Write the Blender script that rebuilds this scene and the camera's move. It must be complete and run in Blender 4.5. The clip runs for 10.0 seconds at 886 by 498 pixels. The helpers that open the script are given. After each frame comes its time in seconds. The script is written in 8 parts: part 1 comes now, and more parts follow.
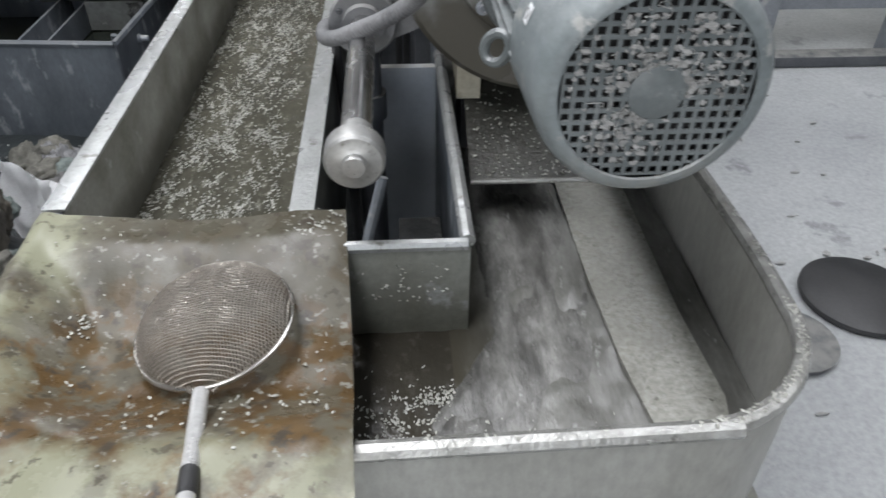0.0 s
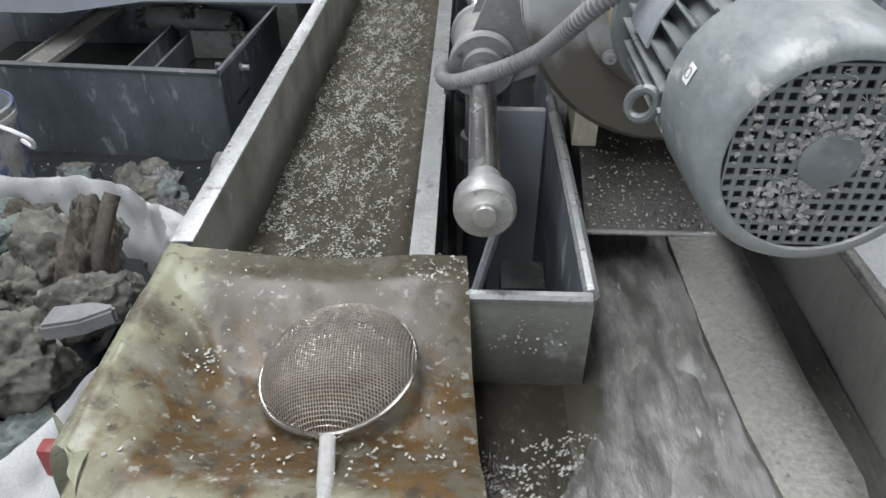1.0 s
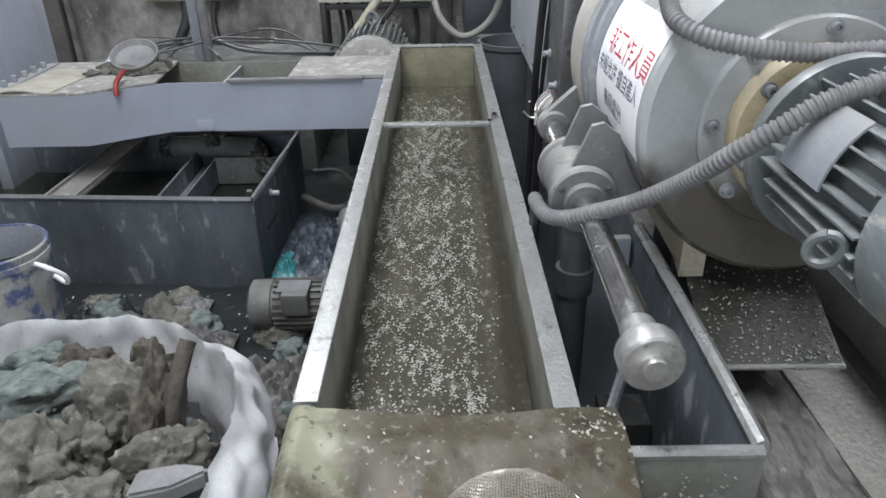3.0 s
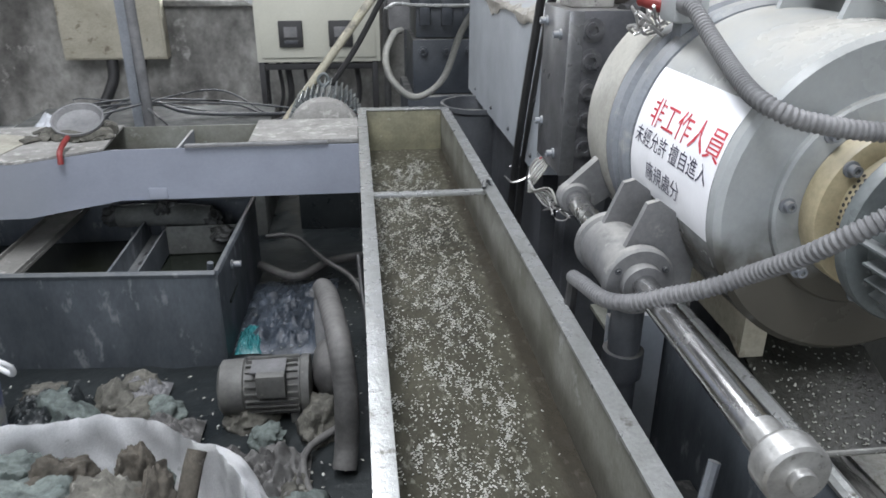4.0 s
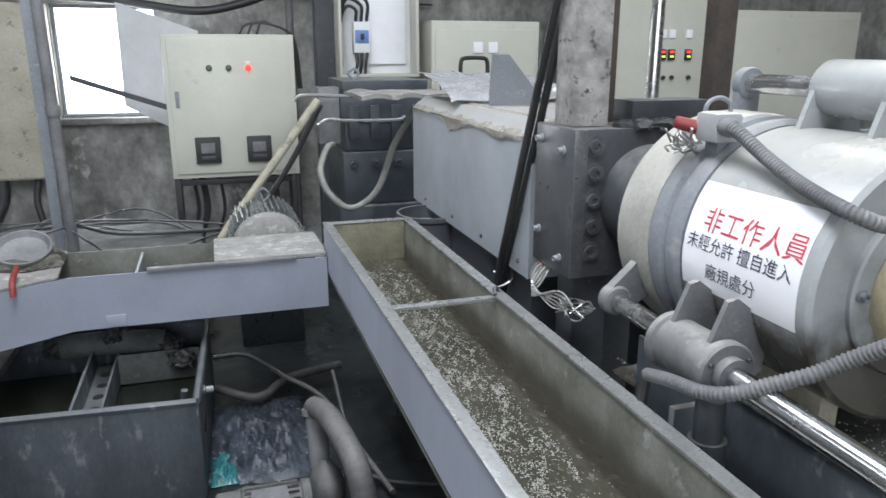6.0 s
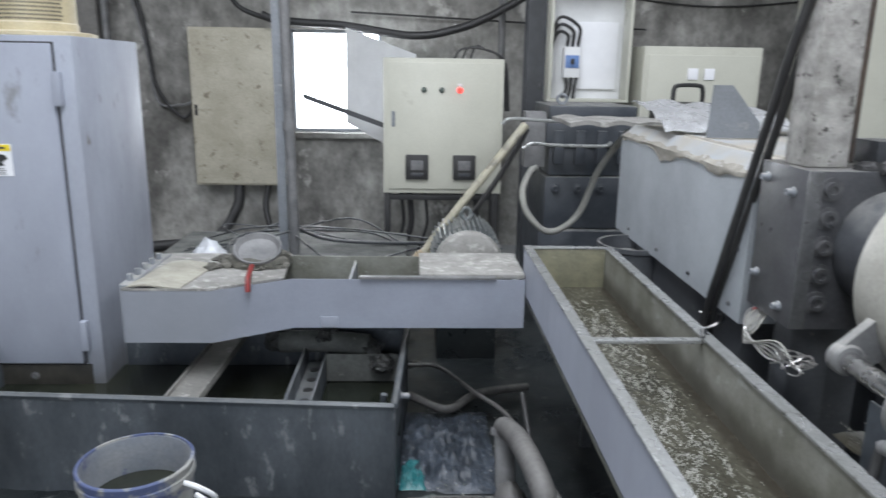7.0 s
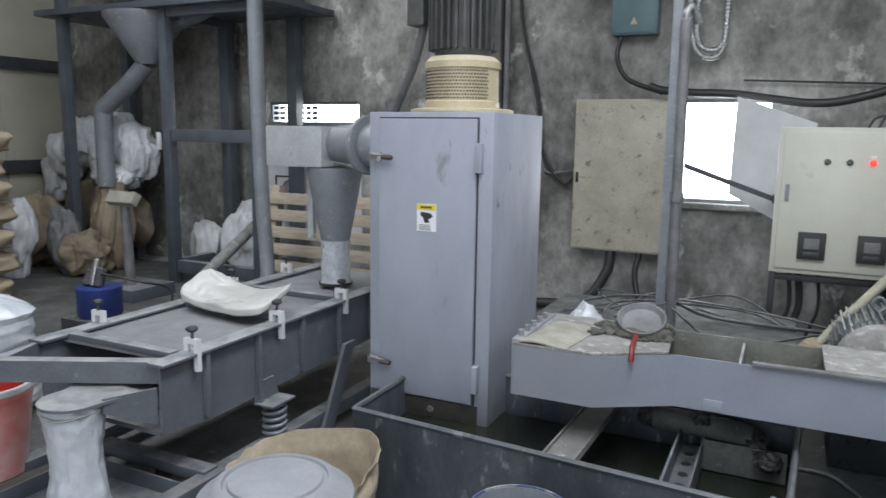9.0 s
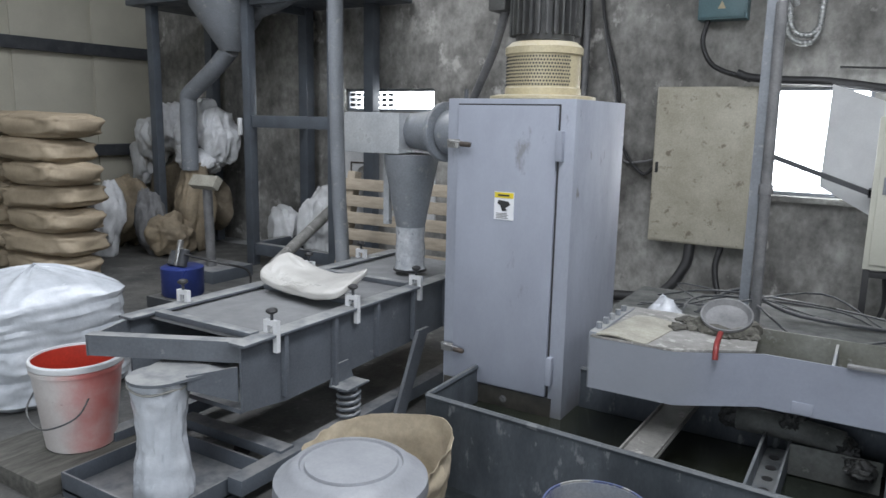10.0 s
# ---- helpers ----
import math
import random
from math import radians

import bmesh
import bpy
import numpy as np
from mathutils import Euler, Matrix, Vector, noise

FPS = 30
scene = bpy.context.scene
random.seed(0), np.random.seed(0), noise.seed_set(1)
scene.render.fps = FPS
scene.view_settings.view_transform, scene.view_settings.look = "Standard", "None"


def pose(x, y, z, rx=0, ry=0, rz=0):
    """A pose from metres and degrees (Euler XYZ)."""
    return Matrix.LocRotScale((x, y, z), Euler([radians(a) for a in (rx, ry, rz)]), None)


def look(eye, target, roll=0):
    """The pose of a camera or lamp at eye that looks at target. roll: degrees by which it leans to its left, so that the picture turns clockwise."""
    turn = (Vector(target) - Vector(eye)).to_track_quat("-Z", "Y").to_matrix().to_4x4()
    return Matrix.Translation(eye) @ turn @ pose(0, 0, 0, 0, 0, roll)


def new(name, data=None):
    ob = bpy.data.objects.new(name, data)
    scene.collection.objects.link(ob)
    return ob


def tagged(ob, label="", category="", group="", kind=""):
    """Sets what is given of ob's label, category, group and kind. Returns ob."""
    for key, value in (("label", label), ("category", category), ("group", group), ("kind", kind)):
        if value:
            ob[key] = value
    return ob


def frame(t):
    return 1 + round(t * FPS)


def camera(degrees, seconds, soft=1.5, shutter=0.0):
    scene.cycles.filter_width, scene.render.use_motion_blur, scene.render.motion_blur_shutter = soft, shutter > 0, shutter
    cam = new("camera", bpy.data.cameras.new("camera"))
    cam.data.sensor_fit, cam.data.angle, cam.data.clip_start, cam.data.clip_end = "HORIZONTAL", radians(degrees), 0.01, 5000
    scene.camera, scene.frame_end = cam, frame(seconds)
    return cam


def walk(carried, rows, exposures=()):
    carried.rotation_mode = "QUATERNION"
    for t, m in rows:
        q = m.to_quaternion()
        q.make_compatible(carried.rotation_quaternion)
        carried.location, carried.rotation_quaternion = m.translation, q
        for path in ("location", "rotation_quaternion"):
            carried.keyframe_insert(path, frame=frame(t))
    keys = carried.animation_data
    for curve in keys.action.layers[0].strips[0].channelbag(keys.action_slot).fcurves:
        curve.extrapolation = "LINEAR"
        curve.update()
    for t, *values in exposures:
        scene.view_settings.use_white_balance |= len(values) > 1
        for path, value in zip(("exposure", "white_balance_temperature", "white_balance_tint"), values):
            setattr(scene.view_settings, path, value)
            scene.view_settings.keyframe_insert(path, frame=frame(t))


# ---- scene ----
cam = camera(63.2, 10.0, shutter=0.3)
PATH = [
    (0, (-0.091, 0.019, 1.418), (0.018, 1.592, 0.188), 0.6),
    (0.5, (-0.159, 0.041, 1.42), (-0.179, 1.622, 0.195), -0.1),
    (1, (-0.173, 0.049, 1.43), (-0.233, 1.673, 0.264), 0.1),
    (1.5, (-0.194, 0.054, 1.442), (-0.292, 1.724, 0.346), -0.6),
    (2, (-0.258, 0.053, 1.459), (-0.35, 1.765, 0.429), -0.5),
    (3.5, (-0.473, 0.183, 1.458), (-0.399, 1.984, 0.593), -0.9),
    (4, (-0.593, 0.244, 1.471), (-0.377, 2.067, 0.677), 0.2),
    (4.5, (-0.742, 0.271, 1.477), (-0.262, 2.084, 0.782), 1.0),
    (5, (-0.896, 0.283, 1.496), (-0.231, 2.076, 0.911), -0.9),
    (6.5, (-1.005, 0.281, 1.521), (-0.589, 2.17, 1.01), 1.6),
    (7, (-1.046, 0.274, 1.537), (-0.97, 2.214, 1.056), 0.9),
    (7.5, (-1.092, 0.282, 1.539), (-1.284, 2.231, 1.137), -0.1),
    (8, (-1.114, 0.277, 1.541), (-1.544, 2.198, 1.186), -0.3),
    (8.5, (-1.157, 0.262, 1.549), (-1.817, 2.122, 1.222), -0.4),
    (9, (-1.197, 0.248, 1.554), (-2.051, 2.028, 1.235), 0.8),
    (9.5, (-1.223, 0.244, 1.551), (-2.174, 1.972, 1.219), 1.0),
    (10, (-1.24, 0.255, 1.548), (-2.258, 1.939, 1.194), 1.2),
]
walk(cam, [(t, look(eye, target, roll)) for t, eye, target, roll in PATH],
     [(0, 0.52, 6450, 10), (3, 0.52, 6370, 10), (6.5, 0.5, 6200, 9), (7.5, 0.52, 6250, 9), (8.5, 0.28, 6250, 9), (10, 0.23, 6250, 9)])

# world, daylight through the openings
world = bpy.data.worlds.new("world")
scene.world = world
world.use_nodes = True
wn = world.node_tree
sky = wn.nodes.new("ShaderNodeTexSky")
sky.sky_type, sky.sun_disc, sky.sun_elevation, sky.sun_rotation = "NISHITA", False, radians(50), radians(200)
wn.links.new(sky.outputs[0], wn.nodes["Background"].inputs[0])
wn.nodes["Background"].inputs[1].default_value = 0.1


def area(name, x, y, z, sx, sy, power, target, colour=(1, 1, 1)):
    d = bpy.data.lights.new(name, "AREA")
    d.shape, d.size, d.size_y, d.energy, d.color = "RECTANGLE", sx, sy, power, colour
    ob = new(name, d)
    ob.matrix_world = look((x, y, z), target)
    return ob


COOL = (0.97, 0.975, 1.0)
area("skylight_lamp", -1.2, 1.2, 4.25, 1.2, 5.0, 185, (-1.2, 1.2, 0), COOL)
area("skylight_lamp", 2.2, 2.0, 4.25, 1.0, 5.0, 95, (2.2, 2.0, 0), COOL)
area("skylight_lamp", -5.6, 3.0, 4.25, 1.2, 5.0, 120, (-5.6, 3.0, 0), COOL)
area("gate_lamp", -2.0, -5.8, 2.0, 6.0, 3.6, 140, (-2.0, 3.0, 1.2), COOL)


# ---- materials ----
def mat(name, c1, c2, scale=6.0, rough=0.6, metal=0.0, bump=0.15, bscale=90.0, spots=None, sscale=25.0, samount=0.55, grain=0.14, stretch=(1, 1, 1), coat=0.0, dust=None):
    """Two tones in large patches, fine grain, optional spots of a third colour, settled dust on top faces, relief and uneven gloss."""
    m = bpy.data.materials.new(name)
    m.use_nodes = True
    nt = m.node_tree
    N, L = nt.nodes, nt.links
    b = N["Principled BSDF"]
    tc = N.new("ShaderNodeTexCoord")
    oi = N.new("ShaderNodeObjectInfo")
    mp = N.new("ShaderNodeMapping")
    mp.inputs["Scale"].default_value = stretch
    L.new(tc.outputs["Object"], mp.inputs[0])
    mul = N.new("ShaderNodeMath"); mul.operation = "MULTIPLY"; mul.inputs[1].default_value = 7.0
    L.new(oi.outputs["Random"], mul.inputs[0])
    add = N.new("ShaderNodeVectorMath"); add.operation = "ADD"
    L.new(mp.outputs[0], add.inputs[0]); L.new(mul.outputs[0], add.inputs[1])
    vec = add.outputs[0]

    def noise_tex(sc, detail=6, r=0.6):
        n = N.new("ShaderNodeTexNoise")
        n.inputs["Scale"].default_value, n.inputs["Detail"].default_value, n.inputs["Roughness"].default_value = sc, detail, r
        L.new(vec, n.inputs["Vector"])
        return n.outputs[0]

    def ramp(src, a, c):
        r = N.new("ShaderNodeMapRange")
        r.inputs[1].default_value, r.inputs[2].default_value = a, c
        L.new(src, r.inputs[0])
        return r.outputs[0]

    def mix(f, a, c, mode="MIX"):
        x = N.new("ShaderNodeMix"); x.data_type = "RGBA"; x.blend_type = mode
        for sock, v in ((x.inputs[0], f), (x.inputs[6], a), (x.inputs[7], c)):
            if isinstance(v, (int, float)):
                sock.default_value = v
            elif isinstance(v, tuple):
                sock.default_value = (*v, 1)
            else:
                L.new(v, sock)
        return x.outputs[2]

    big = noise_tex(scale)
    col = mix(ramp(big, 0.35, 0.65), c1, c2)
    fine = noise_tex(bscale, 4, 0.7)
    g = N.new("ShaderNodeMapRange")
    g.inputs[1].default_value, g.inputs[2].default_value, g.inputs[3].default_value, g.inputs[4].default_value = 0.3, 0.7, 1 - grain, 1 + grain
    L.new(fine, g.inputs[0])
    sc = N.new("ShaderNodeVectorMath"); sc.operation = "SCALE"
    L.new(col, sc.inputs[0]); L.new(g.outputs[0], sc.inputs[3])
    col = sc.outputs[0]
    if spots:
        col = mix(ramp(noise_tex(sscale, 5, 0.65), samount, samount + 0.08), col, spots)
    if dust:
        geo = N.new("ShaderNodeNewGeometry")
        sep = N.new("ShaderNodeSeparateXYZ")
        L.new(geo.outputs["Normal"], sep.inputs[0])
        up = ramp(sep.outputs[2], 0.3, 0.95)
        m2 = N.new("ShaderNodeMath"); m2.operation = "MULTIPLY"
        L.new(up, m2.inputs[0]); L.new(ramp(noise_tex(scale * 2.5), 0.3, 0.6), m2.inputs[1])
        col = mix(m2.outputs[0], col, dust)
    L.new(col, b.inputs["Base Color"])
    b.inputs["Metallic"].default_value = metal
    rr = N.new("ShaderNodeMapRange")
    rr.inputs[1].default_value, rr.inputs[2].default_value = 0.3, 0.7
    rr.inputs[3].default_value, rr.inputs[4].default_value = max(0.03, rough - 0.13), min(1, rough + 0.13)
    L.new(big, rr.inputs[0]); L.new(rr.outputs[0], b.inputs["Roughness"])
    b.inputs["Coat Weight"].default_value = coat
    if bump:
        bp = N.new("ShaderNodeBump")
        bp.inputs["Strength"].default_value, bp.inputs["Distance"].default_value = bump, 0.004
        L.new(fine, bp.inputs["Height"]); L.new(bp.outputs[0], b.inputs["Normal"])
    return m


def glow(name, colour, strength):
    m = bpy.data.materials.new(name)
    m.use_nodes = True
    b = m.node_tree.nodes["Principled BSDF"]
    b.inputs["Base Color"].default_value = (*colour, 1)
    b.inputs["Emission Color"].default_value = (*colour, 1)
    b.inputs["Emission Strength"].default_value = strength
    return m


def clear(name, colour, rough=0.1, trans=0.9, ior=1.45, bump=0.0, bscale=40):
    m = mat(name, colour, colour, rough=rough, bump=bump, bscale=bscale, grain=0.03)
    b = m.node_tree.nodes["Principled BSDF"]
    b.inputs["Transmission Weight"].default_value, b.inputs["IOR"].default_value = trans, ior
    return m


def stain_or_shade(m, colour, axis, a, c, wobble=0.1, scale=8.0, amount=1.0):
    """Lay another colour, a stain or painted shade, over a material where the object's own axis runs from a to c, with
    an uneven edge.
    """
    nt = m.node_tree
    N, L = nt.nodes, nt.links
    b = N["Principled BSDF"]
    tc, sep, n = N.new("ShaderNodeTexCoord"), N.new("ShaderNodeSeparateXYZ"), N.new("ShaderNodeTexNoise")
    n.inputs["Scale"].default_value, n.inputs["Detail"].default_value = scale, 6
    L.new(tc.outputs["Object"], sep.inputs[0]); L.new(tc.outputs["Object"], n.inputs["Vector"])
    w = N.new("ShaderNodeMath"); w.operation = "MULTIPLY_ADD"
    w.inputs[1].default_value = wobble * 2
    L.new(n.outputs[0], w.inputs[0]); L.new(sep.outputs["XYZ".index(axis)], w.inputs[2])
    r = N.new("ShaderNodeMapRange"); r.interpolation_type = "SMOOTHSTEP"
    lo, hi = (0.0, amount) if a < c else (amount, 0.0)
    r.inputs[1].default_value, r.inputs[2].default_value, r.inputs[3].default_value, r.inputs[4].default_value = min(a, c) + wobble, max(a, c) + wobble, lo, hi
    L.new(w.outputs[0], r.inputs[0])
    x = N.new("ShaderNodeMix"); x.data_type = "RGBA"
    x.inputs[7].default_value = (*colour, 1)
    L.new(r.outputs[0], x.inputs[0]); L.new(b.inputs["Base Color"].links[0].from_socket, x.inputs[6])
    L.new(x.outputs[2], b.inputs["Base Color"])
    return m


M_FLOOR = mat("wet_concrete_floor", (0.38, 0.392, 0.392), (0.29, 0.3, 0.305), 1.1, 0.42, spots=(0.2, 0.205, 0.21), sscale=5, samount=0.63, bump=0.15, bscale=55, grain=0.16)
M_SLUDGE_FLOOR = mat("black_sludge_floor", (0.011, 0.014, 0.0155), (0.023, 0.027, 0.028), 3, 0.34, spots=(0.085, 0.09, 0.09), sscale=22, samount=0.62, bump=0.6, bscale=35)
M_CONCRETE = mat("stained_concrete_wall", (0.33, 0.325, 0.305), (0.115, 0.112, 0.105), 2.0, 0.85, spots=(0.47, 0.46, 0.435), sscale=3.4, samount=0.6, bump=0.35, bscale=12, grain=0.32, stretch=(1, 1, 0.75))
M_CLAD = mat("cream_cladding", (0.55, 0.53, 0.44), (0.45, 0.43, 0.36), 1.0, 0.6, bump=0.05, grain=0.06)
M_ROOF = mat("roof_sheet", (0.3, 0.31, 0.32), (0.24, 0.25, 0.26), 1.0, 0.6)
M_GREYSTEEL = mat("dusty_grey_steel", (0.225, 0.243, 0.27), (0.18, 0.193, 0.212), 4, 0.5, spots=(0.3, 0.31, 0.31), sscale=14, samount=0.6, dust=(0.3, 0.3, 0.285))
M_BLUEGREY = mat("blue_grey_paint", (0.345, 0.37, 0.435), (0.28, 0.3, 0.355), 2.2, 0.62, bump=0.02, grain=0.025, spots=(0.21, 0.22, 0.235), sscale=6, samount=0.65, stretch=(1, 1, 0.5))
M_DARKSTEEL = mat("dark_tank_steel", (0.095, 0.108, 0.122), (0.048, 0.056, 0.065), 5, 0.5, spots=(0.2, 0.21, 0.22), sscale=15, samount=0.585, bump=0.2, stretch=(1, 1, 0.45), dust=(0.12, 0.125, 0.125))
M_TROUGH = mat("galvanised_trough", (0.46, 0.47, 0.47), (0.3, 0.31, 0.3), 9, 0.3, metal=0.55, spots=(0.17, 0.17, 0.15), sscale=26, samount=0.6, bump=0.35, bscale=140)
M_TROUGHIN = mat("silted_trough_wall", (0.22, 0.225, 0.2), (0.13, 0.13, 0.105), 6, 0.5, spots=(0.33, 0.34, 0.33), sscale=11, samount=0.6, bump=0.25)
M_DRUM = mat("dusty_drum_paint", (0.36, 0.38, 0.385), (0.3, 0.315, 0.318), 3, 0.33, spots=(0.2, 0.19, 0.16), sscale=5, samount=0.66, bump=0.03, grain=0.05, dust=(0.5, 0.49, 0.45))
M_MOTOR = mat("grey_green_motor_paint", (0.165, 0.183, 0.185), (0.085, 0.098, 0.1), 7, 0.33, spots=(0.29, 0.298, 0.29), sscale=12, samount=0.6, bump=0.12, dust=(0.24, 0.25, 0.25))
M_STEELEND = mat("dull_turned_steel", (0.5, 0.5, 0.49), (0.34, 0.34, 0.33), 26, 0.4, metal=0.75, bump=0.1, spots=(0.22, 0.215, 0.2), sscale=60, samount=0.62)
M_COVER = mat("dusty_cover_paint", (0.36, 0.39, 0.42), (0.29, 0.31, 0.335), 3, 0.42, spots=(0.2, 0.205, 0.21), sscale=5, samount=0.66, bump=0.03, grain=0.06, dust=(0.36, 0.33, 0.28))
M_CHROME = mat("worn_chrome", (0.72, 0.72, 0.72), (0.5, 0.5, 0.5), 9, 0.26, metal=1.0, spots=(0.3, 0.29, 0.27), sscale=30, samount=0.66, bump=0.03)
M_STAIN = mat("stainless_wire", (0.6, 0.58, 0.55), (0.45, 0.43, 0.4), 20, 0.3, metal=1.0, bump=0)
M_BLACK = mat("black_rubber", (0.02, 0.02, 0.021), (0.035, 0.035, 0.036), 8, 0.5, bump=0.1)
M_DARK = mat("dark_machine_iron", (0.045, 0.048, 0.055), (0.075, 0.08, 0.088), 7, 0.42, spots=(0.16, 0.16, 0.16), sscale=20, samount=0.65, bump=0.25, dust=(0.2, 0.2, 0.19))
M_RUST = mat("rusty_iron", (0.085, 0.062, 0.048), (0.05, 0.045, 0.042), 12, 0.75, bump=0.5)
M_CREAM = mat("cream_enamel", (0.53, 0.53, 0.46), (0.47, 0.47, 0.405), 2.2, 0.4, bump=0.03, grain=0.05, spots=(0.4, 0.39, 0.33), sscale=5, samount=0.66)
M_DIRTYCREAM = mat("dirty_cream_enamel", (0.5, 0.475, 0.39), (0.37, 0.345, 0.27), 3, 0.55, bump=0.05, grain=0.14, spots=(0.22, 0.195, 0.145), sscale=11, samount=0.595)
M_YELLOW = mat("cream_yellow_paint", (0.5, 0.44, 0.29), (0.42, 0.365, 0.24), 9, 0.4, bump=0.06, dust=(0.5, 0.46, 0.36))
M_CONDUIT = mat("dusty_grey_conduit", (0.19, 0.19, 0.193), (0.115, 0.117, 0.12), 9, 0.6, bump=0.1)
M_WHITE = mat("white_plastic", (0.72, 0.73, 0.74), (0.64, 0.65, 0.66), 5, 0.45, bump=0.03, grain=0.04)
M_PAPER = mat("white_notice_paper", (0.86, 0.87, 0.9), (0.8, 0.81, 0.84), 4, 0.14, bump=0.25, bscale=14, grain=0.02)
M_SACK = mat("white_woven_sack", (0.78, 0.79, 0.8), (0.6, 0.605, 0.61), 6, 0.7, bump=0.45, bscale=260, grain=0.14, spots=(0.3, 0.31, 0.3), sscale=10, samount=0.68)
M_KRAFT = mat("kraft_paper", (0.46, 0.38, 0.27), (0.37, 0.3, 0.205), 5, 0.75, bump=0.15, bscale=35, grain=0.12)
M_KRAFTGREY = mat("dusty_kraft_paper", (0.29, 0.235, 0.16), (0.18, 0.148, 0.105), 4, 0.8, bump=0.2, bscale=30, grain=0.12)
M_MUD = mat("grey_dried_sludge", (0.125, 0.12, 0.102), (0.066, 0.064, 0.055), 14, 0.85, bump=0.8, bscale=55, grain=0.4, spots=(0.22, 0.215, 0.19), sscale=24, samount=0.6)
M_MUDGREEN = mat("green_grey_sludge", (0.135, 0.16, 0.148), (0.07, 0.084, 0.08), 16, 0.75, bump=1.0, bscale=60, grain=0.4, spots=(0.13, 0.16, 0.15), sscale=26, samount=0.58)
M_MUDDARK = mat("dark_crumbly_sludge", (0.075, 0.066, 0.052), (0.04, 0.036, 0.029), 16, 0.9, bump=0.9, bscale=70, grain=0.4, spots=(0.15, 0.14, 0.12), sscale=30, samount=0.63)
M_MUDPALE = mat("pale_grey_sludge", (0.19, 0.195, 0.185), (0.12, 0.126, 0.122), 12, 0.8, bump=0.5, bscale=50, grain=0.25)
M_RED = mat("red_plastic", (0.5, 0.05, 0.03), (0.4, 0.04, 0.025), 6, 0.4, bump=0.03)
M_BLUE = mat("blue_plastic", (0.03, 0.05, 0.22), (0.02, 0.035, 0.15), 6, 0.4, bump=0.05)
M_WOOD = mat("pale_pallet_wood", (0.4, 0.345, 0.27), (0.29, 0.25, 0.195), 6, 0.8, bump=0.2, stretch=(1, 6, 6))
M_PELLET = mat("milky_pellets", (0.42, 0.42, 0.38), (0.25, 0.25, 0.222), 30, 0.3, bump=0)
M_SHEEN = mat("tinned_wire", (0.5, 0.5, 0.49), (0.35, 0.34, 0.33), 30, 0.35, metal=0.8, bump=0)
M_DAYLIGHT = glow("bright_daylight", (0.95, 0.97, 1.0), 9.0)
M_LED_RED = glow("red_led", (1.0, 0.04, 0.03), 1.6)
M_LED_WHITE = glow("white_led", (0.6, 0.8, 1.0), 5.0)


# ---- mesh helpers ----
def box(bm, x0, y0, z0, x1, y1, z1, bev=0.0, m=None):
    r = bmesh.ops.create_cube(bm, size=1)["verts"]
    for v in r:
        v.co = Vector(((x0 + x1) / 2 + v.co.x * (x1 - x0), (y0 + y1) / 2 + v.co.y * (y1 - y0), (z0 + z1) / 2 + v.co.z * (z1 - z0)))
    if bev:
        es = list({e for v in r for e in v.link_edges})
        out = bmesh.ops.bevel(bm, geom=es, offset=bev, segments=2, affect="EDGES", profile=0.6)
        r = list({v for f in out["faces"] for v in f.verts} | {v for v in r if v.is_valid})
    if m is not None:
        for v in r:
            v.co = m @ v.co
    return bm


def ortho(d):
    d = Vector(d).normalized()
    a = d.cross(Vector((0, 0, 1)) if abs(d.z) < 0.9 else Vector((1, 0, 0))).normalized()
    return a, d.cross(a).normalized(), d


def lathe(bm, prof, origin=(0, 0, 0), axis=(0, 0, 1), seg=40, wobble=0.0):
    """Turn a profile of (radius, height along the axis)."""
    a, b, d = ortho(axis)
    o = Vector(origin)
    rings = []
    for r, h in prof:
        if r < 1e-5:
            rings.append([bm.verts.new(o + d * h)])
        else:
            rings.append([bm.verts.new(o + d * h + (a * math.cos(2 * math.pi * i / seg) + b * math.sin(2 * math.pi * i / seg)) * r * (1 + wobble * math.sin(5 * i + 40 * h))) for i in range(seg)])
    for p, q in zip(rings, rings[1:]):
        for i in range(seg):
            j = (i + 1) % seg
            if len(p) == 1 and len(q) > 1:
                bm.faces.new((p[0], q[i], q[j]))
            elif len(q) == 1 and len(p) > 1:
                bm.faces.new((p[i], q[0], p[j]))
            elif len(p) > 1:
                bm.faces.new((p[i], q[i], q[j], p[j]))
    return bm


def cyl(bm, p, q, r, seg=20, bev=0.0, r2=None):
    p, q = Vector(p), Vector(q)
    h, r2 = (q - p).length, r if r2 is None else r2
    b = min(bev, r * 0.5, h * 0.4)
    prof = [(0, 0), (r - b, 0), (r, b), (r2, h - b), (r2 - b, h), (0, h)] if b else [(0, 0), (r, 0), (r2, h), (0, h)]
    return lathe(bm, prof, p, q - p, seg)


def smooth_path(pts, n=8):
    pts = [Vector(p) for p in pts]
    ext = [pts[0] * 2 - pts[1]] + pts + [pts[-1] * 2 - pts[-2]]
    out = []
    for i in range(1, len(ext) - 2):
        a, b, c, d = ext[i - 1:i + 3]
        for k in range(n):
            t = k / n
            out.append(0.5 * (2 * b + (c - a) * t + (2 * a - 5 * b + 4 * c - d) * t * t + (3 * b - a - 3 * c + d) * t ** 3))
    return out + [pts[-1]]


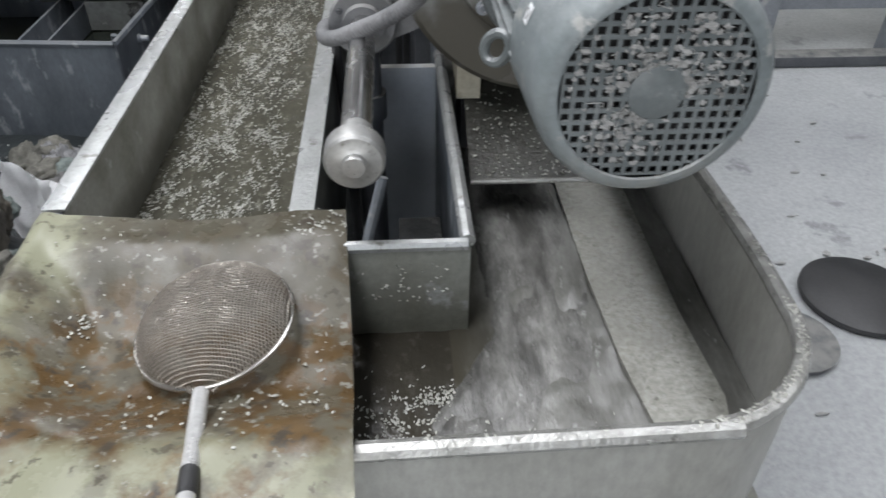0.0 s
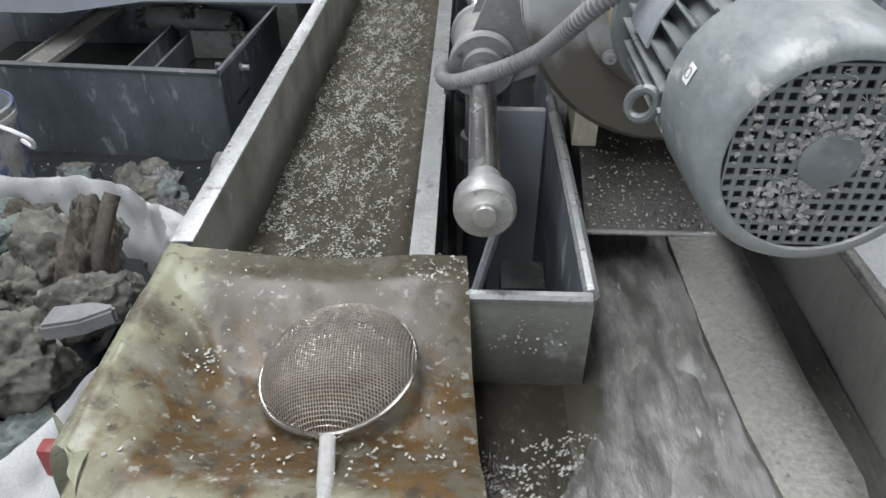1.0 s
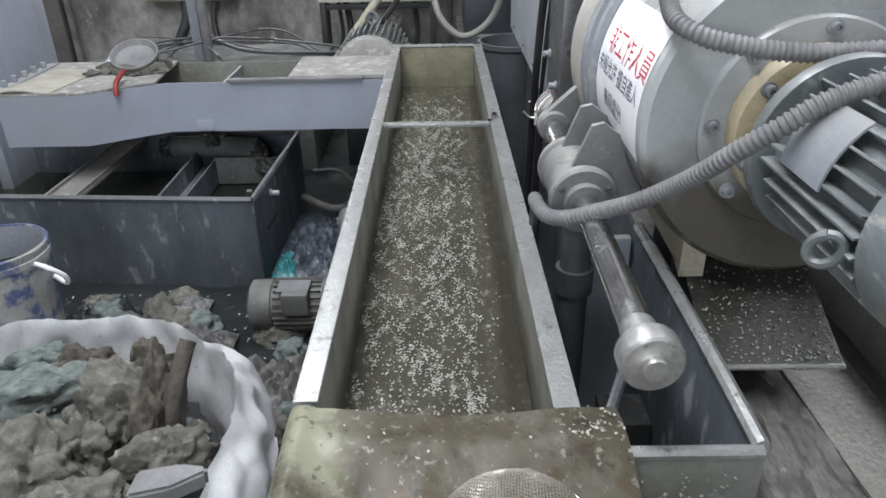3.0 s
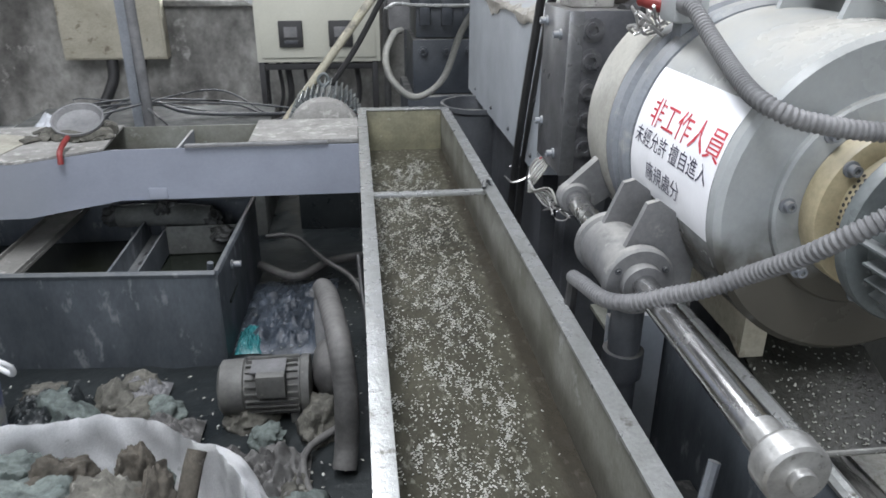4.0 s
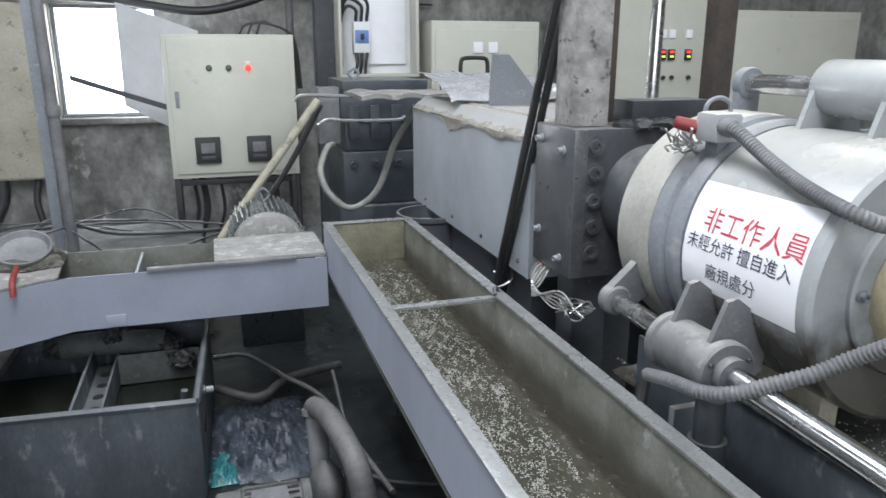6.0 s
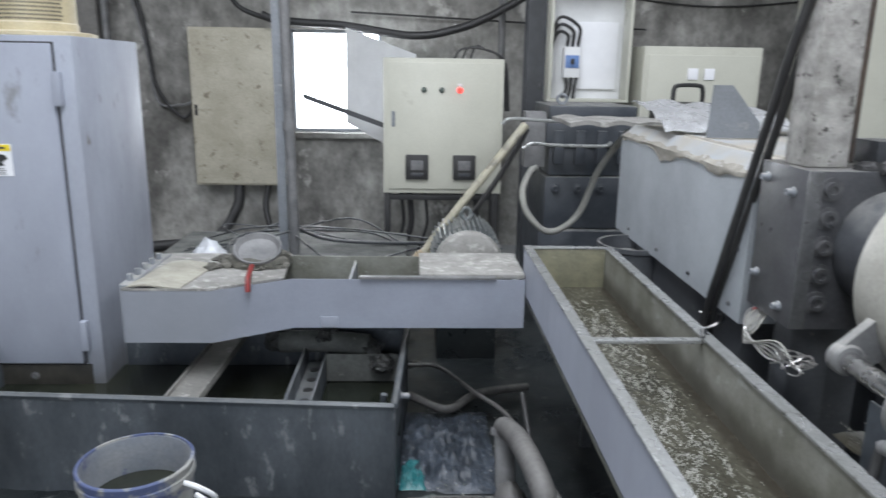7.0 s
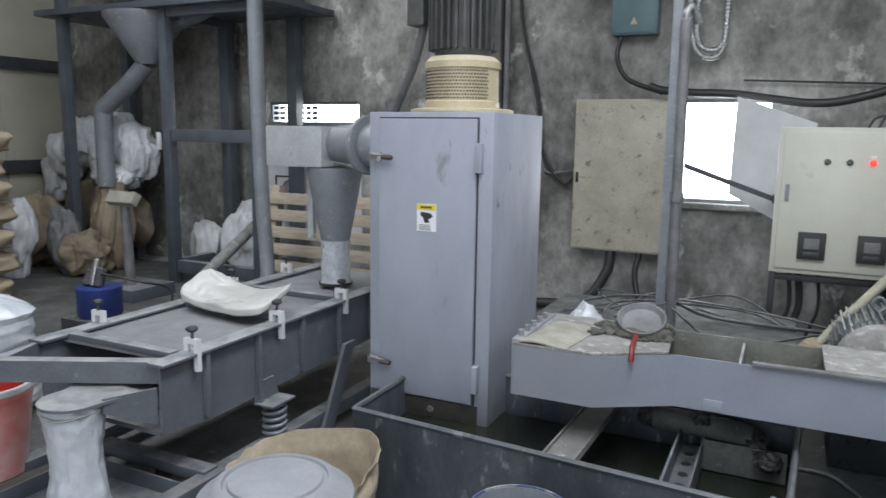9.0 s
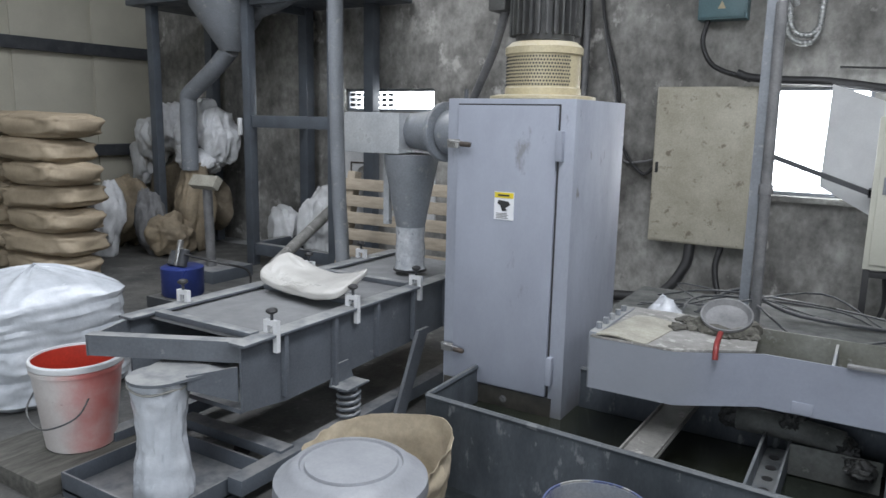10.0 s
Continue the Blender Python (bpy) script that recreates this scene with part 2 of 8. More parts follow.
def tube(bm, pts, r, seg=8, n=8, rib=0.0, ribs=None):
    """A round tube along a smooth path; rib: height of corrugations, ribs: their pitch."""
    path = smooth_path(pts, n) if n > 1 else [Vector(p) for p in pts]
    if rib:
        dense, acc = [], 0
        for a, b in zip(path, path[1:]):
            k = max(1, round((b - a).length / (ribs / 4)))
            dense += [a.lerp(b, i / k) for i in range(k)]
        path = dense + [path[-1]]
    up = Vector((0.13, 0.21, 0.97)).normalized()
    rings = []
    for i, p in enumerate(path):
        d = (path[min(i + 1, len(path) - 1)] - path[max(i - 1, 0)]).normalized()
        a = d.cross(up)
        a = a.normalized() if a.length > 1e-3 else Vector((1, 0, 0))
        b = d.cross(a)
        up = b * (-1 if b.dot(up) < 0 else 1)
        rr = r + (rib if rib and i % 4 < 2 else 0)
        rings.append([bm.verts.new(p + (a * math.cos(2 * math.pi * k / seg) + b * math.sin(2 * math.pi * k / seg)) * rr) for k in range(seg)])
    for p, q in zip(rings, rings[1:]):
        # keep the rings' start corners together
        off = min(range(seg), key=lambda o: (p[0].co - q[o].co).length)
        flip = (p[1].co - q[(off + 1) % seg].co).length > (p[1].co - q[off - 1].co).length
        qq = [q[(off - k if flip else off + k) % seg] for k in range(seg)]
        for k in range(seg):
            bm.faces.new((p[k], p[(k + 1) % seg], qq[(k + 1) % seg], qq[k]))
        q[:] = qq
    bm.faces.new(rings[0])
    bm.faces.new(rings[-1])
    return bm


def prism(bm, pts, d):
    """Extrude a closed outline of points along the vector d."""
    a = [bm.verts.new(p) for p in pts]
    b = [bm.verts.new(Vector(p) + Vector(d)) for p in pts]
    bm.faces.new(a)
    bm.faces.new(b[::-1])
    for i in range(len(a)):
        j = (i + 1) % len(a)
        bm.faces.new((a[i], b[i], b[j], a[j]))
    return bm


def ribbon(bm, path, z0, z1, th):
    """An upright sheet of thickness th along a plan path of (x, y)."""
    rows = []
    n = len(path)
    for i, p in enumerate(path):
        d = Vector(path[min(i + 1, n - 1)]) - Vector(path[max(i - 1, 0)])
        nn = Vector((-d.y, d.x)).normalized() * th / 2
        p = Vector(p)
        rows.append([bm.verts.new((*(p - nn), z0)), bm.verts.new((*(p + nn), z0)), bm.verts.new((*(p + nn), z1)), bm.verts.new((*(p - nn), z1))])
    for a, b in zip(rows, rows[1:]):
        for k in range(4):
            bm.faces.new((a[k], a[(k + 1) % 4], b[(k + 1) % 4], b[k]))
    bm.faces.new(rows[0][::-1])
    bm.faces.new(rows[-1])
    return bm


def blob(bm, c, r, sub=3, amp=0.35, freq=2.2, seed=0, flat=0.0):
    """A lump with an uneven surface; r: radii."""
    vs = bmesh.ops.create_icosphere(bm, subdivisions=sub, radius=1)["verts"]
    c = Vector(c)
    for v in vs:
        n = v.co.normalized()
        q = n * freq + Vector((seed * 3.7, seed * 1.3, seed * 5.1))
        k = 1 + amp * noise.noise(q) + amp * 0.5 * noise.noise(q * 2.7) + amp * 0.25 * noise.noise(q * 6)
        v.co = c + Vector((n.x * r[0], n.y * r[1], n.z * r[2])) * k
    return bm


def clod(bm, c, r, sub=4, seed=0, turn=0.0):
    """A craggy, layered lump of dried sludge with pits and ledges."""
    vs = bmesh.ops.create_icosphere(bm, subdivisions=sub, radius=1)["verts"]
    c, o, m = Vector(c), Vector((seed * 3.7, seed * 1.3, seed * 5.1)), Matrix.Rotation(turn, 3, "Z") @ Matrix.Rotation(turn * 0.3 - 0.4, 3, "X")
    for v in vs:
        n = v.co.normalized()
        q = n * 1.3 + o
        k = 1 + 0.36 * noise.noise(q) + 0.24 * noise.noise(q * 2.2) - 0.16 * abs(noise.noise(q * 3.6)) + 0.09 * noise.noise(q * 6) - 0.09 * abs(noise.noise(q * 9)) + 0.045 * noise.noise(q * 18) - 0.05 * max(0.0, noise.noise(q * 13)) + 0.02 * noise.noise(q * 34)
        k += 0.022 * math.sin(n.z * 13 + 4 * noise.noise(q * 1.5)) * max(0.0, noise.noise(q * 0.9 + o) + 0.4)
        v.co = c + m @ (Vector((n.x * r[0], n.y * r[1], n.z * r[2])) * k)
    return bm


def sheet(bm, f, nu, nv, th=0.0):
    """A curved sheet f(u, v) with u, v in 0..1; th: thickness."""
    g = [[bm.verts.new(f(i / nu, j / nv)) for j in range(nv + 1)] for i in range(nu + 1)]
    fs = [bm.faces.new((g[i][j], g[i + 1][j], g[i + 1][j + 1], g[i][j + 1])) for i in range(nu) for j in range(nv)]
    if th:
        bmesh.ops.recalc_face_normals(bm, faces=fs)
        bmesh.ops.solidify(bm, geom=fs, thickness=th)
    return bm


B = bmesh.new


def mesh_of(name, bm, material, angle=38, offset=None):
    bmesh.ops.recalc_face_normals(bm, faces=bm.faces)
    if offset is not None:
        bmesh.ops.translate(bm, verts=bm.verts, vec=-Vector(offset))
    me = bpy.data.meshes.new(name)
    bm.to_mesh(me)
    bm.free()
    me.polygons.foreach_set("use_smooth", [True] * len(me.polygons))
    me.set_sharp_from_angle(angle=radians(angle))
    me.materials.append(material)
    return me


def base_of(ob):
    p = Vector(ob.matrix_basis.translation)
    while ob.parent:
        ob = ob.parent
        p += ob.matrix_basis.translation
    return p


def part(name, bm, material, parent, label="", angle=38):
    """One mesh under a thing or a part; the bmesh is in world space."""
    o = base_of(parent)
    ob = new(name, mesh_of(name, bm, material, angle, o))
    ob.parent = parent
    return tagged(ob, label)


def thing(name, x, y, z, label, category, group="", kind=""):
    ob = new(name)
    ob.empty_display_size = 0.05
    ob.location = (x, y, z)
    return tagged(ob, label, category, group, kind)


def solo(name, bm, material, label, category, group="", kind="", angle=38, base=None):
    if base is None:
        vs = [v.co for v in bm.verts]
        base = Vector((sum(v.x for v in vs) / len(vs), sum(v.y for v in vs) / len(vs), min(v.z for v in vs)))
    ob = new(name, mesh_of(name, bm, material, angle, base))
    ob.location = base
    return tagged(ob, label, category, group, kind)


def bolt(parent, p, axis, r, h, material, name="bolt"):
    bm = B()
    a = Vector(axis).normalized()
    lathe(bm, [(0, 0), (r * 1.5, 0), (r * 1.5, h * 0.25), (r, h * 0.3), (r, h), (r * 0.55, h), (r * 0.5, h * 0.6), (0, h * 0.6)], p, a, 12)
    return part(name, bm, material, parent)


# ---- the hall ----
def wall_with_holes(name, x0, x1, z0, z1, y0, y1, holes, material, label):
    """A wall along x from y0 to y1, with openings (xa, xb, za, zb) cut through."""
    bm = B()
    xs = sorted({x0, x1, *[h[0] for h in holes], *[h[1] for h in holes]})
    zs = sorted({z0, z1, *[h[2] for h in holes], *[h[3] for h in holes]})
    for a, b in zip(xs, xs[1:]):
        for c, d in zip(zs, zs[1:]):
            if not any(h[0] <= a and b <= h[1] and h[2] <= c and d <= h[3] for h in holes):
                box(bm, a, y0, c, b, y1, d)
    bmesh.ops.remove_doubles(bm, verts=bm.verts, dist=1e-5)
    return solo(name, bm, material, label, "wall", kind="structure", base=(x0, y0, z0))


floor_bm = B()
sheet(floor_bm, lambda u, v: Vector((-9.6 + 14.6 * u, -6 + 12.7 * v, 0.004 * noise.noise(Vector((u * 30, v * 30, 0))) - 0.004)), 60, 60)
solo("floor", floor_bm, M_FLOOR, "wet stained grey concrete factory floor", "floor", kind="structure", base=(0, 0, 0))
WIN1 = (-2.12, -1.35, 1.0, 1.86)
WIN2 = (-6.42, -5.25, 1.62, 1.86)
wall_with_holes("wall_north", -9.6, 5.0, 0, 4.5, 6.65, 6.87, [WIN1, WIN2], M_CONCRETE, "raw stained concrete wall of the hall")
wall_with_holes("wall_south", -9.6, 5.0, 0, 4.5, -6.2, -6.0, [(-5.2, 1.2, 0, 3.9)], M_CONCRETE, "concrete wall with a wide open gate")
east = B()
box(east, 5.0, -6.2, 0, 5.2, 6.87, 4.5)
solo("wall_east", east, M_CONCRETE, "raw concrete side wall of the hall", "wall", kind="structure")
west = B()
box(west, -9.8, -6.2, 0, -9.62, 6.87, 4.5)
wall_w = solo("wall_west", west, M_CLAD, "cream sheet-metal cladding wall with steel girts", "wall", kind="structure", base=(-9.7, 0, 0))
for k in range(13):
    bm = B()
    box(bm, -9.62, -6 + k * 0.98, 0.02, -9.6, -6 + k * 0.98 + 0.94, 4.48, 0.006)
    part("panel", bm, M_CLAD, wall_w)
for z in (1.02, 2.22, 3.4):
    bm = B()
    box(bm, -9.6, -6, z, -9.5, 6.64, z + 0.14, 0.006)
    part("girt", bm, M_DARK, wall_w, "dark steel girt")
roof = B()
SKY = [(-1.8, -0.6, -1.3, 3.7), (1.7, 2.7, -0.5, 4.5), (-6.2, -5.0, 0.5, 5.5)]
rx = sorted({-9.8, 5.2, *[s[i] for s in SKY for i in (0, 1)]})
ry = sorted({-6.2, 6.87, *[s[i] for s in SKY for i in (2, 3)]})
for a, b in zip(rx, rx[1:]):
    for c, d in zip(ry, ry[1:]):
        if not any(s[0] <= a and b <= s[1] and s[2] <= c and d <= s[3] for s in SKY):
            box(roof, a, c, 4.5, b, d, 4.56)
for y in (-4, -1.5, 1, 3.5, 6):
    box(roof, -9.6, y, 4.34, 5, y + 0.1, 4.5)
solo("ceiling", roof, M_ROOF, "grey sheet-metal roof with open skylights", "ceiling", kind="structure", base=(0, 0, 4.5))
bm = B()
box(bm, -9, 7.6, -0.5, 3, 7.65, 4)
solo("backdrop", bm, M_DAYLIGHT, "overexposed daylight outside the windows", "sky", kind="structure")


def window(name, w, bars):
    t = thing(name, (w[0] + w[1]) / 2, 6.72, w[2], "small bare window opening with bright daylight behind it", "window", kind="structure")
    x0, x1, z0, z1 = w
    for a in ((x0, z0, x1, z0 + 0.03), (x0, z1 - 0.03, x1, z1), (x0, z0 + 0.03, x0 + 0.03, z1 - 0.03), (x1 - 0.03, z0 + 0.03, x1, z1 - 0.03)):
        bm = B()
        box(bm, a[0], 6.7, a[1], a[2], 6.75, a[3], 0.003)
        part("window_frame", bm, M_GREYSTEEL, t)
    bm = B()
    box(bm, x0 - 0.03, 6.6, z0 - 0.05, x1 + 0.03, 6.698, z0 - 0.002, 0.006)
    part("window_sill", bm, M_CONCRETE, t)
    for k in range(bars):
        x = x0 + 0.05 + k * 0.085
        for z in range(3):
            bm = B()
            box(bm, x, 6.69, z0 + 0.05 + z * 0.055, x + 0.06, 6.715, z0 + 0.085 + z * 0.055, 0.003)
            part("louvre_block", bm, M_DARK, t)
    return t


window("window_1", WIN1, 0)
window("window_2", WIN2, 7)


# ---- the water trough, its flowing water and what lies on it ----
def arc(cx, cy, r, a0, a1, n=10):
    return [(cx + r * math.cos(radians(a0 + (a1 - a0) * i / n)), cy + r * math.sin(radians(a0 + (a1 - a0) * i / n))) for i in range(n + 1)]


RIM = 0.815
OUTER = [(-0.58, 0.9), (-0.58, 0.66)] + arc(-0.4, 0.64, 0.18, 180, 270) + arc(0.2, 0.65, 0.18, 270, 360) + [(0.385, 0.8), (0.375, 1.2), (0.375, 1.9)]


def in_trough(x, y):
    if y > 0.9:
        return (-0.575 < x < -0.245) or (0.0 < x < 0.37)
    if y > 0.8 and -0.2 < x < 0.0:
        return False
    if x < -0.4 and y < 0.64:
        return math.hypot(x + 0.4, y - 0.64) < 0.172
    if x > 0.2 and y < 0.65:
        return math.hypot(x - 0.2, y - 0.65) < 0.172
    return -0.572 < x < 0.372 and y > 0.468


M_MOSS = mat("mossy_steel", (0.22, 0.21, 0.14), (0.13, 0.125, 0.085), 12, 0.6, bump=0.3, spots=(0.4, 0.4, 0.36), sscale=14, samount=0.62)


M_WETRIM = mat("wet_worn_steel", (0.5, 0.5, 0.48), (0.28, 0.28, 0.26), 22, 0.2, metal=0.6, spots=(0.16, 0.155, 0.14), sscale=40, samount=0.6, bump=0.6, bscale=110)
M_BASINWALL = mat("silted_basin_steel", (0.34, 0.34, 0.315), (0.24, 0.238, 0.215), 5, 0.4, bump=0.15, spots=(0.15, 0.145, 0.125), sscale=8, samount=0.64, stretch=(1, 1, 0.4))
M_LEDGE = mat("wet_pale_ledge", (0.3, 0.297, 0.265), (0.22, 0.217, 0.19), 7, 0.3, bump=0.5, bscale=110, grain=0.3, spots=(0.12, 0.117, 0.1), sscale=62, samount=0.62)


M_CHANNELWALL = stain_or_shade(mat("silted_channel_wall", (0.25, 0.25, 0.225), (0.14, 0.14, 0.115), 6, 0.45, spots=(0.36, 0.365, 0.35), sscale=10, samount=0.6, bump=0.3), (0.06, 0.057, 0.044), "Z", 0.76, 0.695, 0.03, 14, 0.85)


def water_trough():
    t = thing("water_trough", -0.4, 1.9, 0.0, "long galvanised steel water trough with a rounded turning basin", "trough")
    bm = B()
    ribbon(bm, OUTER, 0.3, RIM, 0.012)
    part("basin_wall", bm, M_BASINWALL, t, "silted curved steel basin wall")
    bm = B()
    tube(bm, [(x, y, RIM + 0.002) for x, y in OUTER], 0.011, 8, 3)
    part("basin_rim", bm, M_WETRIM, t, "wet worn steel rim")
    bm = B()
    prism(bm, [(-0.592, 0.88, 0.645), (-0.57, 0.88, 0.645), (-0.572, 3.17, 0.645), (-0.594, 3.17, 0.645)], (0, 0, 0.186))
    part("outer_side", bm, M_BLUEGREY, t, "blue-grey painted channel side")
    bm = B()
    box(bm, -0.5695, 0.88, 0.6, -0.5655, 3.13, 0.829)
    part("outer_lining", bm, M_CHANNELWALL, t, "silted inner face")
    bm = B()
    box(bm, -0.597, 0.88, 0.831, -0.563, 3.172, 0.837, 0.002)
    part("outer_flange", bm, M_TROUGH, t)
    bm = B()
    prism(bm, [(-0.245, 0.86, 0.45), (-0.22, 0.86, 0.45), (-0.235, 3.15, 0.45), (-0.26, 3.15, 0.45)], (0, 0, 0.38))
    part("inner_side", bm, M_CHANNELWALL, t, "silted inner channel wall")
    bm = B()
    prism(bm, [(-0.25, 0.86, 0.831), (-0.215, 0.86, 0.831), (-0.23, 3.152, 0.831), (-0.265, 3.152, 0.831)], (0, 0, 0.006))
    part("inner_flange", bm, M_TROUGH, t)
    bm = B()
    box(bm, -0.57, 3.13, 0.6, -0.262, 3.155, 0.83, 0.003)
    part("end_plate", bm, M_MOSS, t, "mossy yellowish end plate")
    bm = B()
    box(bm, -0.575, 3.127, 0.8315, -0.262, 3.16, 0.8385, 0.002)
    part("end_flange", bm, M_TROUGH, t)
    bm = B()
    box(bm, -0.565, 2.105, 0.818, -0.25, 2.13, 0.8295, 0.002)
    part("crossbar", bm, M_TROUGH, t)
    bm = B()
    tube(bm, [(-0.26, 2.1, 0.84), (-0.255, 2.12, 0.852), (-0.24, 2.135, 0.845), (-0.225, 2.12, 0.82)], 0.006, 6, 4)
    part("tie_wire", bm, M_DARK, t)
    bm = B()
    box(bm, -0.58, 0.88, 0.6, -0.24, 3.14, 0.612)
    part("channel_floor", bm, M_TROUGHIN, t)
    bm = B()
    box(bm, -0.56, 0.47, 0.56, 0.37, 0.78, 0.57)
    box(bm, 0.001, 0.7805, 0.56, 0.37, 1.9, 0.57)
    part("basin_floor", bm, M_TROUGHIN, t)
    # Pale speckled strip set level with the water's surface.
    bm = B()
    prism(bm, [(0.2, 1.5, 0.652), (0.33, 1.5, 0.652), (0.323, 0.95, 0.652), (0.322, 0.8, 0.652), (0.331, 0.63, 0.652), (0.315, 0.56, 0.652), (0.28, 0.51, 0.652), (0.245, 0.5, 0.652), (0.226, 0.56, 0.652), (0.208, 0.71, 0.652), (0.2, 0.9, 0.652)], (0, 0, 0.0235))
    part("silted_ledge", bm, M_LEDGE, t, "pale speckled ledge at the water's surface")
    # the dry well between channel and basin
    bm = B()
    box(bm, -0.172, 0.782, 0.572, 0.0, 0.79, 0.822, 0.002)
    part("well_front", bm, M_TROUGHIN, t, "grey painted well plate with stuck pellets")
    bm = B()
    box(bm, -0.008, 0.7905, 0.3, 0.0, 1.75, 0.822, 0.002)
    part("well_side", bm, M_DARKSTEEL, t)
    bm = B()
    tube(bm, [(-0.17, 0.786, 0.826), (-0.004, 0.786, 0.826)], 0.009, 8, 1)
    part("well_rim", bm, M_TROUGH, t)
    bm = B()
    tube(bm, [(-0.004, 0.79, 0.828), (-0.006, 1.0, 0.836), (-0.008, 1.4, 0.836)], 0.011, 8, 4)
    part("well_rim", bm, M_TROUGH, t)
    bm = B()
    box(bm, -0.21, 0.795, 0.44, -0.009, 1.14, 0.45)
    part("well_shelf", bm, M_SLUDGE_FLOOR, t)
    for x, y in ((-0.33, 3.0), (-0.33, 1.6)):
        bm = B()
        box(bm, x - 0.02, y - 0.02, 0, x + 0.02, y + 0.02, 0.61, 0.003)
        part("leg", bm, M_DARK, t)
    for x, y in ((-0.35, 0.52), (0.25, 0.56), (0.33, 1.7)):
        bm = B()
        box(bm, x - 0.02, y - 0.02, 0, x + 0.02, y + 0.02, 0.555, 0.003)
        part("leg", bm, M_DARK, t)
    return t


water_trough()

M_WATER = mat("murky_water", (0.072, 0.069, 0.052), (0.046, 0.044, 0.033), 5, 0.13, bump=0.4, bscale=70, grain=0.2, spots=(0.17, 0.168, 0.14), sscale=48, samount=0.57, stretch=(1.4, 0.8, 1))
# Dark band towards the inner wall is its reflection put into the colour.
stain_or_shade(M_WATER, (0.03, 0.026, 0.02), "X", -0.3, -0.275, 0.02, 9, 0.85)
WATER = 0.668


def wave(x, y):
    churn = max(0.0, min(1.0, (x + 0.1) / 0.22)) * max(0.0, min(1.0, (y - 0.5) / 0.2)) * max(0.25, min(1.0, (0.3 - x) / 0.1))
    p = Vector((x * 9, y * 7, 0))
    h = 0.003 * noise.noise(p * 2) + 0.0015 * noise.noise(p * 5)
    h += churn * (0.011 * noise.noise(Vector((x * 14, y * 6 - x * 6, 3))) + 0.005 * noise.noise(Vector((x * 34, y * 22 - x * 14, 5))) + 0.0015 * noise.noise(Vector((x * 80, y * 60, 9))))
    return WATER + h + (0.008 * churn * max(0, 0.9 - abs(x - 0.1) * 5))


def water(name, material, label, keep):
    bm = B()
    step = 0.0085
    nx, ny = int(0.96 / step), int(2.7 / step)
    vs = {}

    def vert(i, j):
        if (i, j) not in vs:
            x, y = -0.58 + i * step, 0.46 + j * step
            vs[i, j] = bm.verts.new((x, y, wave(x, y)))
        return vs[i, j]
    for i in range(nx):
        for j in range(ny):
            x, y = -0.58 + (i + 0.5) * step, 0.46 + (j + 0.5) * step
            if keep(x, y) and in_trough(x, y) and not (x > 0 and y > 1.88) and y < 3.125:
                bm.faces.new((vert(i, j), vert(i + 1, j), vert(i + 1, j + 1), vert(i, j + 1)))
    solo(name, bm, material, label, "water", kind="structure", angle=180, base=(0, 0, WATER))


def churned(x, y):
    return x > -0.03


M_SURGE = mat("aerated_grey_water", (0.185, 0.183, 0.172), (0.05, 0.049, 0.045), 9, 0.24, bump=0.5, bscale=70, grain=0.25, spots=(0.3, 0.3, 0.287), sscale=30, samount=0.63, stretch=(2.6, 0.8, 1))
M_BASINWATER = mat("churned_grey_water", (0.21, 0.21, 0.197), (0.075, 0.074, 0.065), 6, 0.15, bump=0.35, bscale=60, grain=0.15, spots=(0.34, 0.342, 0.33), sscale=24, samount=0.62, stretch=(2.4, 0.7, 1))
stain_or_shade(M_BASINWATER, (0.05, 0.046, 0.034), "X", 0.07, -0.02, 0.04, 9)
stain_or_shade(M_BASINWATER, (0.1, 0.098, 0.085), "Y", 0.6, 0.52, 0.04, 9, 0.8)
# Darker strip beside the wall paints the wall's reflection into the water.
stain_or_shade(M_BASINWATER, (0.05, 0.049, 0.043), "X", 0.3, 0.33, 0.01, 9, 0.3)
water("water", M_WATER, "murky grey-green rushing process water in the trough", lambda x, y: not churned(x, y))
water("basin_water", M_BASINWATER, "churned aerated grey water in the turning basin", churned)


def pellet(bm, c, s, rnd):
    """A small rounded plastic bead."""
    m = Matrix.LocRotScale(c, Euler((rnd.uniform(-0.5, 0.5), rnd.uniform(-0.5, 0.5), rnd.uniform(0, 3))), (s * rnd.uniform(1.0, 1.9), s * rnd.uniform(0.7, 1.0), s * 0.6))
    v = [bm.verts.new(m @ Vector(p)) for p in ((1, 0, 0), (0, 1, 0), (-1, 0, 0), (0, -1, 0), (0, 0, 1), (0, 0, -1), (0.6, 0.6, 0.6), (-0.6, 0.6, 0.6), (-0.6, -0.6, 0.6), (0.6, -0.6, 0.6))]
    for a, b, c in ((4, 6, 7), (4, 7, 8), (4, 8, 9), (4, 9, 6), (6, 0, 1), (6, 1, 7), (7, 1, 2), (7, 2, 8), (8, 2, 3), (8, 3, 9), (9, 3, 0), (9, 0, 6), (5, 1, 0), (5, 2, 1), (5, 3, 2), (5, 0, 3)):
        bm.faces.new((v[a], v[b], v[c]))


# ---- the pelletiser: drum, cutter motor, hydraulic cylinders, die block ----
AX, AZ = 0.153, 1.117
AXIS = (0, 1, 0)


M_DRUMSHELL = stain_or_shade(mat("grimy_drum_paint", (0.35, 0.37, 0.375), (0.29, 0.305, 0.308), 3, 0.27, spots=(0.22, 0.21, 0.18), sscale=6, samount=0.65, bump=0.03, grain=0.05, dust=(0.42, 0.41, 0.375)), (0.045, 0.038, 0.024), "Z", 0.31, 0.2, 0.09, 13, 0.9)
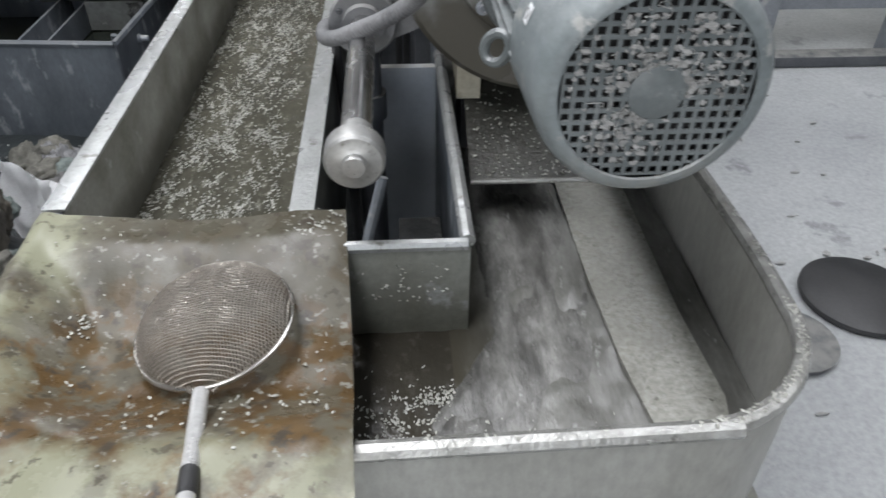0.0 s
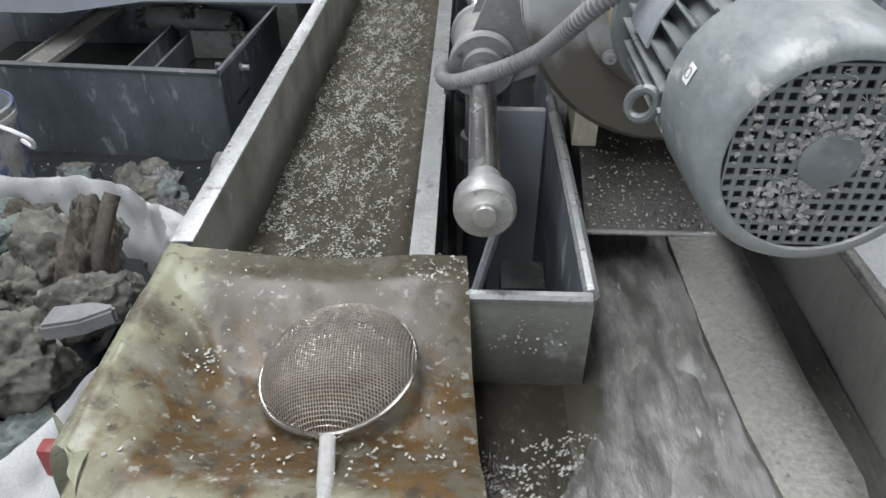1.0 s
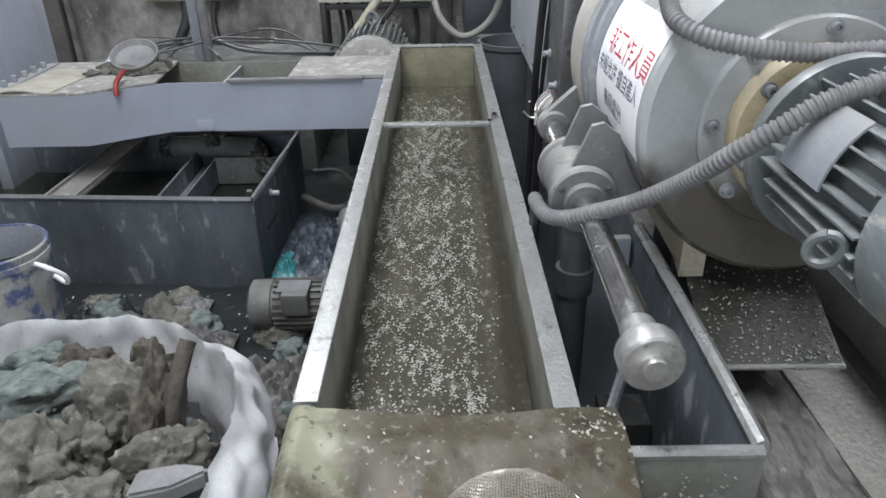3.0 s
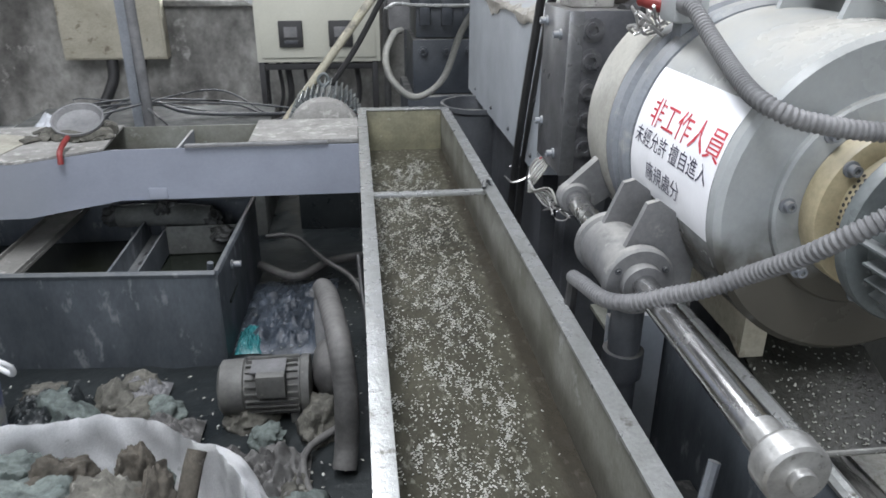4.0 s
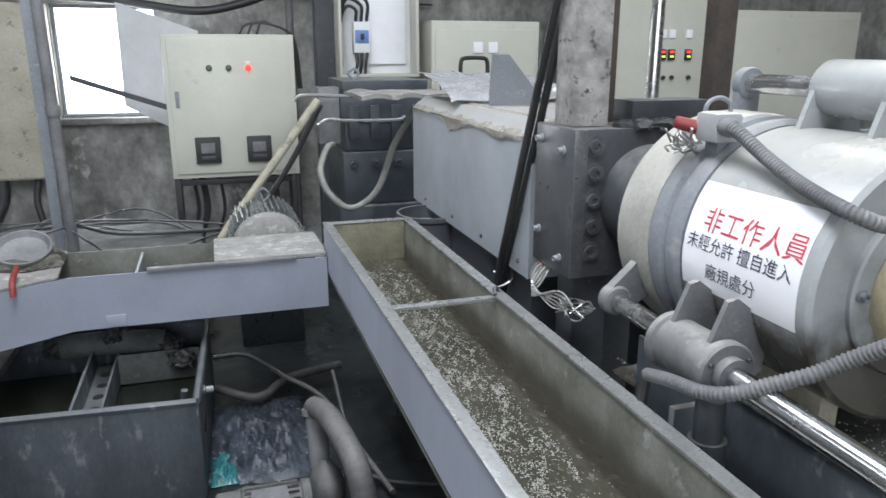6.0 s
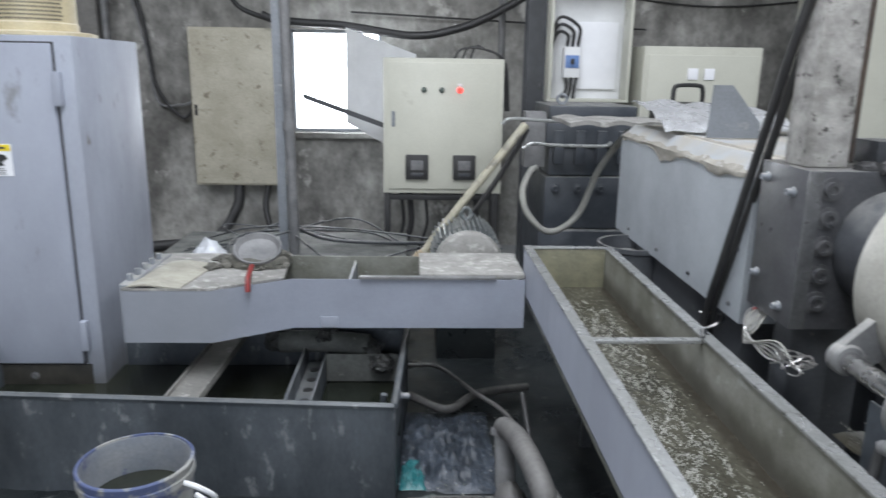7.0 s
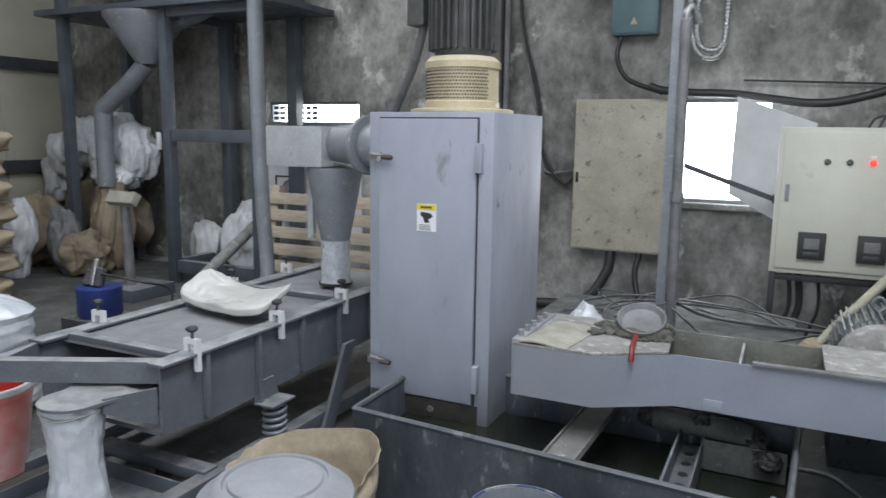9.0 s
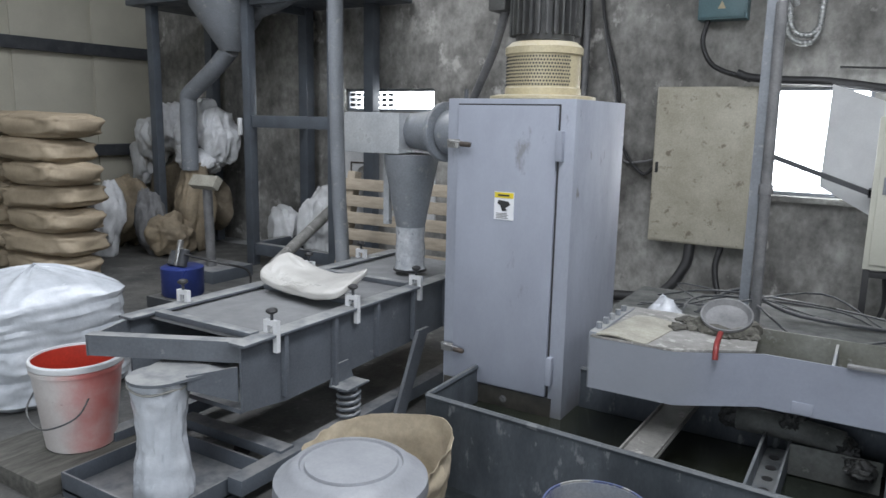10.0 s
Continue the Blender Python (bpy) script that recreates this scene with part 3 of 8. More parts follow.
M_DRUMCREAM = mat("cream_grey_drum_paint", (0.4, 0.395, 0.36), (0.3, 0.295, 0.265), 4, 0.5, spots=(0.2, 0.19, 0.16), sscale=7, samount=0.62, bump=0.1, dust=(0.5, 0.48, 0.43))


def pelletiser():
    t = thing("pelletiser_head", AX, 1.4, 0.8, "large dusty grey pelletiser drum with a white warning notice", "pelletiser")
    bm = B()
    lathe(bm, [(0.0, 1.17), (0.09, 1.165), (0.13, 1.163), (0.2, 1.16), (0.238, 1.152), (0.247, 1.16), (0.248, 1.175), (0.248, 1.49), (0.243, 1.495), (0.0, 1.495)], (AX, 0, AZ), AXIS, 72)
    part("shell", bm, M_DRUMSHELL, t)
    bm = B()
    lathe(bm, [(0.0, 1.149), (0.158, 1.149), (0.162, 1.153), (0.162, 1.17), (0, 1.17)], (AX, 0, AZ), AXIS, 56)
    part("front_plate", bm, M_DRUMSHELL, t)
    bm = B()
    lathe(bm, [(0.2, 1.4955), (0.25, 1.4955), (0.259, 1.505), (0.259, 1.53), (0.251, 1.536), (0.251, 1.548), (0.262, 1.554), (0.262, 1.59), (0.2, 1.592)], (AX, 0, AZ), AXIS, 72)
    part("clamp_band", bm, M_GREYSTEEL, t, "worn steel clamp band")
    bm = B()
    lathe(bm, [(0.0, 1.593), (0.262, 1.593), (0.266, 1.605), (0.266, 1.69), (0.26, 1.722), (0.245, 1.735), (0.0, 1.737)], (AX, 0, AZ), AXIS, 72)
    part("rear_cap", bm, M_DRUMCREAM, t, "cream-grey dusty rear cap")
    bm = B()
    lathe(bm, [(0, 1.738), (0.222, 1.738), (0.226, 1.744), (0.226, 1.77), (0.15, 1.78), (0.15, 1.999), (0, 1.999)], (AX, 0, AZ), AXIS, 48)
    part("neck_flange", bm, M_DARK, t, "dark iron neck flange")
    for k in range(8):
        a = radians(45 * k - 2)
        bolt(t, (AX + 0.145 * math.cos(a), 1.149, AZ + 0.145 * math.sin(a)), (0, -1, 0), 0.008, 0.014, M_GREYSTEEL)
    return t


drum = pelletiser()


M_FLUFF = mat("plastic_fluff", (0.36, 0.36, 0.35), (0.24, 0.24, 0.232), 40, 0.8, bump=0.6, bscale=200)


M_FANCOVER = mat("scuffed_grey_green_paint", (0.205, 0.23, 0.235), (0.13, 0.15, 0.155), 9, 0.36, spots=(0.33, 0.33, 0.315), sscale=26, samount=0.575, bump=0.2, stretch=(1, 0.5, 1), dust=(0.27, 0.285, 0.285))
stain_or_shade(M_FANCOVER, (0.27, 0.262, 0.24), "Z", 0.1, -0.01, 0.09, 26, 0.5)


def cutter_motor():
    t = thing("cutter_motor", AX, 0.9, 0.99, "grey-green electric motor with a clogged square-grid fan cover", "motor")
    bm = B()
    lathe(bm, [(0.0945, 0.6335), (0.096, 0.631), (0.103, 0.631), (0.1085, 0.6345), (0.1145, 0.644), (0.117, 0.657), (0.1185, 0.69), (0.1205, 0.773), (0.1175, 0.775), (0.112, 0.665), (0.0945, 0.6355)], (AX, 0, AZ), AXIS, 64)
    part("fan_cover", bm, M_FANCOVER, t, "scuffed grey-green fan cover")
    # Black disc added behind the grille to paint the shade in its holes.
    bm = B()
    lathe(bm, [(0, 0.66), (0.112, 0.66), (0.112, 0.665), (0, 0.665)], (AX, 0, AZ), AXIS, 40)
    part("fan_shroud", bm, M_BLACK, t)
    bm = B()
    p, h = 0.0122, 0.0038
    for i in range(-8, 9):
        for j in range(-8, 9):
            if math.hypot(i, j) * p < 0.096:
                x, z = AX + i * p, AZ + j * p
                for a in ((-p / 2, -p / 2, p / 2, -h), (-p / 2, h, p / 2, p / 2), (-p / 2, -h, -h, h), (h, -h, p / 2, h)):
                    box(bm, x + a[0], 0.634, z + a[1], x + a[2], 0.637, z + a[3])
    lathe(bm, [(0, 0.632), (0.026, 0.632), (0.028, 0.6335), (0.028, 0.639), (0, 0.639)], (AX, 0, AZ), AXIS, 24)
    part("fan_grille", bm, M_MOTOR, t, "square-hole fan grille with caught fluff")
    rnd = random.Random(5)
    bm = B()
    for k in range(260):
        a, q = rnd.choice((0.3, 1.0, 2.0, 2.7, 3.9, 4.4)) + rnd.gauss(0, 0.24), rnd.uniform(0.028, 0.085)
        w = rnd.uniform(0.0009, 0.0032)
        blob(bm, (AX + q * math.cos(a), 0.6335, AZ + q * math.sin(a)), (w * rnd.uniform(0.8, 1.6), 0.002, w), 2, 1.1, 3, k)
    for k in range(60):
        a, q = rnd.choice((0.3, 1.0, 2.0, 2.7, 3.9, 4.4)) + rnd.gauss(0, 0.28), rnd.uniform(0.028, 0.085)
        p = Vector((AX + q * math.cos(a), 0.632, AZ + q * math.sin(a)))
        pts = [p + Vector((rnd.gauss(0, 0.003), -0.0006 * j, rnd.gauss(0, 0.003))) for j in range(4)]
        tube(bm, pts, rnd.uniform(0.0003, 0.0006), 4, 2)
    tagged(part("fluff", bm, M_FLUFF, t, "grey-white fluff caught on the grille"), kind="stuff")
    bm = B()
    lathe(bm, [(0, 0.77), (0.1, 0.77), (0.1, 1.03), (0, 1.03)], (AX, 0, AZ), AXIS, 40)
    part("stator", bm, M_MOTOR, t)
    for k in range(30):
        a = 360 * k / 30
        m = Matrix.Translation((AX, 0, AZ)) @ Matrix.Rotation(radians(a), 4, "Y")
        bm = B()
        box(bm, 0.096, 0.782, -0.002, 0.121, 1.01 if k % 5 else 1.028, 0.002, 0.0012, m)
        part("fin", bm, M_MOTOR, t)
    bm = B()
    lathe(bm, [(0, 1.03), (0.13, 1.03), (0.132, 1.034), (0.132, 1.05), (0.1, 1.06), (0, 1.06)], (AX, 0, AZ), AXIS, 48)
    part("end_shield", bm, M_MOTOR, t)
    bm = B()
    lathe(bm, [(0.0, 1.06), (0.092, 1.06), (0.094, 1.064), (0.094, 1.11), (0.122, 1.113), (0.124, 1.117), (0.124, 1.148), (0, 1.148)], (AX, 0, AZ), AXIS, 56)
    part("coupling_guard", bm, M_YELLOW, t, "dusty yellow coupling guard ring")
    for i in range(5):
        for j in range(12):
            a = radians(140 + j * 5.6 + (i % 2) * 2.8)
            c = Vector((AX + 0.0935 * math.cos(a), 1.069 + i * 0.0085, AZ + 0.0935 * math.sin(a)))
            bm = B()
            cyl(bm, c, c + Vector((math.cos(a), 0, math.sin(a))) * 0.0012, 0.0027, 8)
            part("vent_hole", bm, M_BLACK, t)
    for k in range(6):
        a = radians(60 * k + 22)
        bolt(t, (AX + 0.11 * math.cos(a), 1.113, AZ + 0.11 * math.sin(a)), (0, -1, 0), 0.008, 0.016, M_GREYSTEEL)
    # terminal box and lifting eye
    bm = B()
    box(bm, AX + 0.02, 0.85, AZ + 0.11, AX + 0.13, 0.99, AZ + 0.19, 0.008)
    part("terminal_box", bm, M_MOTOR, t)
    bm = B()
    sheet(bm, lambda u, v: Vector((AX + 0.1235 * math.cos(radians(128 + 44 * u)), 0.868 + 0.1 * v, AZ + 0.1235 * math.sin(radians(128 + 44 * u)))), 12, 4, 0.003)
    part("rating_plate", bm, M_GREYSTEEL, t, "dusty blank rating plate")
    bm = B()
    lathe(bm, [(0, 0), (0.019, 0), (0.021, 0.005), (0.021, 0.022), (0.016, 0.03), (0, 0.03)], (AX - 0.005, 0.937, AZ + 0.128), (-0.9, 0.1, -0.2), 16)
    part("cable_gland", bm, M_CONDUIT, t)
    bm = B()
    tube(bm, [(0.024 - 0.013 * math.sin(radians(a)), 0.812 + 0.012 * math.sin(radians(a)), 1.09 - 0.006 * math.sin(radians(a)) + 0.018 * math.cos(radians(a))) for a in range(0, 361, 30)], 0.0062, 8, 2)
    cyl(bm, (0.034, 0.812, 1.098), (0.062, 0.818, 1.104), 0.01, 10, 0.002)
    part("lifting_eye", bm, M_MOTOR, t)
    bm = B()
    sheet(bm, lambda u, v: Vector((AX + 0.1208 * math.cos(radians(154 + 9 * u)), 0.717 + 0.017 * v, AZ + 0.1208 * math.sin(radians(154 + 9 * u)))), 5, 3, 0.0006)
    dp = part("sticker", bm, M_WHITE, t, "small white sticker with an oval mark")
    bm = B()
    ring = [(AX + 0.1218 * math.cos(radians(158.5 + 2.6 * math.sin(q))), 0.7255 + 0.0055 * math.cos(q), AZ + 0.1218 * math.sin(radians(158.5 + 2.6 * math.sin(q)))) for q in [k * math.pi / 8 for k in range(17)]]
    tube(bm, ring, 0.0005, 5, 1)
    part("oval_mark", bm, M_CONDUIT, dp)
    return t


cutter_motor()


M_DUSTYCAST = mat("dusty_cast_iron", (0.17, 0.172, 0.175), (0.11, 0.112, 0.115), 7, 0.6, spots=(0.25, 0.25, 0.24), sscale=18, samount=0.6, bump=0.15, dust=(0.32, 0.315, 0.295))


def lower_cylinder():
    x, z = -0.149, 0.955
    t = thing("hydraulic_cylinder", x, 1.3, z - 0.06, "chrome-rodded hydraulic clamp cylinder with a dusty grey body", "cylinder", "clamp cylinders")
    bm = B()
    cyl(bm, (x, 0.83, z - 0.008), (x, 1.66, z + 0.012), 0.0215, 28)
    part("rod", bm, M_CHROME, t)
    bm = B()
    lathe(bm, [(0, 0.785), (0.014, 0.785), (0.0155, 0.787), (0.0155, 0.795), (0.0165, 0.7955), (0.035, 0.7965), (0.0385, 0.8), (0.0395, 0.804), (0.0395, 0.828), (0.036, 0.834), (0.0235, 0.84), (0.0235, 0.875), (0, 0.875)], (x, 0, z - 0.006), AXIS, 32)
    part("rod_end", bm, M_STEELEND, t, "shiny flanged rod end with centre screw", 25)
    bm = B()
    lathe(bm, [(0, 1.235), (0.036, 1.235), (0.036, 1.255), (0.056, 1.255), (0.06, 1.26), (0.06, 1.275), (0.054, 1.28), (0.054, 1.41), (0.06, 1.415), (0.06, 1.43), (0.035, 1.435), (0, 1.435)], (x, 0, z), AXIS, 36)
    part("body", bm, M_DUSTYCAST, t, "dusty grey cylinder body")
    for y in (1.285, 1.395):
        bm = B()
        prism(bm, [(x - 0.02, y, z + 0.05), (x + 0.01, y, z + 0.125), (x + 0.03, y, z + 0.13), (x + 0.105, y, z + 0.075), (x + 0.1, y, z - 0.02), (x + 0.04, y, z - 0.045)], (0, 0.012, 0))
        part("bracket", bm, M_DUSTYCAST, t)
    bm = B()
    lathe(bm, [(0, 1.63), (0.03, 1.63), (0.035, 1.635), (0.035, 1.66), (0, 1.665)], (x, 0, z + 0.012), AXIS, 28)
    prism(bm, [(x - 0.03, 1.635, z + 0.03), (x + 0.08, 1.635, z + 0.13), (x + 0.13, 1.635, z + 0.05), (x + 0.02, 1.635, z - 0.02)], (0, 0.025, 0))
    part("rear_lug", bm, M_DUSTYCAST, t)
    for a in (30, 150, 270):
        bolt(t, (x + 0.046 * math.cos(radians(a)), 1.255, z + 0.046 * math.sin(radians(a))), (0, -1, 0), 0.004, 0.006, M_DARK)
    return t


lower_cylinder()


def upper_cylinder():
    x, z = 0.20, 1.441
    t = thing("hydraulic_cylinder", x, 1.4, z - 0.06, "chrome-rodded hydraulic cylinder bolted on top of the drum", "cylinder", "clamp cylinders")
    bm = B()
    cyl(bm, (x, 0.8, z), (x, 1.72, z), 0.0215, 28)
    part("rod", bm, M_CHROME, t)
    bm = B()
    lathe(bm, [(0, 1.255), (0.05, 1.255), (0.062, 1.258), (0.062, 1.285), (0.056, 1.29), (0.056, 1.46), (0.05, 1.468), (0, 1.468)], (x, 0, z), AXIS, 36)
    part("body", bm, M_DRUM, t, "dusty pale cylinder body")
    for y in (1.275, 1.445):
        bm = B()
        prism(bm, [(x - 0.055, y, z), (x + 0.055, y, z), (x + 0.075, y, AZ + 0.235), (x - 0.085, y, AZ + 0.235)], (0, 0.012, 0))
        part("bracket", bm, M_DRUM, t)
    bm = B()
    lathe(bm, [(0, 1.69), (0.034, 1.69), (0.036, 1.695), (0.036, 1.715), (0, 1.72)], (x, 0, z), AXIS, 28)
    box(bm, x - 0.03, 1.695, AZ + 0.24, x + 0.03, 1.715, z, 0.003)
    part("rear_lug", bm, M_GREYSTEEL, t)
    for a in range(0, 360, 60):
        bolt(t, (x + 0.05 * math.cos(radians(a)), 1.257, z + 0.05 * math.sin(radians(a))), (0, -1, 0), 0.004, 0.006, M_DARK)
    return t


upper_cylinder()


M_SCAB = mat("scabby_grey_post", (0.42, 0.41, 0.39), (0.2, 0.195, 0.185), 14, 0.7, bump=0.8, bscale=50, spots=(0.05, 0.048, 0.045), sscale=22, samount=0.57)


M_GEARB = mat("black_oxide_steel", (0.1, 0.103, 0.11), (0.17, 0.17, 0.175), 40, 0.35, metal=0.5, bump=0.1)


M_DIE = mat("oiled_die_steel", (0.12, 0.122, 0.13), (0.085, 0.087, 0.095), 6, 0.36, metal=0.35, spots=(0.15, 0.15, 0.15), sscale=18, samount=0.66, bump=0.08, dust=(0.22, 0.215, 0.2))
M_DIEEDGE = mat("bare_die_steel", (0.24, 0.245, 0.25), (0.15, 0.153, 0.16), 14, 0.32, metal=0.6, bump=0.1)


def die_block():
    t = thing("die_block", 0.15, 2.1, 0.6, "dark steel extruder die block with a column of socket bolts", "extruder part")
    bm = B()
    box(bm, -0.083, 2.0, 0.9, 0.5, 2.24, 1.312, 0.005)
    part("block", bm, M_DIE, t)
    bm = B()
    box(bm, -0.0825, 1.9955, 0.902, -0.045, 1.9998, 1.31, 0.0015)
    part("edge_strip", bm, M_DIEEDGE, t, "bare worn steel edge strip")
    for z in (1.266, 1.193, 1.119, 1.046, 0.974):
        bolt(t, (-0.022, 2.0, z), (0, -1, 0), 0.02, 0.014, M_GEARB, "socket_bolt")
    for z, y in ((1.25, 2.06), (0.945, 2.06), (1.27, 2.2), (1.0, 2.2)):
        bolt(t, (-0.083, y, z), (-1, 0, 0), 0.009, 0.02, M_GREYSTEEL, "side_bolt")
    bm = B()
    box(bm, -0.04, 2.05, 0, 0.07, 2.15, 0.899, 0.005)
    box(bm, 0.22, 2.05, 0, 0.32, 2.15, 0.899, 0.005)
    part("stand", bm, M_DARK, t)
    bm = B()
    box(bm, -0.062, 2.06, 1.3125, 0.048, 2.17, 2.6, 0.006)
    part("post", bm, M_SCAB, t, "dusty scabby square post")
    return t


die_block()


def extruder_cover():
    t = thing("extruder_barrel_cover", 0.2, 3.0, 0.0, "long grey painted sheet cover over the extruder barrel", "extruder part")
    bm = B()
    prism(bm, [(-0.06, 2.32, 0.8), (-0.06, 2.32, 1.25), (0.0, 2.32, 1.3), (0.7, 2.32, 1.3), (0.7, 2.32, 0.8)], (0, 1.4, 0))
    part("cover", bm, M_COVER, t)
    bm = B()
    box(bm, -0.03, 2.35, 0, 0.68, 3.7, 0.799, 0.004)
    part("base_frame", bm, M_DARK, t)
    return t


extruder_cover()


# ---- the settling tank, chute and dewatering cabinet ----
M_SLUDGEPIPE = mat("sludge_coating", (0.036, 0.037, 0.036), (0.019, 0.02, 0.02), 16, 0.6, bump=0.9, bscale=50, spots=(0.09, 0.09, 0.085), sscale=25, samount=0.6)


M_PLANK = mat("grimy_steel_channel", (0.2, 0.195, 0.18), (0.12, 0.118, 0.11), 7, 0.7, bump=0.3, spots=(0.3, 0.295, 0.275), sscale=14, samount=0.6)
M_KICK = mat("mud_caked_steel", (0.07, 0.066, 0.056), (0.035, 0.034, 0.03), 9, 0.45, bump=0.5, bscale=40, spots=(0.17, 0.165, 0.15), sscale=18, samount=0.66)


M_SILTPIPE = mat("grey_silt_coating", (0.13, 0.135, 0.128), (0.07, 0.074, 0.07), 9, 0.75, bump=0.5, bscale=60, spots=(0.19, 0.193, 0.18), sscale=18, samount=0.62)


def tank():
    t = thing("settling_tank", -1.95, 3.0, 0.0, "open dark steel settling tank of black water", "tank")
    sides = {"front": [(-2.8, 2.73), (-1.118, 2.61)], "right": [(-1.118, 2.61), (-1.083, 3.405)], "back": [(-1.083, 3.405), (-2.8, 3.44)], "left": [(-2.8, 3.44), (-2.8, 2.73)]}
    for k, p in sides.items():
        bm = B()
        ribbon(bm, p, 0.0, 0.382, 0.01)
        part(k + "_wall", bm, M_DARKSTEEL, t)
        bm = B()
        tube(bm, [(x, y, 0.384) for x, y in p], 0.013, 6, 1)
        part("rim", bm, M_DARKSTEEL, t)
    bm = B()
    box(bm, -2.79, 2.74, 0.2, -1.1, 3.39, 0.21)
    part("black_water", bm, M_BLACKWATER, t, "still black water")
    bm = B()
    prism(bm, [(-1.955, 2.68, 0.352), (-1.825, 2.672, 0.352), (-1.8, 3.42, 0.352), (-1.93, 3.43, 0.352)], (0, 0, 0.012))
    for q in (0.0, 0.12):
        prism(bm, [(-1.955 + q, 2.68, 0.3645), (-1.947 + q, 2.68, 0.3645), (-1.922 + q, 3.42, 0.3645), (-1.93 + q, 3.42, 0.3645)], (0, 0, 0.014))
    part("plank", bm, M_PLANK, t, "dusty steel channel laid across")
    bm = B()
    prism(bm, [(-1.53, 2.66, 0.26), (-1.52, 2.66, 0.26), (-1.52, 3.3, 0.26), (-1.53, 3.3, 0.26)], (0, 0, 0.09))
    prism(bm, [(-1.5195, 2.66, 0.26), (-1.44, 2.66, 0.26), (-1.44, 3.3, 0.26), (-1.5195, 3.3, 0.26)], (0, 0, 0.006))
    part("partition", bm, M_DARKSTEEL, t)
    for k in range(5):
        bm = B()
        cyl(bm, (-1.48, 2.8 + 0.1 * k, 0.2662), (-1.48, 2.8 + 0.1 * k, 0.2675), 0.02, 12)
        part("drain_hole", bm, M_BLACK, t)
    bm = B()
    tube(bm, [(-1.64, 3.3, 0.36), (-1.5, 3.295, 0.365), (-1.38, 3.29, 0.36), (-1.25, 3.28, 0.35)], 0.05, 16, 6)
    part("pipe", bm, M_SILTPIPE, t, "sludge-coated pipe")
    for k, p in enumerate(((-1.66, 3.3, 0.36), (-1.43, 3.29, 0.39), (-1.24, 3.26, 0.34), (-1.19, 3.18, 0.3))):
        bm = B()
        clod(bm, p, (0.055, 0.045, 0.045), 4, k + 3, k)
        part("sludge_crust", bm, M_SLUDGEPIPE, t, "crust of dark sludge")
    bm = B()
    box(bm, -1.438, 2.66, 0.215, -1.43, 3.3, 0.33)
    part("partition", bm, M_DARKSTEEL, t)
    bm = B()
    box(bm, -1.429, 3.2, 0.215, -1.12, 3.206, 0.34)
    part("baffle_plate", bm, M_SILTPIPE, t, "silt-covered grey-green baffle plate")
    bm = B()
    cyl(bm, (-1.18, 2.76, 0.215), (-1.16, 2.74, 0.37), 0.012, 10)
    part("overflow_rod", bm, M_DARKSTEEL, t)
    bolt(t, (-1.106, 2.83, 0.32), (1, 0, 0), 0.012, 0.04, M_GREYSTEEL)
    return t


M_BLACKWATER = mat("black_still_water", (0.014, 0.017, 0.013), (0.026, 0.028, 0.02), 3, 0.08, bump=0.05, bscale=20)
tank()


M_CHUTE = stain_or_shade(mat("grimy_blue_grey_paint", (0.28, 0.302, 0.36), (0.23, 0.248, 0.295), 2.4, 0.6, bump=0.03, grain=0.04, spots=(0.2, 0.21, 0.225), sscale=8, samount=0.66), (0.2, 0.21, 0.225), "X", -0.3, -0.55, 0.12, 6, 0.5)


def chute():
    t = thing("pellet_chute", -1.35, 3.2, 0.5, "blue-grey sheet-steel pellet chute with a dusty open top", "chute")
    bm = B()
    ribbon(bm, [(-0.6, 3.07), (-1.54, 3.07), (-1.82, 2.9), (-2.15, 2.9)], 0.51, 0.716, 0.006)
    part("front_side", bm, M_CHUTE, t)
    bm = B()
    ribbon(bm, [(-0.6, 3.44), (-2.1, 3.44)], 0.51, 0.716, 0.006)
    part("back_side", bm, M_TROUGHIN, t, "dirty grey back plate")
    bm = B()
    prism(bm, [(-0.6, 3.074, 0.512), (-1.54, 3.074, 0.512), (-1.81, 2.906, 0.512), (-2.15, 2.906, 0.512), (-2.15, 3.43, 0.512), (-0.6, 3.43, 0.512)], (0, 0, 0.006))
    part("bottom", bm, M_DARK, t)
    bm = B()
    box(bm, -1.03, 3.08, 0.717, -0.6, 3.44, 0.735, 0.004)
    part("cover_plate", bm, M_DUSTPLATE, t, "cement-dusted cover plate")
    bm = B()
    box(bm, -1.27, 3.05, 0.72, -0.72, 3.078, 0.732, 0.003)
    part("front_lip", bm, M_CONDUIT, t)
    bm = B()
    prism(bm, [(-1.57, 3.06, 0.718), (-1.83, 2.897, 0.718), (-2.15, 2.897, 0.718), (-2.15, 3.44, 0.718), (-1.6, 3.44, 0.718)], (0, 0, 0.008))
    part("deck", bm, M_DUSTPLATE, t, "dust-covered deck")
    bm = B()
    box(bm, -1.32, 3.08, 0.6, -1.31, 3.43, 0.7)
    part("divider", bm, M_GREYSTEEL, t)
    bm = B()
    box(bm, -1.43, 3.06, 0.515, -1.36, 3.066, 0.56, 0.002)
    part("tab", bm, M_BLUEGREY, t)
    return t


M_DUSTPLATE = mat("cement_dust", (0.29, 0.285, 0.27), (0.19, 0.185, 0.175), 8, 0.85, bump=0.5, spots=(0.38, 0.375, 0.35), sscale=20)
chute()


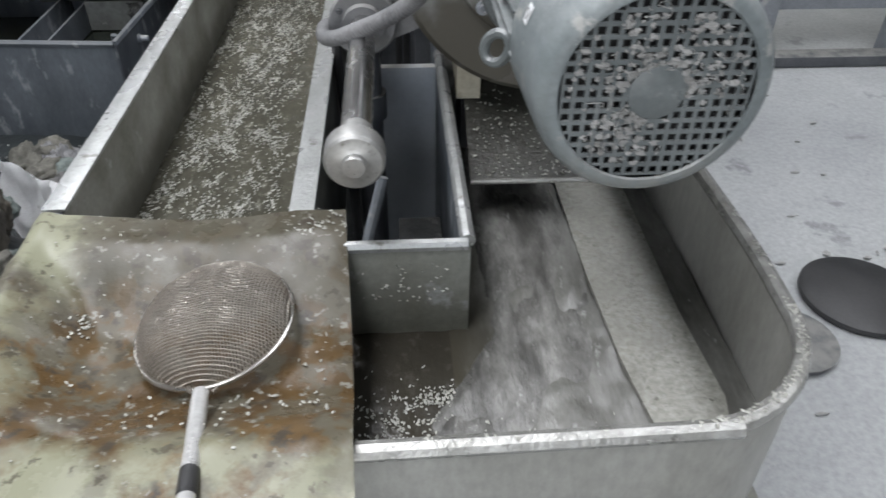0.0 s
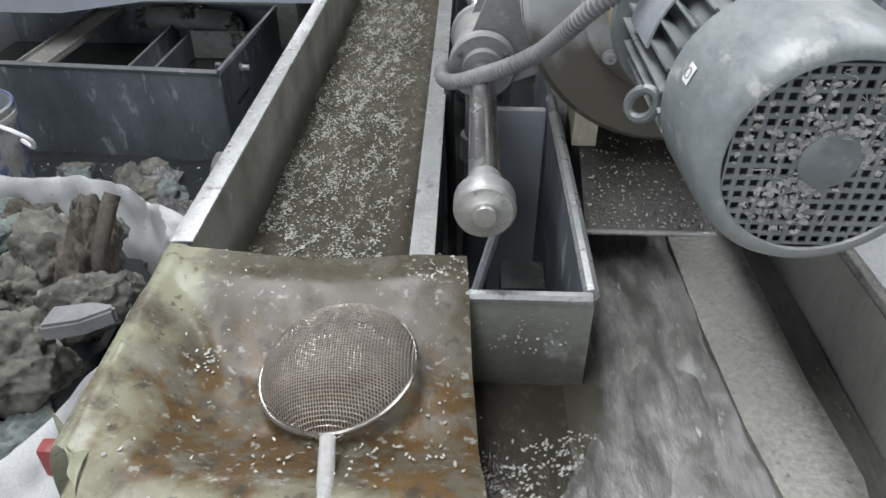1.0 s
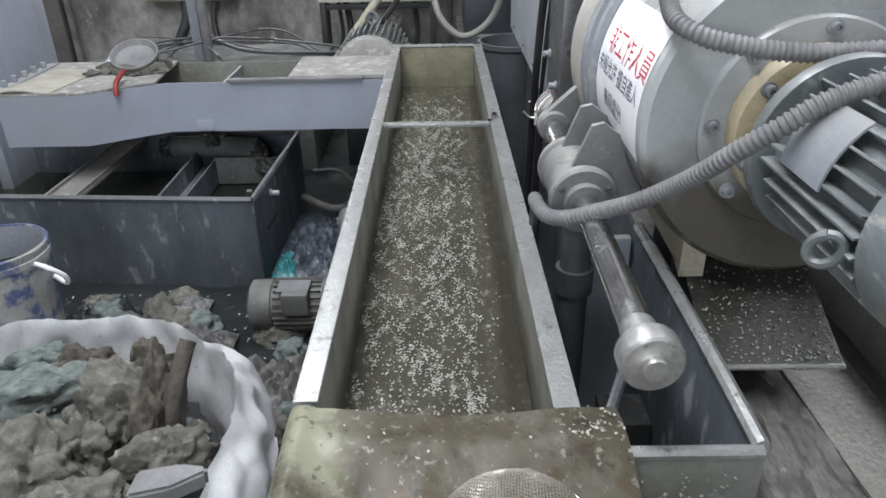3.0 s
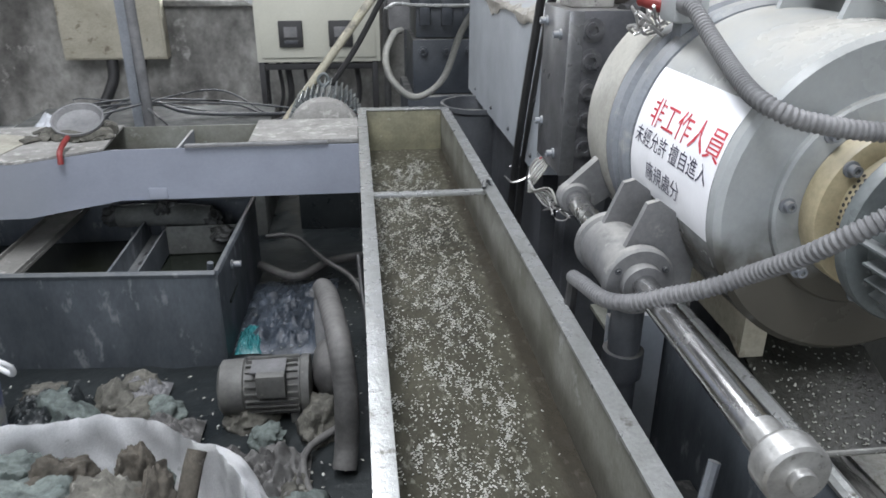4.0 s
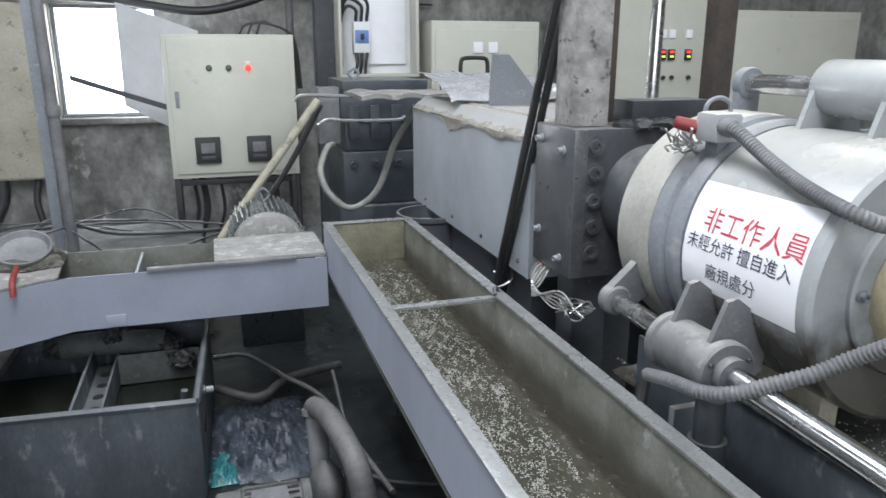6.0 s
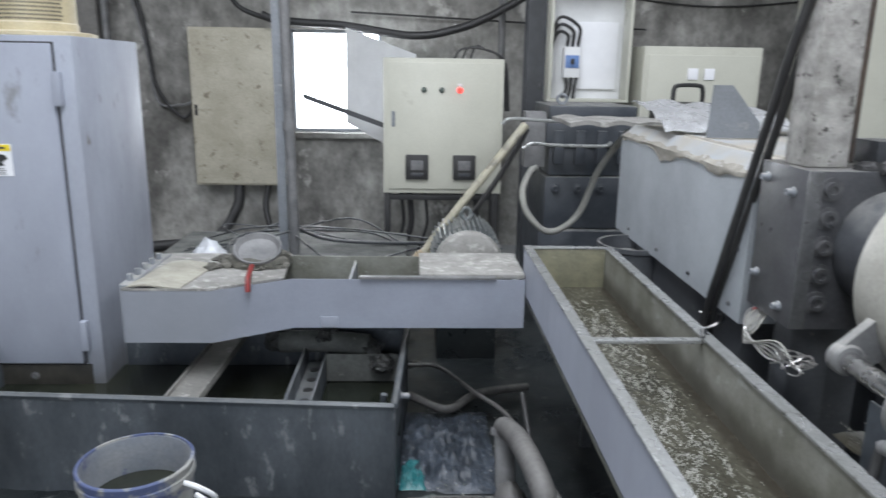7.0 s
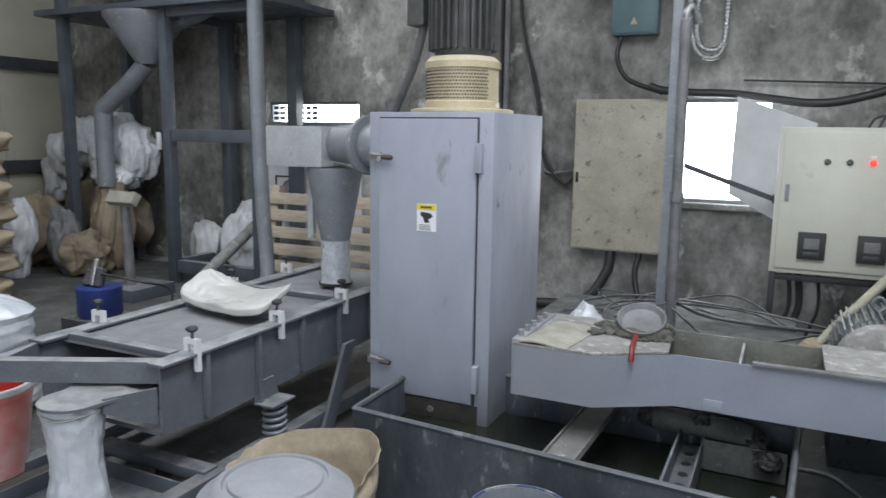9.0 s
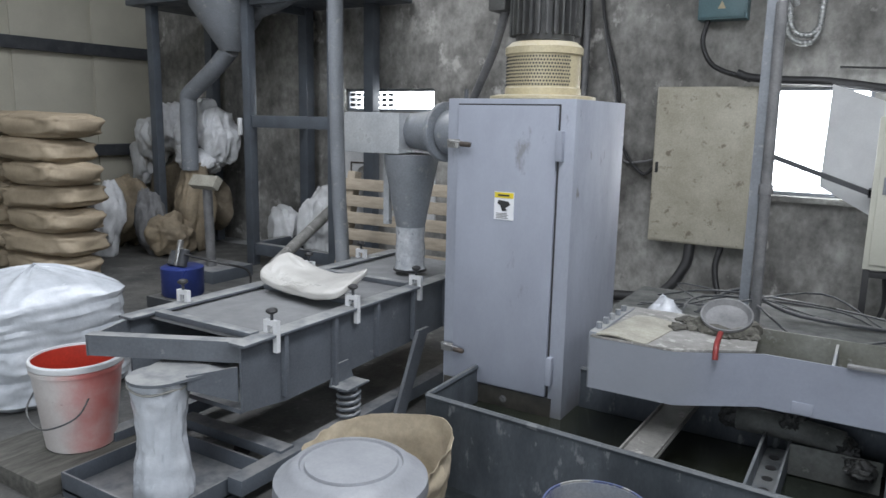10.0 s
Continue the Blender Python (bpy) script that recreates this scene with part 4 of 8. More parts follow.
M_CABINET = stain_or_shade(mat("scuffed_blue_grey_paint", (0.335, 0.36, 0.42), (0.27, 0.288, 0.335), 3.2, 0.6, bump=0.04, grain=0.05, spots=(0.17, 0.172, 0.172), sscale=17, samount=0.635, stretch=(1, 1, 0.4)), (0.16, 0.155, 0.135), "Z", 0.4, 0.2, 0.16, 9, 0.5)
M_DRIVE = mat("dark_drive_motor_paint", (0.085, 0.085, 0.082), (0.05, 0.051, 0.052), 9, 0.5, bump=0.15, spots=(0.15, 0.145, 0.13), sscale=18, samount=0.64, dust=(0.2, 0.195, 0.18))


def cabinet():
    t = thing("dewatering_cabinet", -2.68, 3.5, 0.0, "tall blue-grey steel cabinet of a centrifugal dryer", "cabinet")
    bm = B()
    box(bm, -3.0, 3.19, 0.2, -2.37, 3.86, 1.645, 0.006)
    part("body", bm, M_CABINET, t, "scuffed and mud-splashed blue-grey casing")
    bm = B()
    box(bm, -2.99, 3.181, 0.19, -2.42, 3.189, 0.3, 0.002)
    part("kick_plate", bm, M_KICK, t, "mud-caked dark kick plate")
    for x in (-2.86, -2.66):
        bolt(t, (x, 3.181, 0.25), (0, -1, 0), 0.012, 0.008, M_CONDUIT)
    bm = B()
    box(bm, -2.975, 3.2, 0.0, -2.4, 3.84, 0.199, 0.004)
    part("plinth", bm, M_DARKSTEEL, t, "dark wet plinth")
    bm = B()
    box(bm, -2.935, 3.168, 0.31, -2.445, 3.1885, 1.615, 0.005)
    d = part("door", bm, M_BLUEGREY, t)
    # Black sheet added behind the door to paint the shaded gap round it.
    bm = B()
    box(bm, -2.942, 3.1864, 0.303, -2.438, 3.1898, 1.622)
    part("door_seal", bm, M_BLACK, t, "black sheet standing in for the dark gap round the door")
    for z in (1.38, 0.37):
        bm = B()
        box(bm, -2.443, 3.155, z, -2.415, 3.188, z + 0.13, 0.004)
        part("hinge", bm, M_BLUEGREY, t)
    for z, x in ((1.44, -2.98), (0.46, -2.99)):
        bm = B()
        box(bm, x, 3.148, z - 0.02, x + 0.06, 3.167, z + 0.02, 0.003)
        cyl(bm, (x + 0.02, 3.145, z + 0.012), (x + 0.1, 3.142, z + 0.006), 0.006, 8)
        q = part("toggle_latch", bm, M_SHEEN, d, "shiny toggle latch")
        bm = B()
        cyl(bm, (x + 0.075, 3.14, z), (x + 0.13, 3.14, z - 0.003), 0.012, 10, 0.003)
        part("latch_grip", bm, M_RUST, q, "rust-red latch grip")
    bm = B()
    box(bm, -2.732, 3.165, 1.106, -2.634, 3.1675, 1.232)
    w = part("warning_label", bm, M_PAPER, d, "white and yellow safety label")
    bm = B()
    box(bm, -2.73, 3.163, 1.205, -2.636, 3.1648, 1.23)
    part("yellow_band", bm, M_YELLOWBRIGHT, w)
    bm = B()
    box(bm, -2.712, 3.161, 1.214, -2.655, 3.1628, 1.221)
    part("print_bar", bm, M_BLACK, w)
    bm = B()
    prism(bm, [(-2.71, 3.1645, 1.195), (-2.66, 3.1645, 1.19), (-2.65, 3.1645, 1.175), (-2.675, 3.1645, 1.16), (-2.665, 3.1645, 1.148), (-2.69, 3.1645, 1.145), (-2.7, 3.1645, 1.17), (-2.715, 3.1645, 1.18)], (0, -0.0015, 0))
    part("pictogram", bm, M_BLACK, w)
    for k in range(4):
        bm = B()
        box(bm, -2.72, 3.1632, 1.113 + 0.007 * k, -2.66 - 0.006 * (k % 2), 3.1646, 1.1155 + 0.007 * k)
        part("print_bar", bm, M_CONDUIT, w)
    # drive motor on top
    mx, my = -2.665, 3.5
    bm = B()
    lathe(bm, [(0, 1.646), (0.245, 1.646), (0.25, 1.65), (0.25, 1.662), (0.225, 1.668), (0, 1.668)], (mx, my, 0), (0, 0, 1), 48)
    part("motor_flange", bm, M_YELLOW, t, "cream-yellow motor flange")
    bm = B()
    lathe(bm, [(0, 1.669), (0.18, 1.669), (0.18, 1.7), (0.175, 1.705), (0.175, 1.85), (0.183, 1.855), (0.183, 1.885), (0.155, 1.91), (0, 1.915)], (mx, my, 0), (0, 0, 1), 48)
    g = part("motor_lantern", bm, M_YELLOW, t, "cream-yellow perforated lantern ring")
    hole = B()
    for i in range(9):
        for j in range(30):
            a = radians(200 + j * 4.6 + (i % 2) * 2.3)
            c = Vector((mx + 0.1755 * math.cos(a), my + 0.1755 * math.sin(a), 1.715 + i * 0.0155))
            cyl(hole, c, c + Vector((math.cos(a), math.sin(a), 0)) * 0.0015, 0.005, 6)
    part("perforation", hole, M_BLACK, g)
    bm = B()
    cyl(bm, (mx, my, 1.916), (mx, my, 2.55), 0.136, 32)
    part("stator", bm, M_DRIVE, t)
    for k in range(28):
        m = Matrix.Translation((mx, my, 0)) @ Matrix.Rotation(radians(360 * k / 28), 4, "Z")
        bm = B()
        box(bm, 0.134, -0.005, 1.94, 0.168, 0.005, 2.5, 0, m)
        part("fin", bm, M_DRIVE, t)
    bm = B()
    box(bm, mx - 0.26, my - 0.09, 2.06, mx - 0.17, my + 0.05, 2.22, 0.01)
    part("terminal_box", bm, M_DRIVE, t)
    bm = B()
    tube(bm, [(mx - 0.2, my - 0.02, 2.08), (mx - 0.23, my, 2.0), (mx - 0.32, my + 0.08, 1.87), (mx - 0.5, my + 0.22, 1.66), (mx - 0.62, my + 0.3, 1.5)], 0.022, 10, 6)
    part("supply_conduit", bm, M_CONDUIT, t)
    bm = B()
    cyl(bm, (-2.94, 3.25, 1.646), (-2.94, 3.25, 1.69), 0.01, 8)
    part("stud", bm, M_DARK, t)
    return t


M_YELLOWBRIGHT = mat("safety_yellow", (0.75, 0.6, 0.03), (0.7, 0.55, 0.03), 6, 0.45, bump=0)
cabinet()


# ---- things on and about the trough ----
def letters(body, size):
    """The outline mesh of a line of writing, flat in x and y, as lists of points and faces."""
    c = bpy.data.curves.new("writing", "FONT")
    c.body, c.size, c.resolution_u = body, size, 2
    ob = new("writing", c)
    me = bpy.data.meshes.new_from_object(ob)
    vs, fs = [v.co.copy() for v in me.vertices], [tuple(p.vertices) for p in me.polygons]
    bpy.data.objects.remove(ob)
    bpy.data.curves.remove(c)
    bpy.data.meshes.remove(me)
    return vs, fs


M_INK_RED = mat("red_ink", (0.55, 0.06, 0.08), (0.5, 0.05, 0.07), 8, 0.5, bump=0, grain=0.1)
M_INK_DARK = mat("dark_ink", (0.03, 0.03, 0.06), (0.05, 0.05, 0.08), 8, 0.5, bump=0, grain=0.1)


def drum_point(u, v, r):
    """On the drum: u metres towards the motor from the notice's edge, v metres up its curve."""
    a = radians(194) - v / 0.248
    return Vector((AX + r * math.cos(a), 1.488 - u, AZ + r * math.sin(a)))


def notice():
    bm = B()
    sheet(bm, lambda u, v: drum_point(u * 0.31, v * 0.215, 0.2492 + 0.0006 * noise.noise(Vector((u * 6, v * 6, 0)))), 24, 24, 0.0004)
    n = part("notice", bm, M_PAPER, drum, "glossy white paper warning notice")
    for body, size, u, v, material in (("非工作人員", 0.053, 0.045, 0.122, M_INK_RED), ("未經允許 擅自進入", 0.034, 0.012, 0.082, M_INK_DARK), ("廠規處分", 0.035, 0.075, 0.03, M_INK_DARK)):
        vs, fs = letters(body, size)
        bm = B()
        w = [bm.verts.new(drum_point(u + p.x, v + p.y, 0.2503)) for p in vs]
        for f in fs:
            if len(set(f)) == len(f):
                try:
                    bm.faces.new([w[i] for i in f])
                except ValueError:
                    pass
        part("writing", bm, material, n)


notice()


M_DARKRED = mat("scuffed_dark_red", (0.22, 0.03, 0.028), (0.16, 0.026, 0.024), 12, 0.45, bump=0.1)


def hoses():
    bm = B()
    tube(bm, [(-0.215, 1.4, 0.9), (-0.222, 1.32, 0.925), (-0.215, 1.235, 0.94), (-0.19, 1.185, 0.958), (-0.15, 1.15, 0.985), (-0.111, 1.11, 1.015), (-0.07, 1.08, 1.049), (-0.043, 1.02, 1.1), (-0.018, 0.979, 1.144), (0.02, 0.955, 1.183), (0.06, 0.945, 1.215), (0.13, 0.935, 1.245)], 0.0115, 12, 6, 0.0022, 0.0085)
    solo("corrugated_conduit", bm, M_CONDUIT, "dusty grey corrugated conduit slung over the cylinder to the motor", "conduit", "corrugated conduits")
    bm = B()
    tube(bm, [(-0.03, 1.5, 1.372), (-0.035, 1.44, 1.365), (-0.038, 1.36, 1.33), (-0.045, 1.28, 1.302), (-0.06, 1.2, 1.286), (-0.066, 1.145, 1.276), (-0.05, 1.116, 1.265), (-0.009, 1.105, 1.252), (0.088, 1.09, 1.24), (0.2, 1.06, 1.25), (0.28, 1.02, 1.28)], 0.0115, 12, 6, 0.0022, 0.0085)
    solo("corrugated_conduit", bm, M_CONDUIT, "dusty grey corrugated conduit running down the drum", "conduit", "corrugated conduits")
    t = thing("clamp_handle", -0.03, 1.56, 1.3, "red-gripped toggle clamp handle with tangled wires on the drum", "clamp")
    bm = B()
    cyl(bm, (-0.08, 1.575, 1.372), (0.015, 1.52, 1.345), 0.013, 12, 0.004, 0.018)
    part("grip", bm, M_DARKRED, t, "scuffed red grip")
    bm = B()
    box(bm, -0.02, 1.51, 1.3, 0.02, 1.55, 1.35, 0.004)
    part("clamp_base", bm, M_GREYSTEEL, t)
    rnd = random.Random(4)
    for k in range(7):
        bm = B()
        p = Vector((-0.05, 1.56, 1.335))
        tube(bm, [p + Vector((rnd.uniform(-0.045, 0.02), rnd.uniform(-0.03, 0.05), rnd.uniform(-0.03, 0.03))) for _ in range(5)], 0.0028, 6, 4)
        part("wire_end", bm, M_SHEEN, t)
    t = thing("junction_fitting", -0.02, 1.51, 1.34, "dusty blue-grey junction fitting on the drum", "fitting")
    bm = B()
    box(bm, -0.05, 1.48, 1.335, 0.015, 1.55, 1.395, 0.012)
    part("fitting_body", bm, M_DRUM, t)
    bm = B()
    lathe(bm, [(0, 0), (0.017, 0), (0.019, 0.006), (0.019, 0.025), (0.015, 0.03), (0, 0.03)], (-0.03, 1.485, 1.37), (0, -1, -0.1), 14)
    part("gland", bm, M_CONDUIT, t)
    bm = B()
    tube(bm, [(0.03, 1.62, 1.355), (0.03, 1.62, 1.4), (0.06, 1.62, 1.415), (0.09, 1.62, 1.4), (0.09, 1.62, 1.36)], 0.005, 8, 5)
    solo("lifting_handle", bm, M_GREYSTEEL, "bent steel lifting handle on the drum cap", "handle")



hoses()


def apron():
    t = thing("pellet_apron", 0.13, 1.1, 0.5, "wet steel apron plate under the drum, scattered with pellets", "plate")
    bm = B()
    prism(bm, [(0.026, 1.046, 0.753), (0.026, 1.046, 0.761), (0.026, 1.24, 0.853), (0.026, 1.42, 0.86), (0.026, 1.42, 0.852), (0.026, 1.24, 0.845)], (0.214, 0, 0))
    part("plate", bm, M_WETPLATE, t)
    bm = B()
    tube(bm, [(0.026, 1.046, 0.757), (0.24, 1.044, 0.757)], 0.005, 8, 1)
    part("drip_edge", bm, M_WETRIM, t, "wet bright drip edge")
    bm = B()
    prism(bm, [(0.012, 1.2, 0.836), (0.012, 1.2, 0.95), (0.012, 1.42, 0.95), (0.012, 1.42, 0.862), (0.012, 1.24, 0.855)], (0.042, 0, 0))
    part("cheek", bm, M_DIRTYCREAM, t, "pale chipped cheek block")
    bm = B()
    box(bm, 0.03, 1.3, 0.5, 0.236, 1.42, 0.845)
    part("support", bm, M_DARK, t)
    rnd = random.Random(11)
    bm = B()
    for k in range(260):
        x, y = rnd.uniform(0.03, 0.236), 1.05 + 0.17 * rnd.random() ** 1.4
        pellet(bm, Vector((x, y, 0.7635 + (y - 1.046) * 0.474)), rnd.uniform(0.0012, 0.0026), rnd)
    solo("scattered_pellets", bm, M_PELLET, "milky plastic pellets stuck on the wet plate", "pellets", kind="stuff")


M_WETPLATE = mat("wet_dark_steel", (0.036, 0.036, 0.031), (0.06, 0.06, 0.052), 12, 0.16, bump=0.6, bscale=120, spots=(0.16, 0.16, 0.145), sscale=60, samount=0.62)
apron()


def well_fittings():
    t = thing("frame_stand", -0.1, 1.3, 0.0, "grey painted machine frame leg standing in the dark well", "machine frame")
    bm = B()
    box(bm, -0.1, 1.15, 0.0, -0.012, 1.24, 0.55, 0.004)
    part("column", bm, M_SLUDGEPIPE, t)
    bm = B()
    box(bm, -0.13, 1.42, 0.3, -0.012, 1.44, 0.8, 0.004)
    part("gusset", bm, M_COVER, t, "grey painted cross panel")
    bm = B()
    tube(bm, [(-0.195, 0.93, 0.45), (-0.17, 0.95, 0.62), (-0.12, 1.0, 0.8)], 0.009, 8, 5)
    solo("steel_strut", bm, M_GREYSTEEL, "thin steel strut rising from the well", "strut")
    bm = B()
    tube(bm, [(-0.15, 1.29, 0.9), (-0.15, 1.29, 0.7), (-0.15, 1.29, 0.2), (-0.15, 1.29, 0.0)], 0.028, 14, 3)
    lathe(bm, [(0.028, 0), (0.036, 0), (0.036, 0.05), (0.028, 0.05)], (-0.15, 1.29, 0.76), (0, 0, 1), 16)
    solo("drain_pipe", bm, M_DARK, "dark rubber drain pipe with a collar under the cylinder", "pipe")
    bm = B()
    tube(bm, [(-0.21, 1.41, 0.9), (-0.212, 1.42, 0.8), (-0.205, 1.44, 0.6), (-0.2, 1.5, 0.0)], 0.011, 8, 5)
    solo("rubber_hose", bm, M_BLACK, "thin black rubber hose hanging below the cylinder", "hose")


well_fittings()


# the translucent sheet with its stains, pellets and strainer
def tray_point(u, v):
    """u: from the left edge to the right, v: from the near edge to the far edge."""
    x = -0.70 + 0.53 * u + 0.03 * (1 - v) * u
    y = 0.36 + 0.508 * v - 0.014 * u * v
    wall_gap = 0.18 - math.hypot(x + 0.4, y - 0.64) if x < -0.4 and y < 0.64 else min(x + 0.58, y - 0.46)
    sag = max(0.0, min(1.0, wall_gap / 0.12, (0.815 - y) / 0.14))
    z = 0.8395 - 0.054 * sag * sag * (3 - 2 * sag) - 0.012 * math.sin(math.pi * max(0.0, min(1.0, (-0.24 - x) / 0.33))) * v - 0.05 * max(0.0, 0.45 - y)
    bend = max(0.0, (0.26 - u) / 0.26)
    z += 0.02 * math.sin(bend * 2.6) - 0.2 * bend ** 2.2
    x += 0.085 * bend ** 1.6
    corner = max(0.0, (0.35 - u) / 0.35) * max(0.0, (0.3 - v) / 0.3)
    x, y = x + 0.08 * corner, y + 0.3 * corner
    z += 0.004 * noise.noise(Vector((u * 4, v * 4, 1.3))) + 0.003 * noise.noise(Vector((u * 9, v * 9, 4))) + 0.0012 * noise.noise(Vector((u * 22, v * 22, 6)))
    return Vector((x, y, z))


def tray_material():
    """Wet plastic film: brown slurry, grey silt and dark specks over pale yellow-green film that shows along the curled side and near edge."""
    m = mat("stained_yellow_film", (0.105, 0.064, 0.025), (0.064, 0.041, 0.02), 9, 0.2, bump=0.22, bscale=28, grain=0.15)
    nt = m.node_tree
    N, L = nt.nodes, nt.links
    b = N["Principled BSDF"]
    col = b.inputs["Base Color"].links[0].from_socket
    tc = N.new("ShaderNodeTexCoord")
    sep = N.new("ShaderNodeSeparateXYZ")
    L.new(tc.outputs["Object"], sep.inputs[0])

    def noise_at(sc, detail=8):
        n = N.new("ShaderNodeTexNoise")
        n.inputs["Scale"].default_value, n.inputs["Detail"].default_value, n.inputs["Roughness"].default_value = sc, detail, 0.62
        L.new(tc.outputs["Object"], n.inputs["Vector"])
        return n.outputs[0]

    def rng(src, a, c):
        r = N.new("ShaderNodeMapRange")
        r.inputs[1].default_value, r.inputs[2].default_value = a, c
        L.new(src, r.inputs[0])
        return r.outputs[0]

    def math2(op, a, c):
        x = N.new("ShaderNodeMath")
        x.operation = op
        for k, v in enumerate((a, c)):
            if isinstance(v, float):
                x.inputs[k].default_value = v
            else:
                L.new(v, x.inputs[k])
        return x.outputs[0]

    def over(f, below, colour):
        x = N.new("ShaderNodeMix")
        x.data_type = "RGBA"
        x.inputs[7].default_value = (*colour, 1)
        L.new(f, x.inputs[0])
        L.new(below, x.inputs[6])
        return x.outputs[2]
    wob = math2("MULTIPLY", noise_at(7), 0.22)
    back = rng(math2("ADD", sep.outputs[1], wob), 0.17, 0.27)
    col = over(math2("MULTIPLY", rng(noise_at(22), 0.49, 0.53), 0.75), col, (0.085, 0.078, 0.057))
    col = over(math2("MULTIPLY", back, 0.85), col, (0.062, 0.058, 0.043))
    col = over(rng(noise_at(30), 0.57, 0.62), col, (0.045, 0.036, 0.026))
    col = over(rng(noise_at(75), 0.6, 0.64), col, (0.19, 0.185, 0.16))
    side = rng(math2("ADD", sep.outputs[0], wob), 0.01, -0.05)
    front = rng(math2("ADD", sep.outputs[1], wob), 0.0, -0.05)
    clean = math2("MAXIMUM", side, front)
    clean = math2("MULTIPLY", clean, rng(noise_at(14), 0.66, 0.5))
    col = over(clean, col, (0.21, 0.212, 0.15))
    col = over(math2("MULTIPLY", rng(noise_at(11), 0.53, 0.6), 0.6), col, (0.1, 0.093, 0.07))
    col = over(math2("MULTIPLY", rng(noise_at(45), 0.6, 0.64), 0.7), col, (0.04, 0.032, 0.022))
    L.new(col, b.inputs["Base Color"])
    rough = N.new("ShaderNodeMapRange")
    rough.inputs[1].default_value, rough.inputs[2].default_value, rough.inputs[3].default_value, rough.inputs[4].default_value = 0.35, 0.65, 0.2, 0.45
    L.new(noise_at(16), rough.inputs[0])
    L.new(rough.outputs[0], b.inputs["Roughness"])
    b.inputs["Specular IOR Level"].default_value = 0.25
    return m


bm = B()
sheet(bm, tray_point, 60, 48, 0.003)
solo("film_tray", bm, tray_material(), "yellowish plastic sheet with brown wet stains over the trough", "plastic sheet", base=(-0.4, 0.6, 0.83))


def tray_z(x, y):
    u = min(1, max(0, (x + 0.70) / 0.54))
    v = min(1, max(0, (y - 0.36) / 0.508))
    return tray_point(u, v).z


def tray_pellets():
    rnd = random.Random(7)
    bm = B()
    for k in range(230):
        c = rnd.random()
        if c < 0.25:
            x, y = rnd.gauss(-0.215, 0.02), rnd.gauss(0.80, 0.028)
        elif c < 0.36:
            x, y = rnd.gauss(-0.49, 0.01), rnd.gauss(0.69, 0.012)
        elif c < 0.5:
            x, y = rnd.gauss(-0.25, 0.05), rnd.gauss(0.54, 0.03)
        elif c < 0.6:
            x, y = rnd.gauss(-0.185, 0.012), rnd.uniform(0.6, 0.85)
        else:
            x, y = rnd.uniform(-0.55, -0.18), rnd.uniform(0.44, 0.87)
        if not (-0.58 < x < -0.165 and 0.4 < y < 0.87) or math.hypot(x + 0.325, y - 0.672) < 0.1:
            continue
        u = (x + 0.70) / 0.54
        pellet(bm, Vector((x, y, tray_z(x, y) + 0.002)), rnd.uniform(0.0013, 0.0024), rnd)
    solo("scattered_pellets", bm, M_PELLET, "milky plastic pellets scattered on the stained sheet", "pellets", kind="stuff")
    bm = B()
    for k in range(46):
        x, z = rnd.uniform(-0.17, -0.03), rnd.uniform(0.73, 0.80)
        pellet(bm, Vector((x, 0.7812, z)), rnd.uniform(0.0014, 0.0022), rnd)
    solo("scattered_pellets", bm, M_PELLET, "milky pellets stuck to the grey well plate", "pellets", kind="stuff")
    bm = B()
    for i in range(260):
        k = rnd.randrange(4, len(OUTER) - 3)
        a, b = Vector(OUTER[k]), Vector(OUTER[k + 1])
        p = a.lerp(b, rnd.random())
        if p.x > -0.14:
            pellet(bm, Vector((p.x + rnd.uniform(-0.006, 0.006), p.y + rnd.uniform(-0.006, 0.006), RIM + 0.0122)), rnd.uniform(0.0012, 0.0024), rnd)
    solo("scattered_pellets", bm, M_PELLET, "wet pellets and fines stuck along the basin rim", "pellets", kind="stuff")


tray_pellets()


M_BRIGHTTUBE = mat("polished_steel_tube", (0.75, 0.75, 0.74), (0.62, 0.62, 0.61), 20, 0.22, metal=0.55, bump=0)


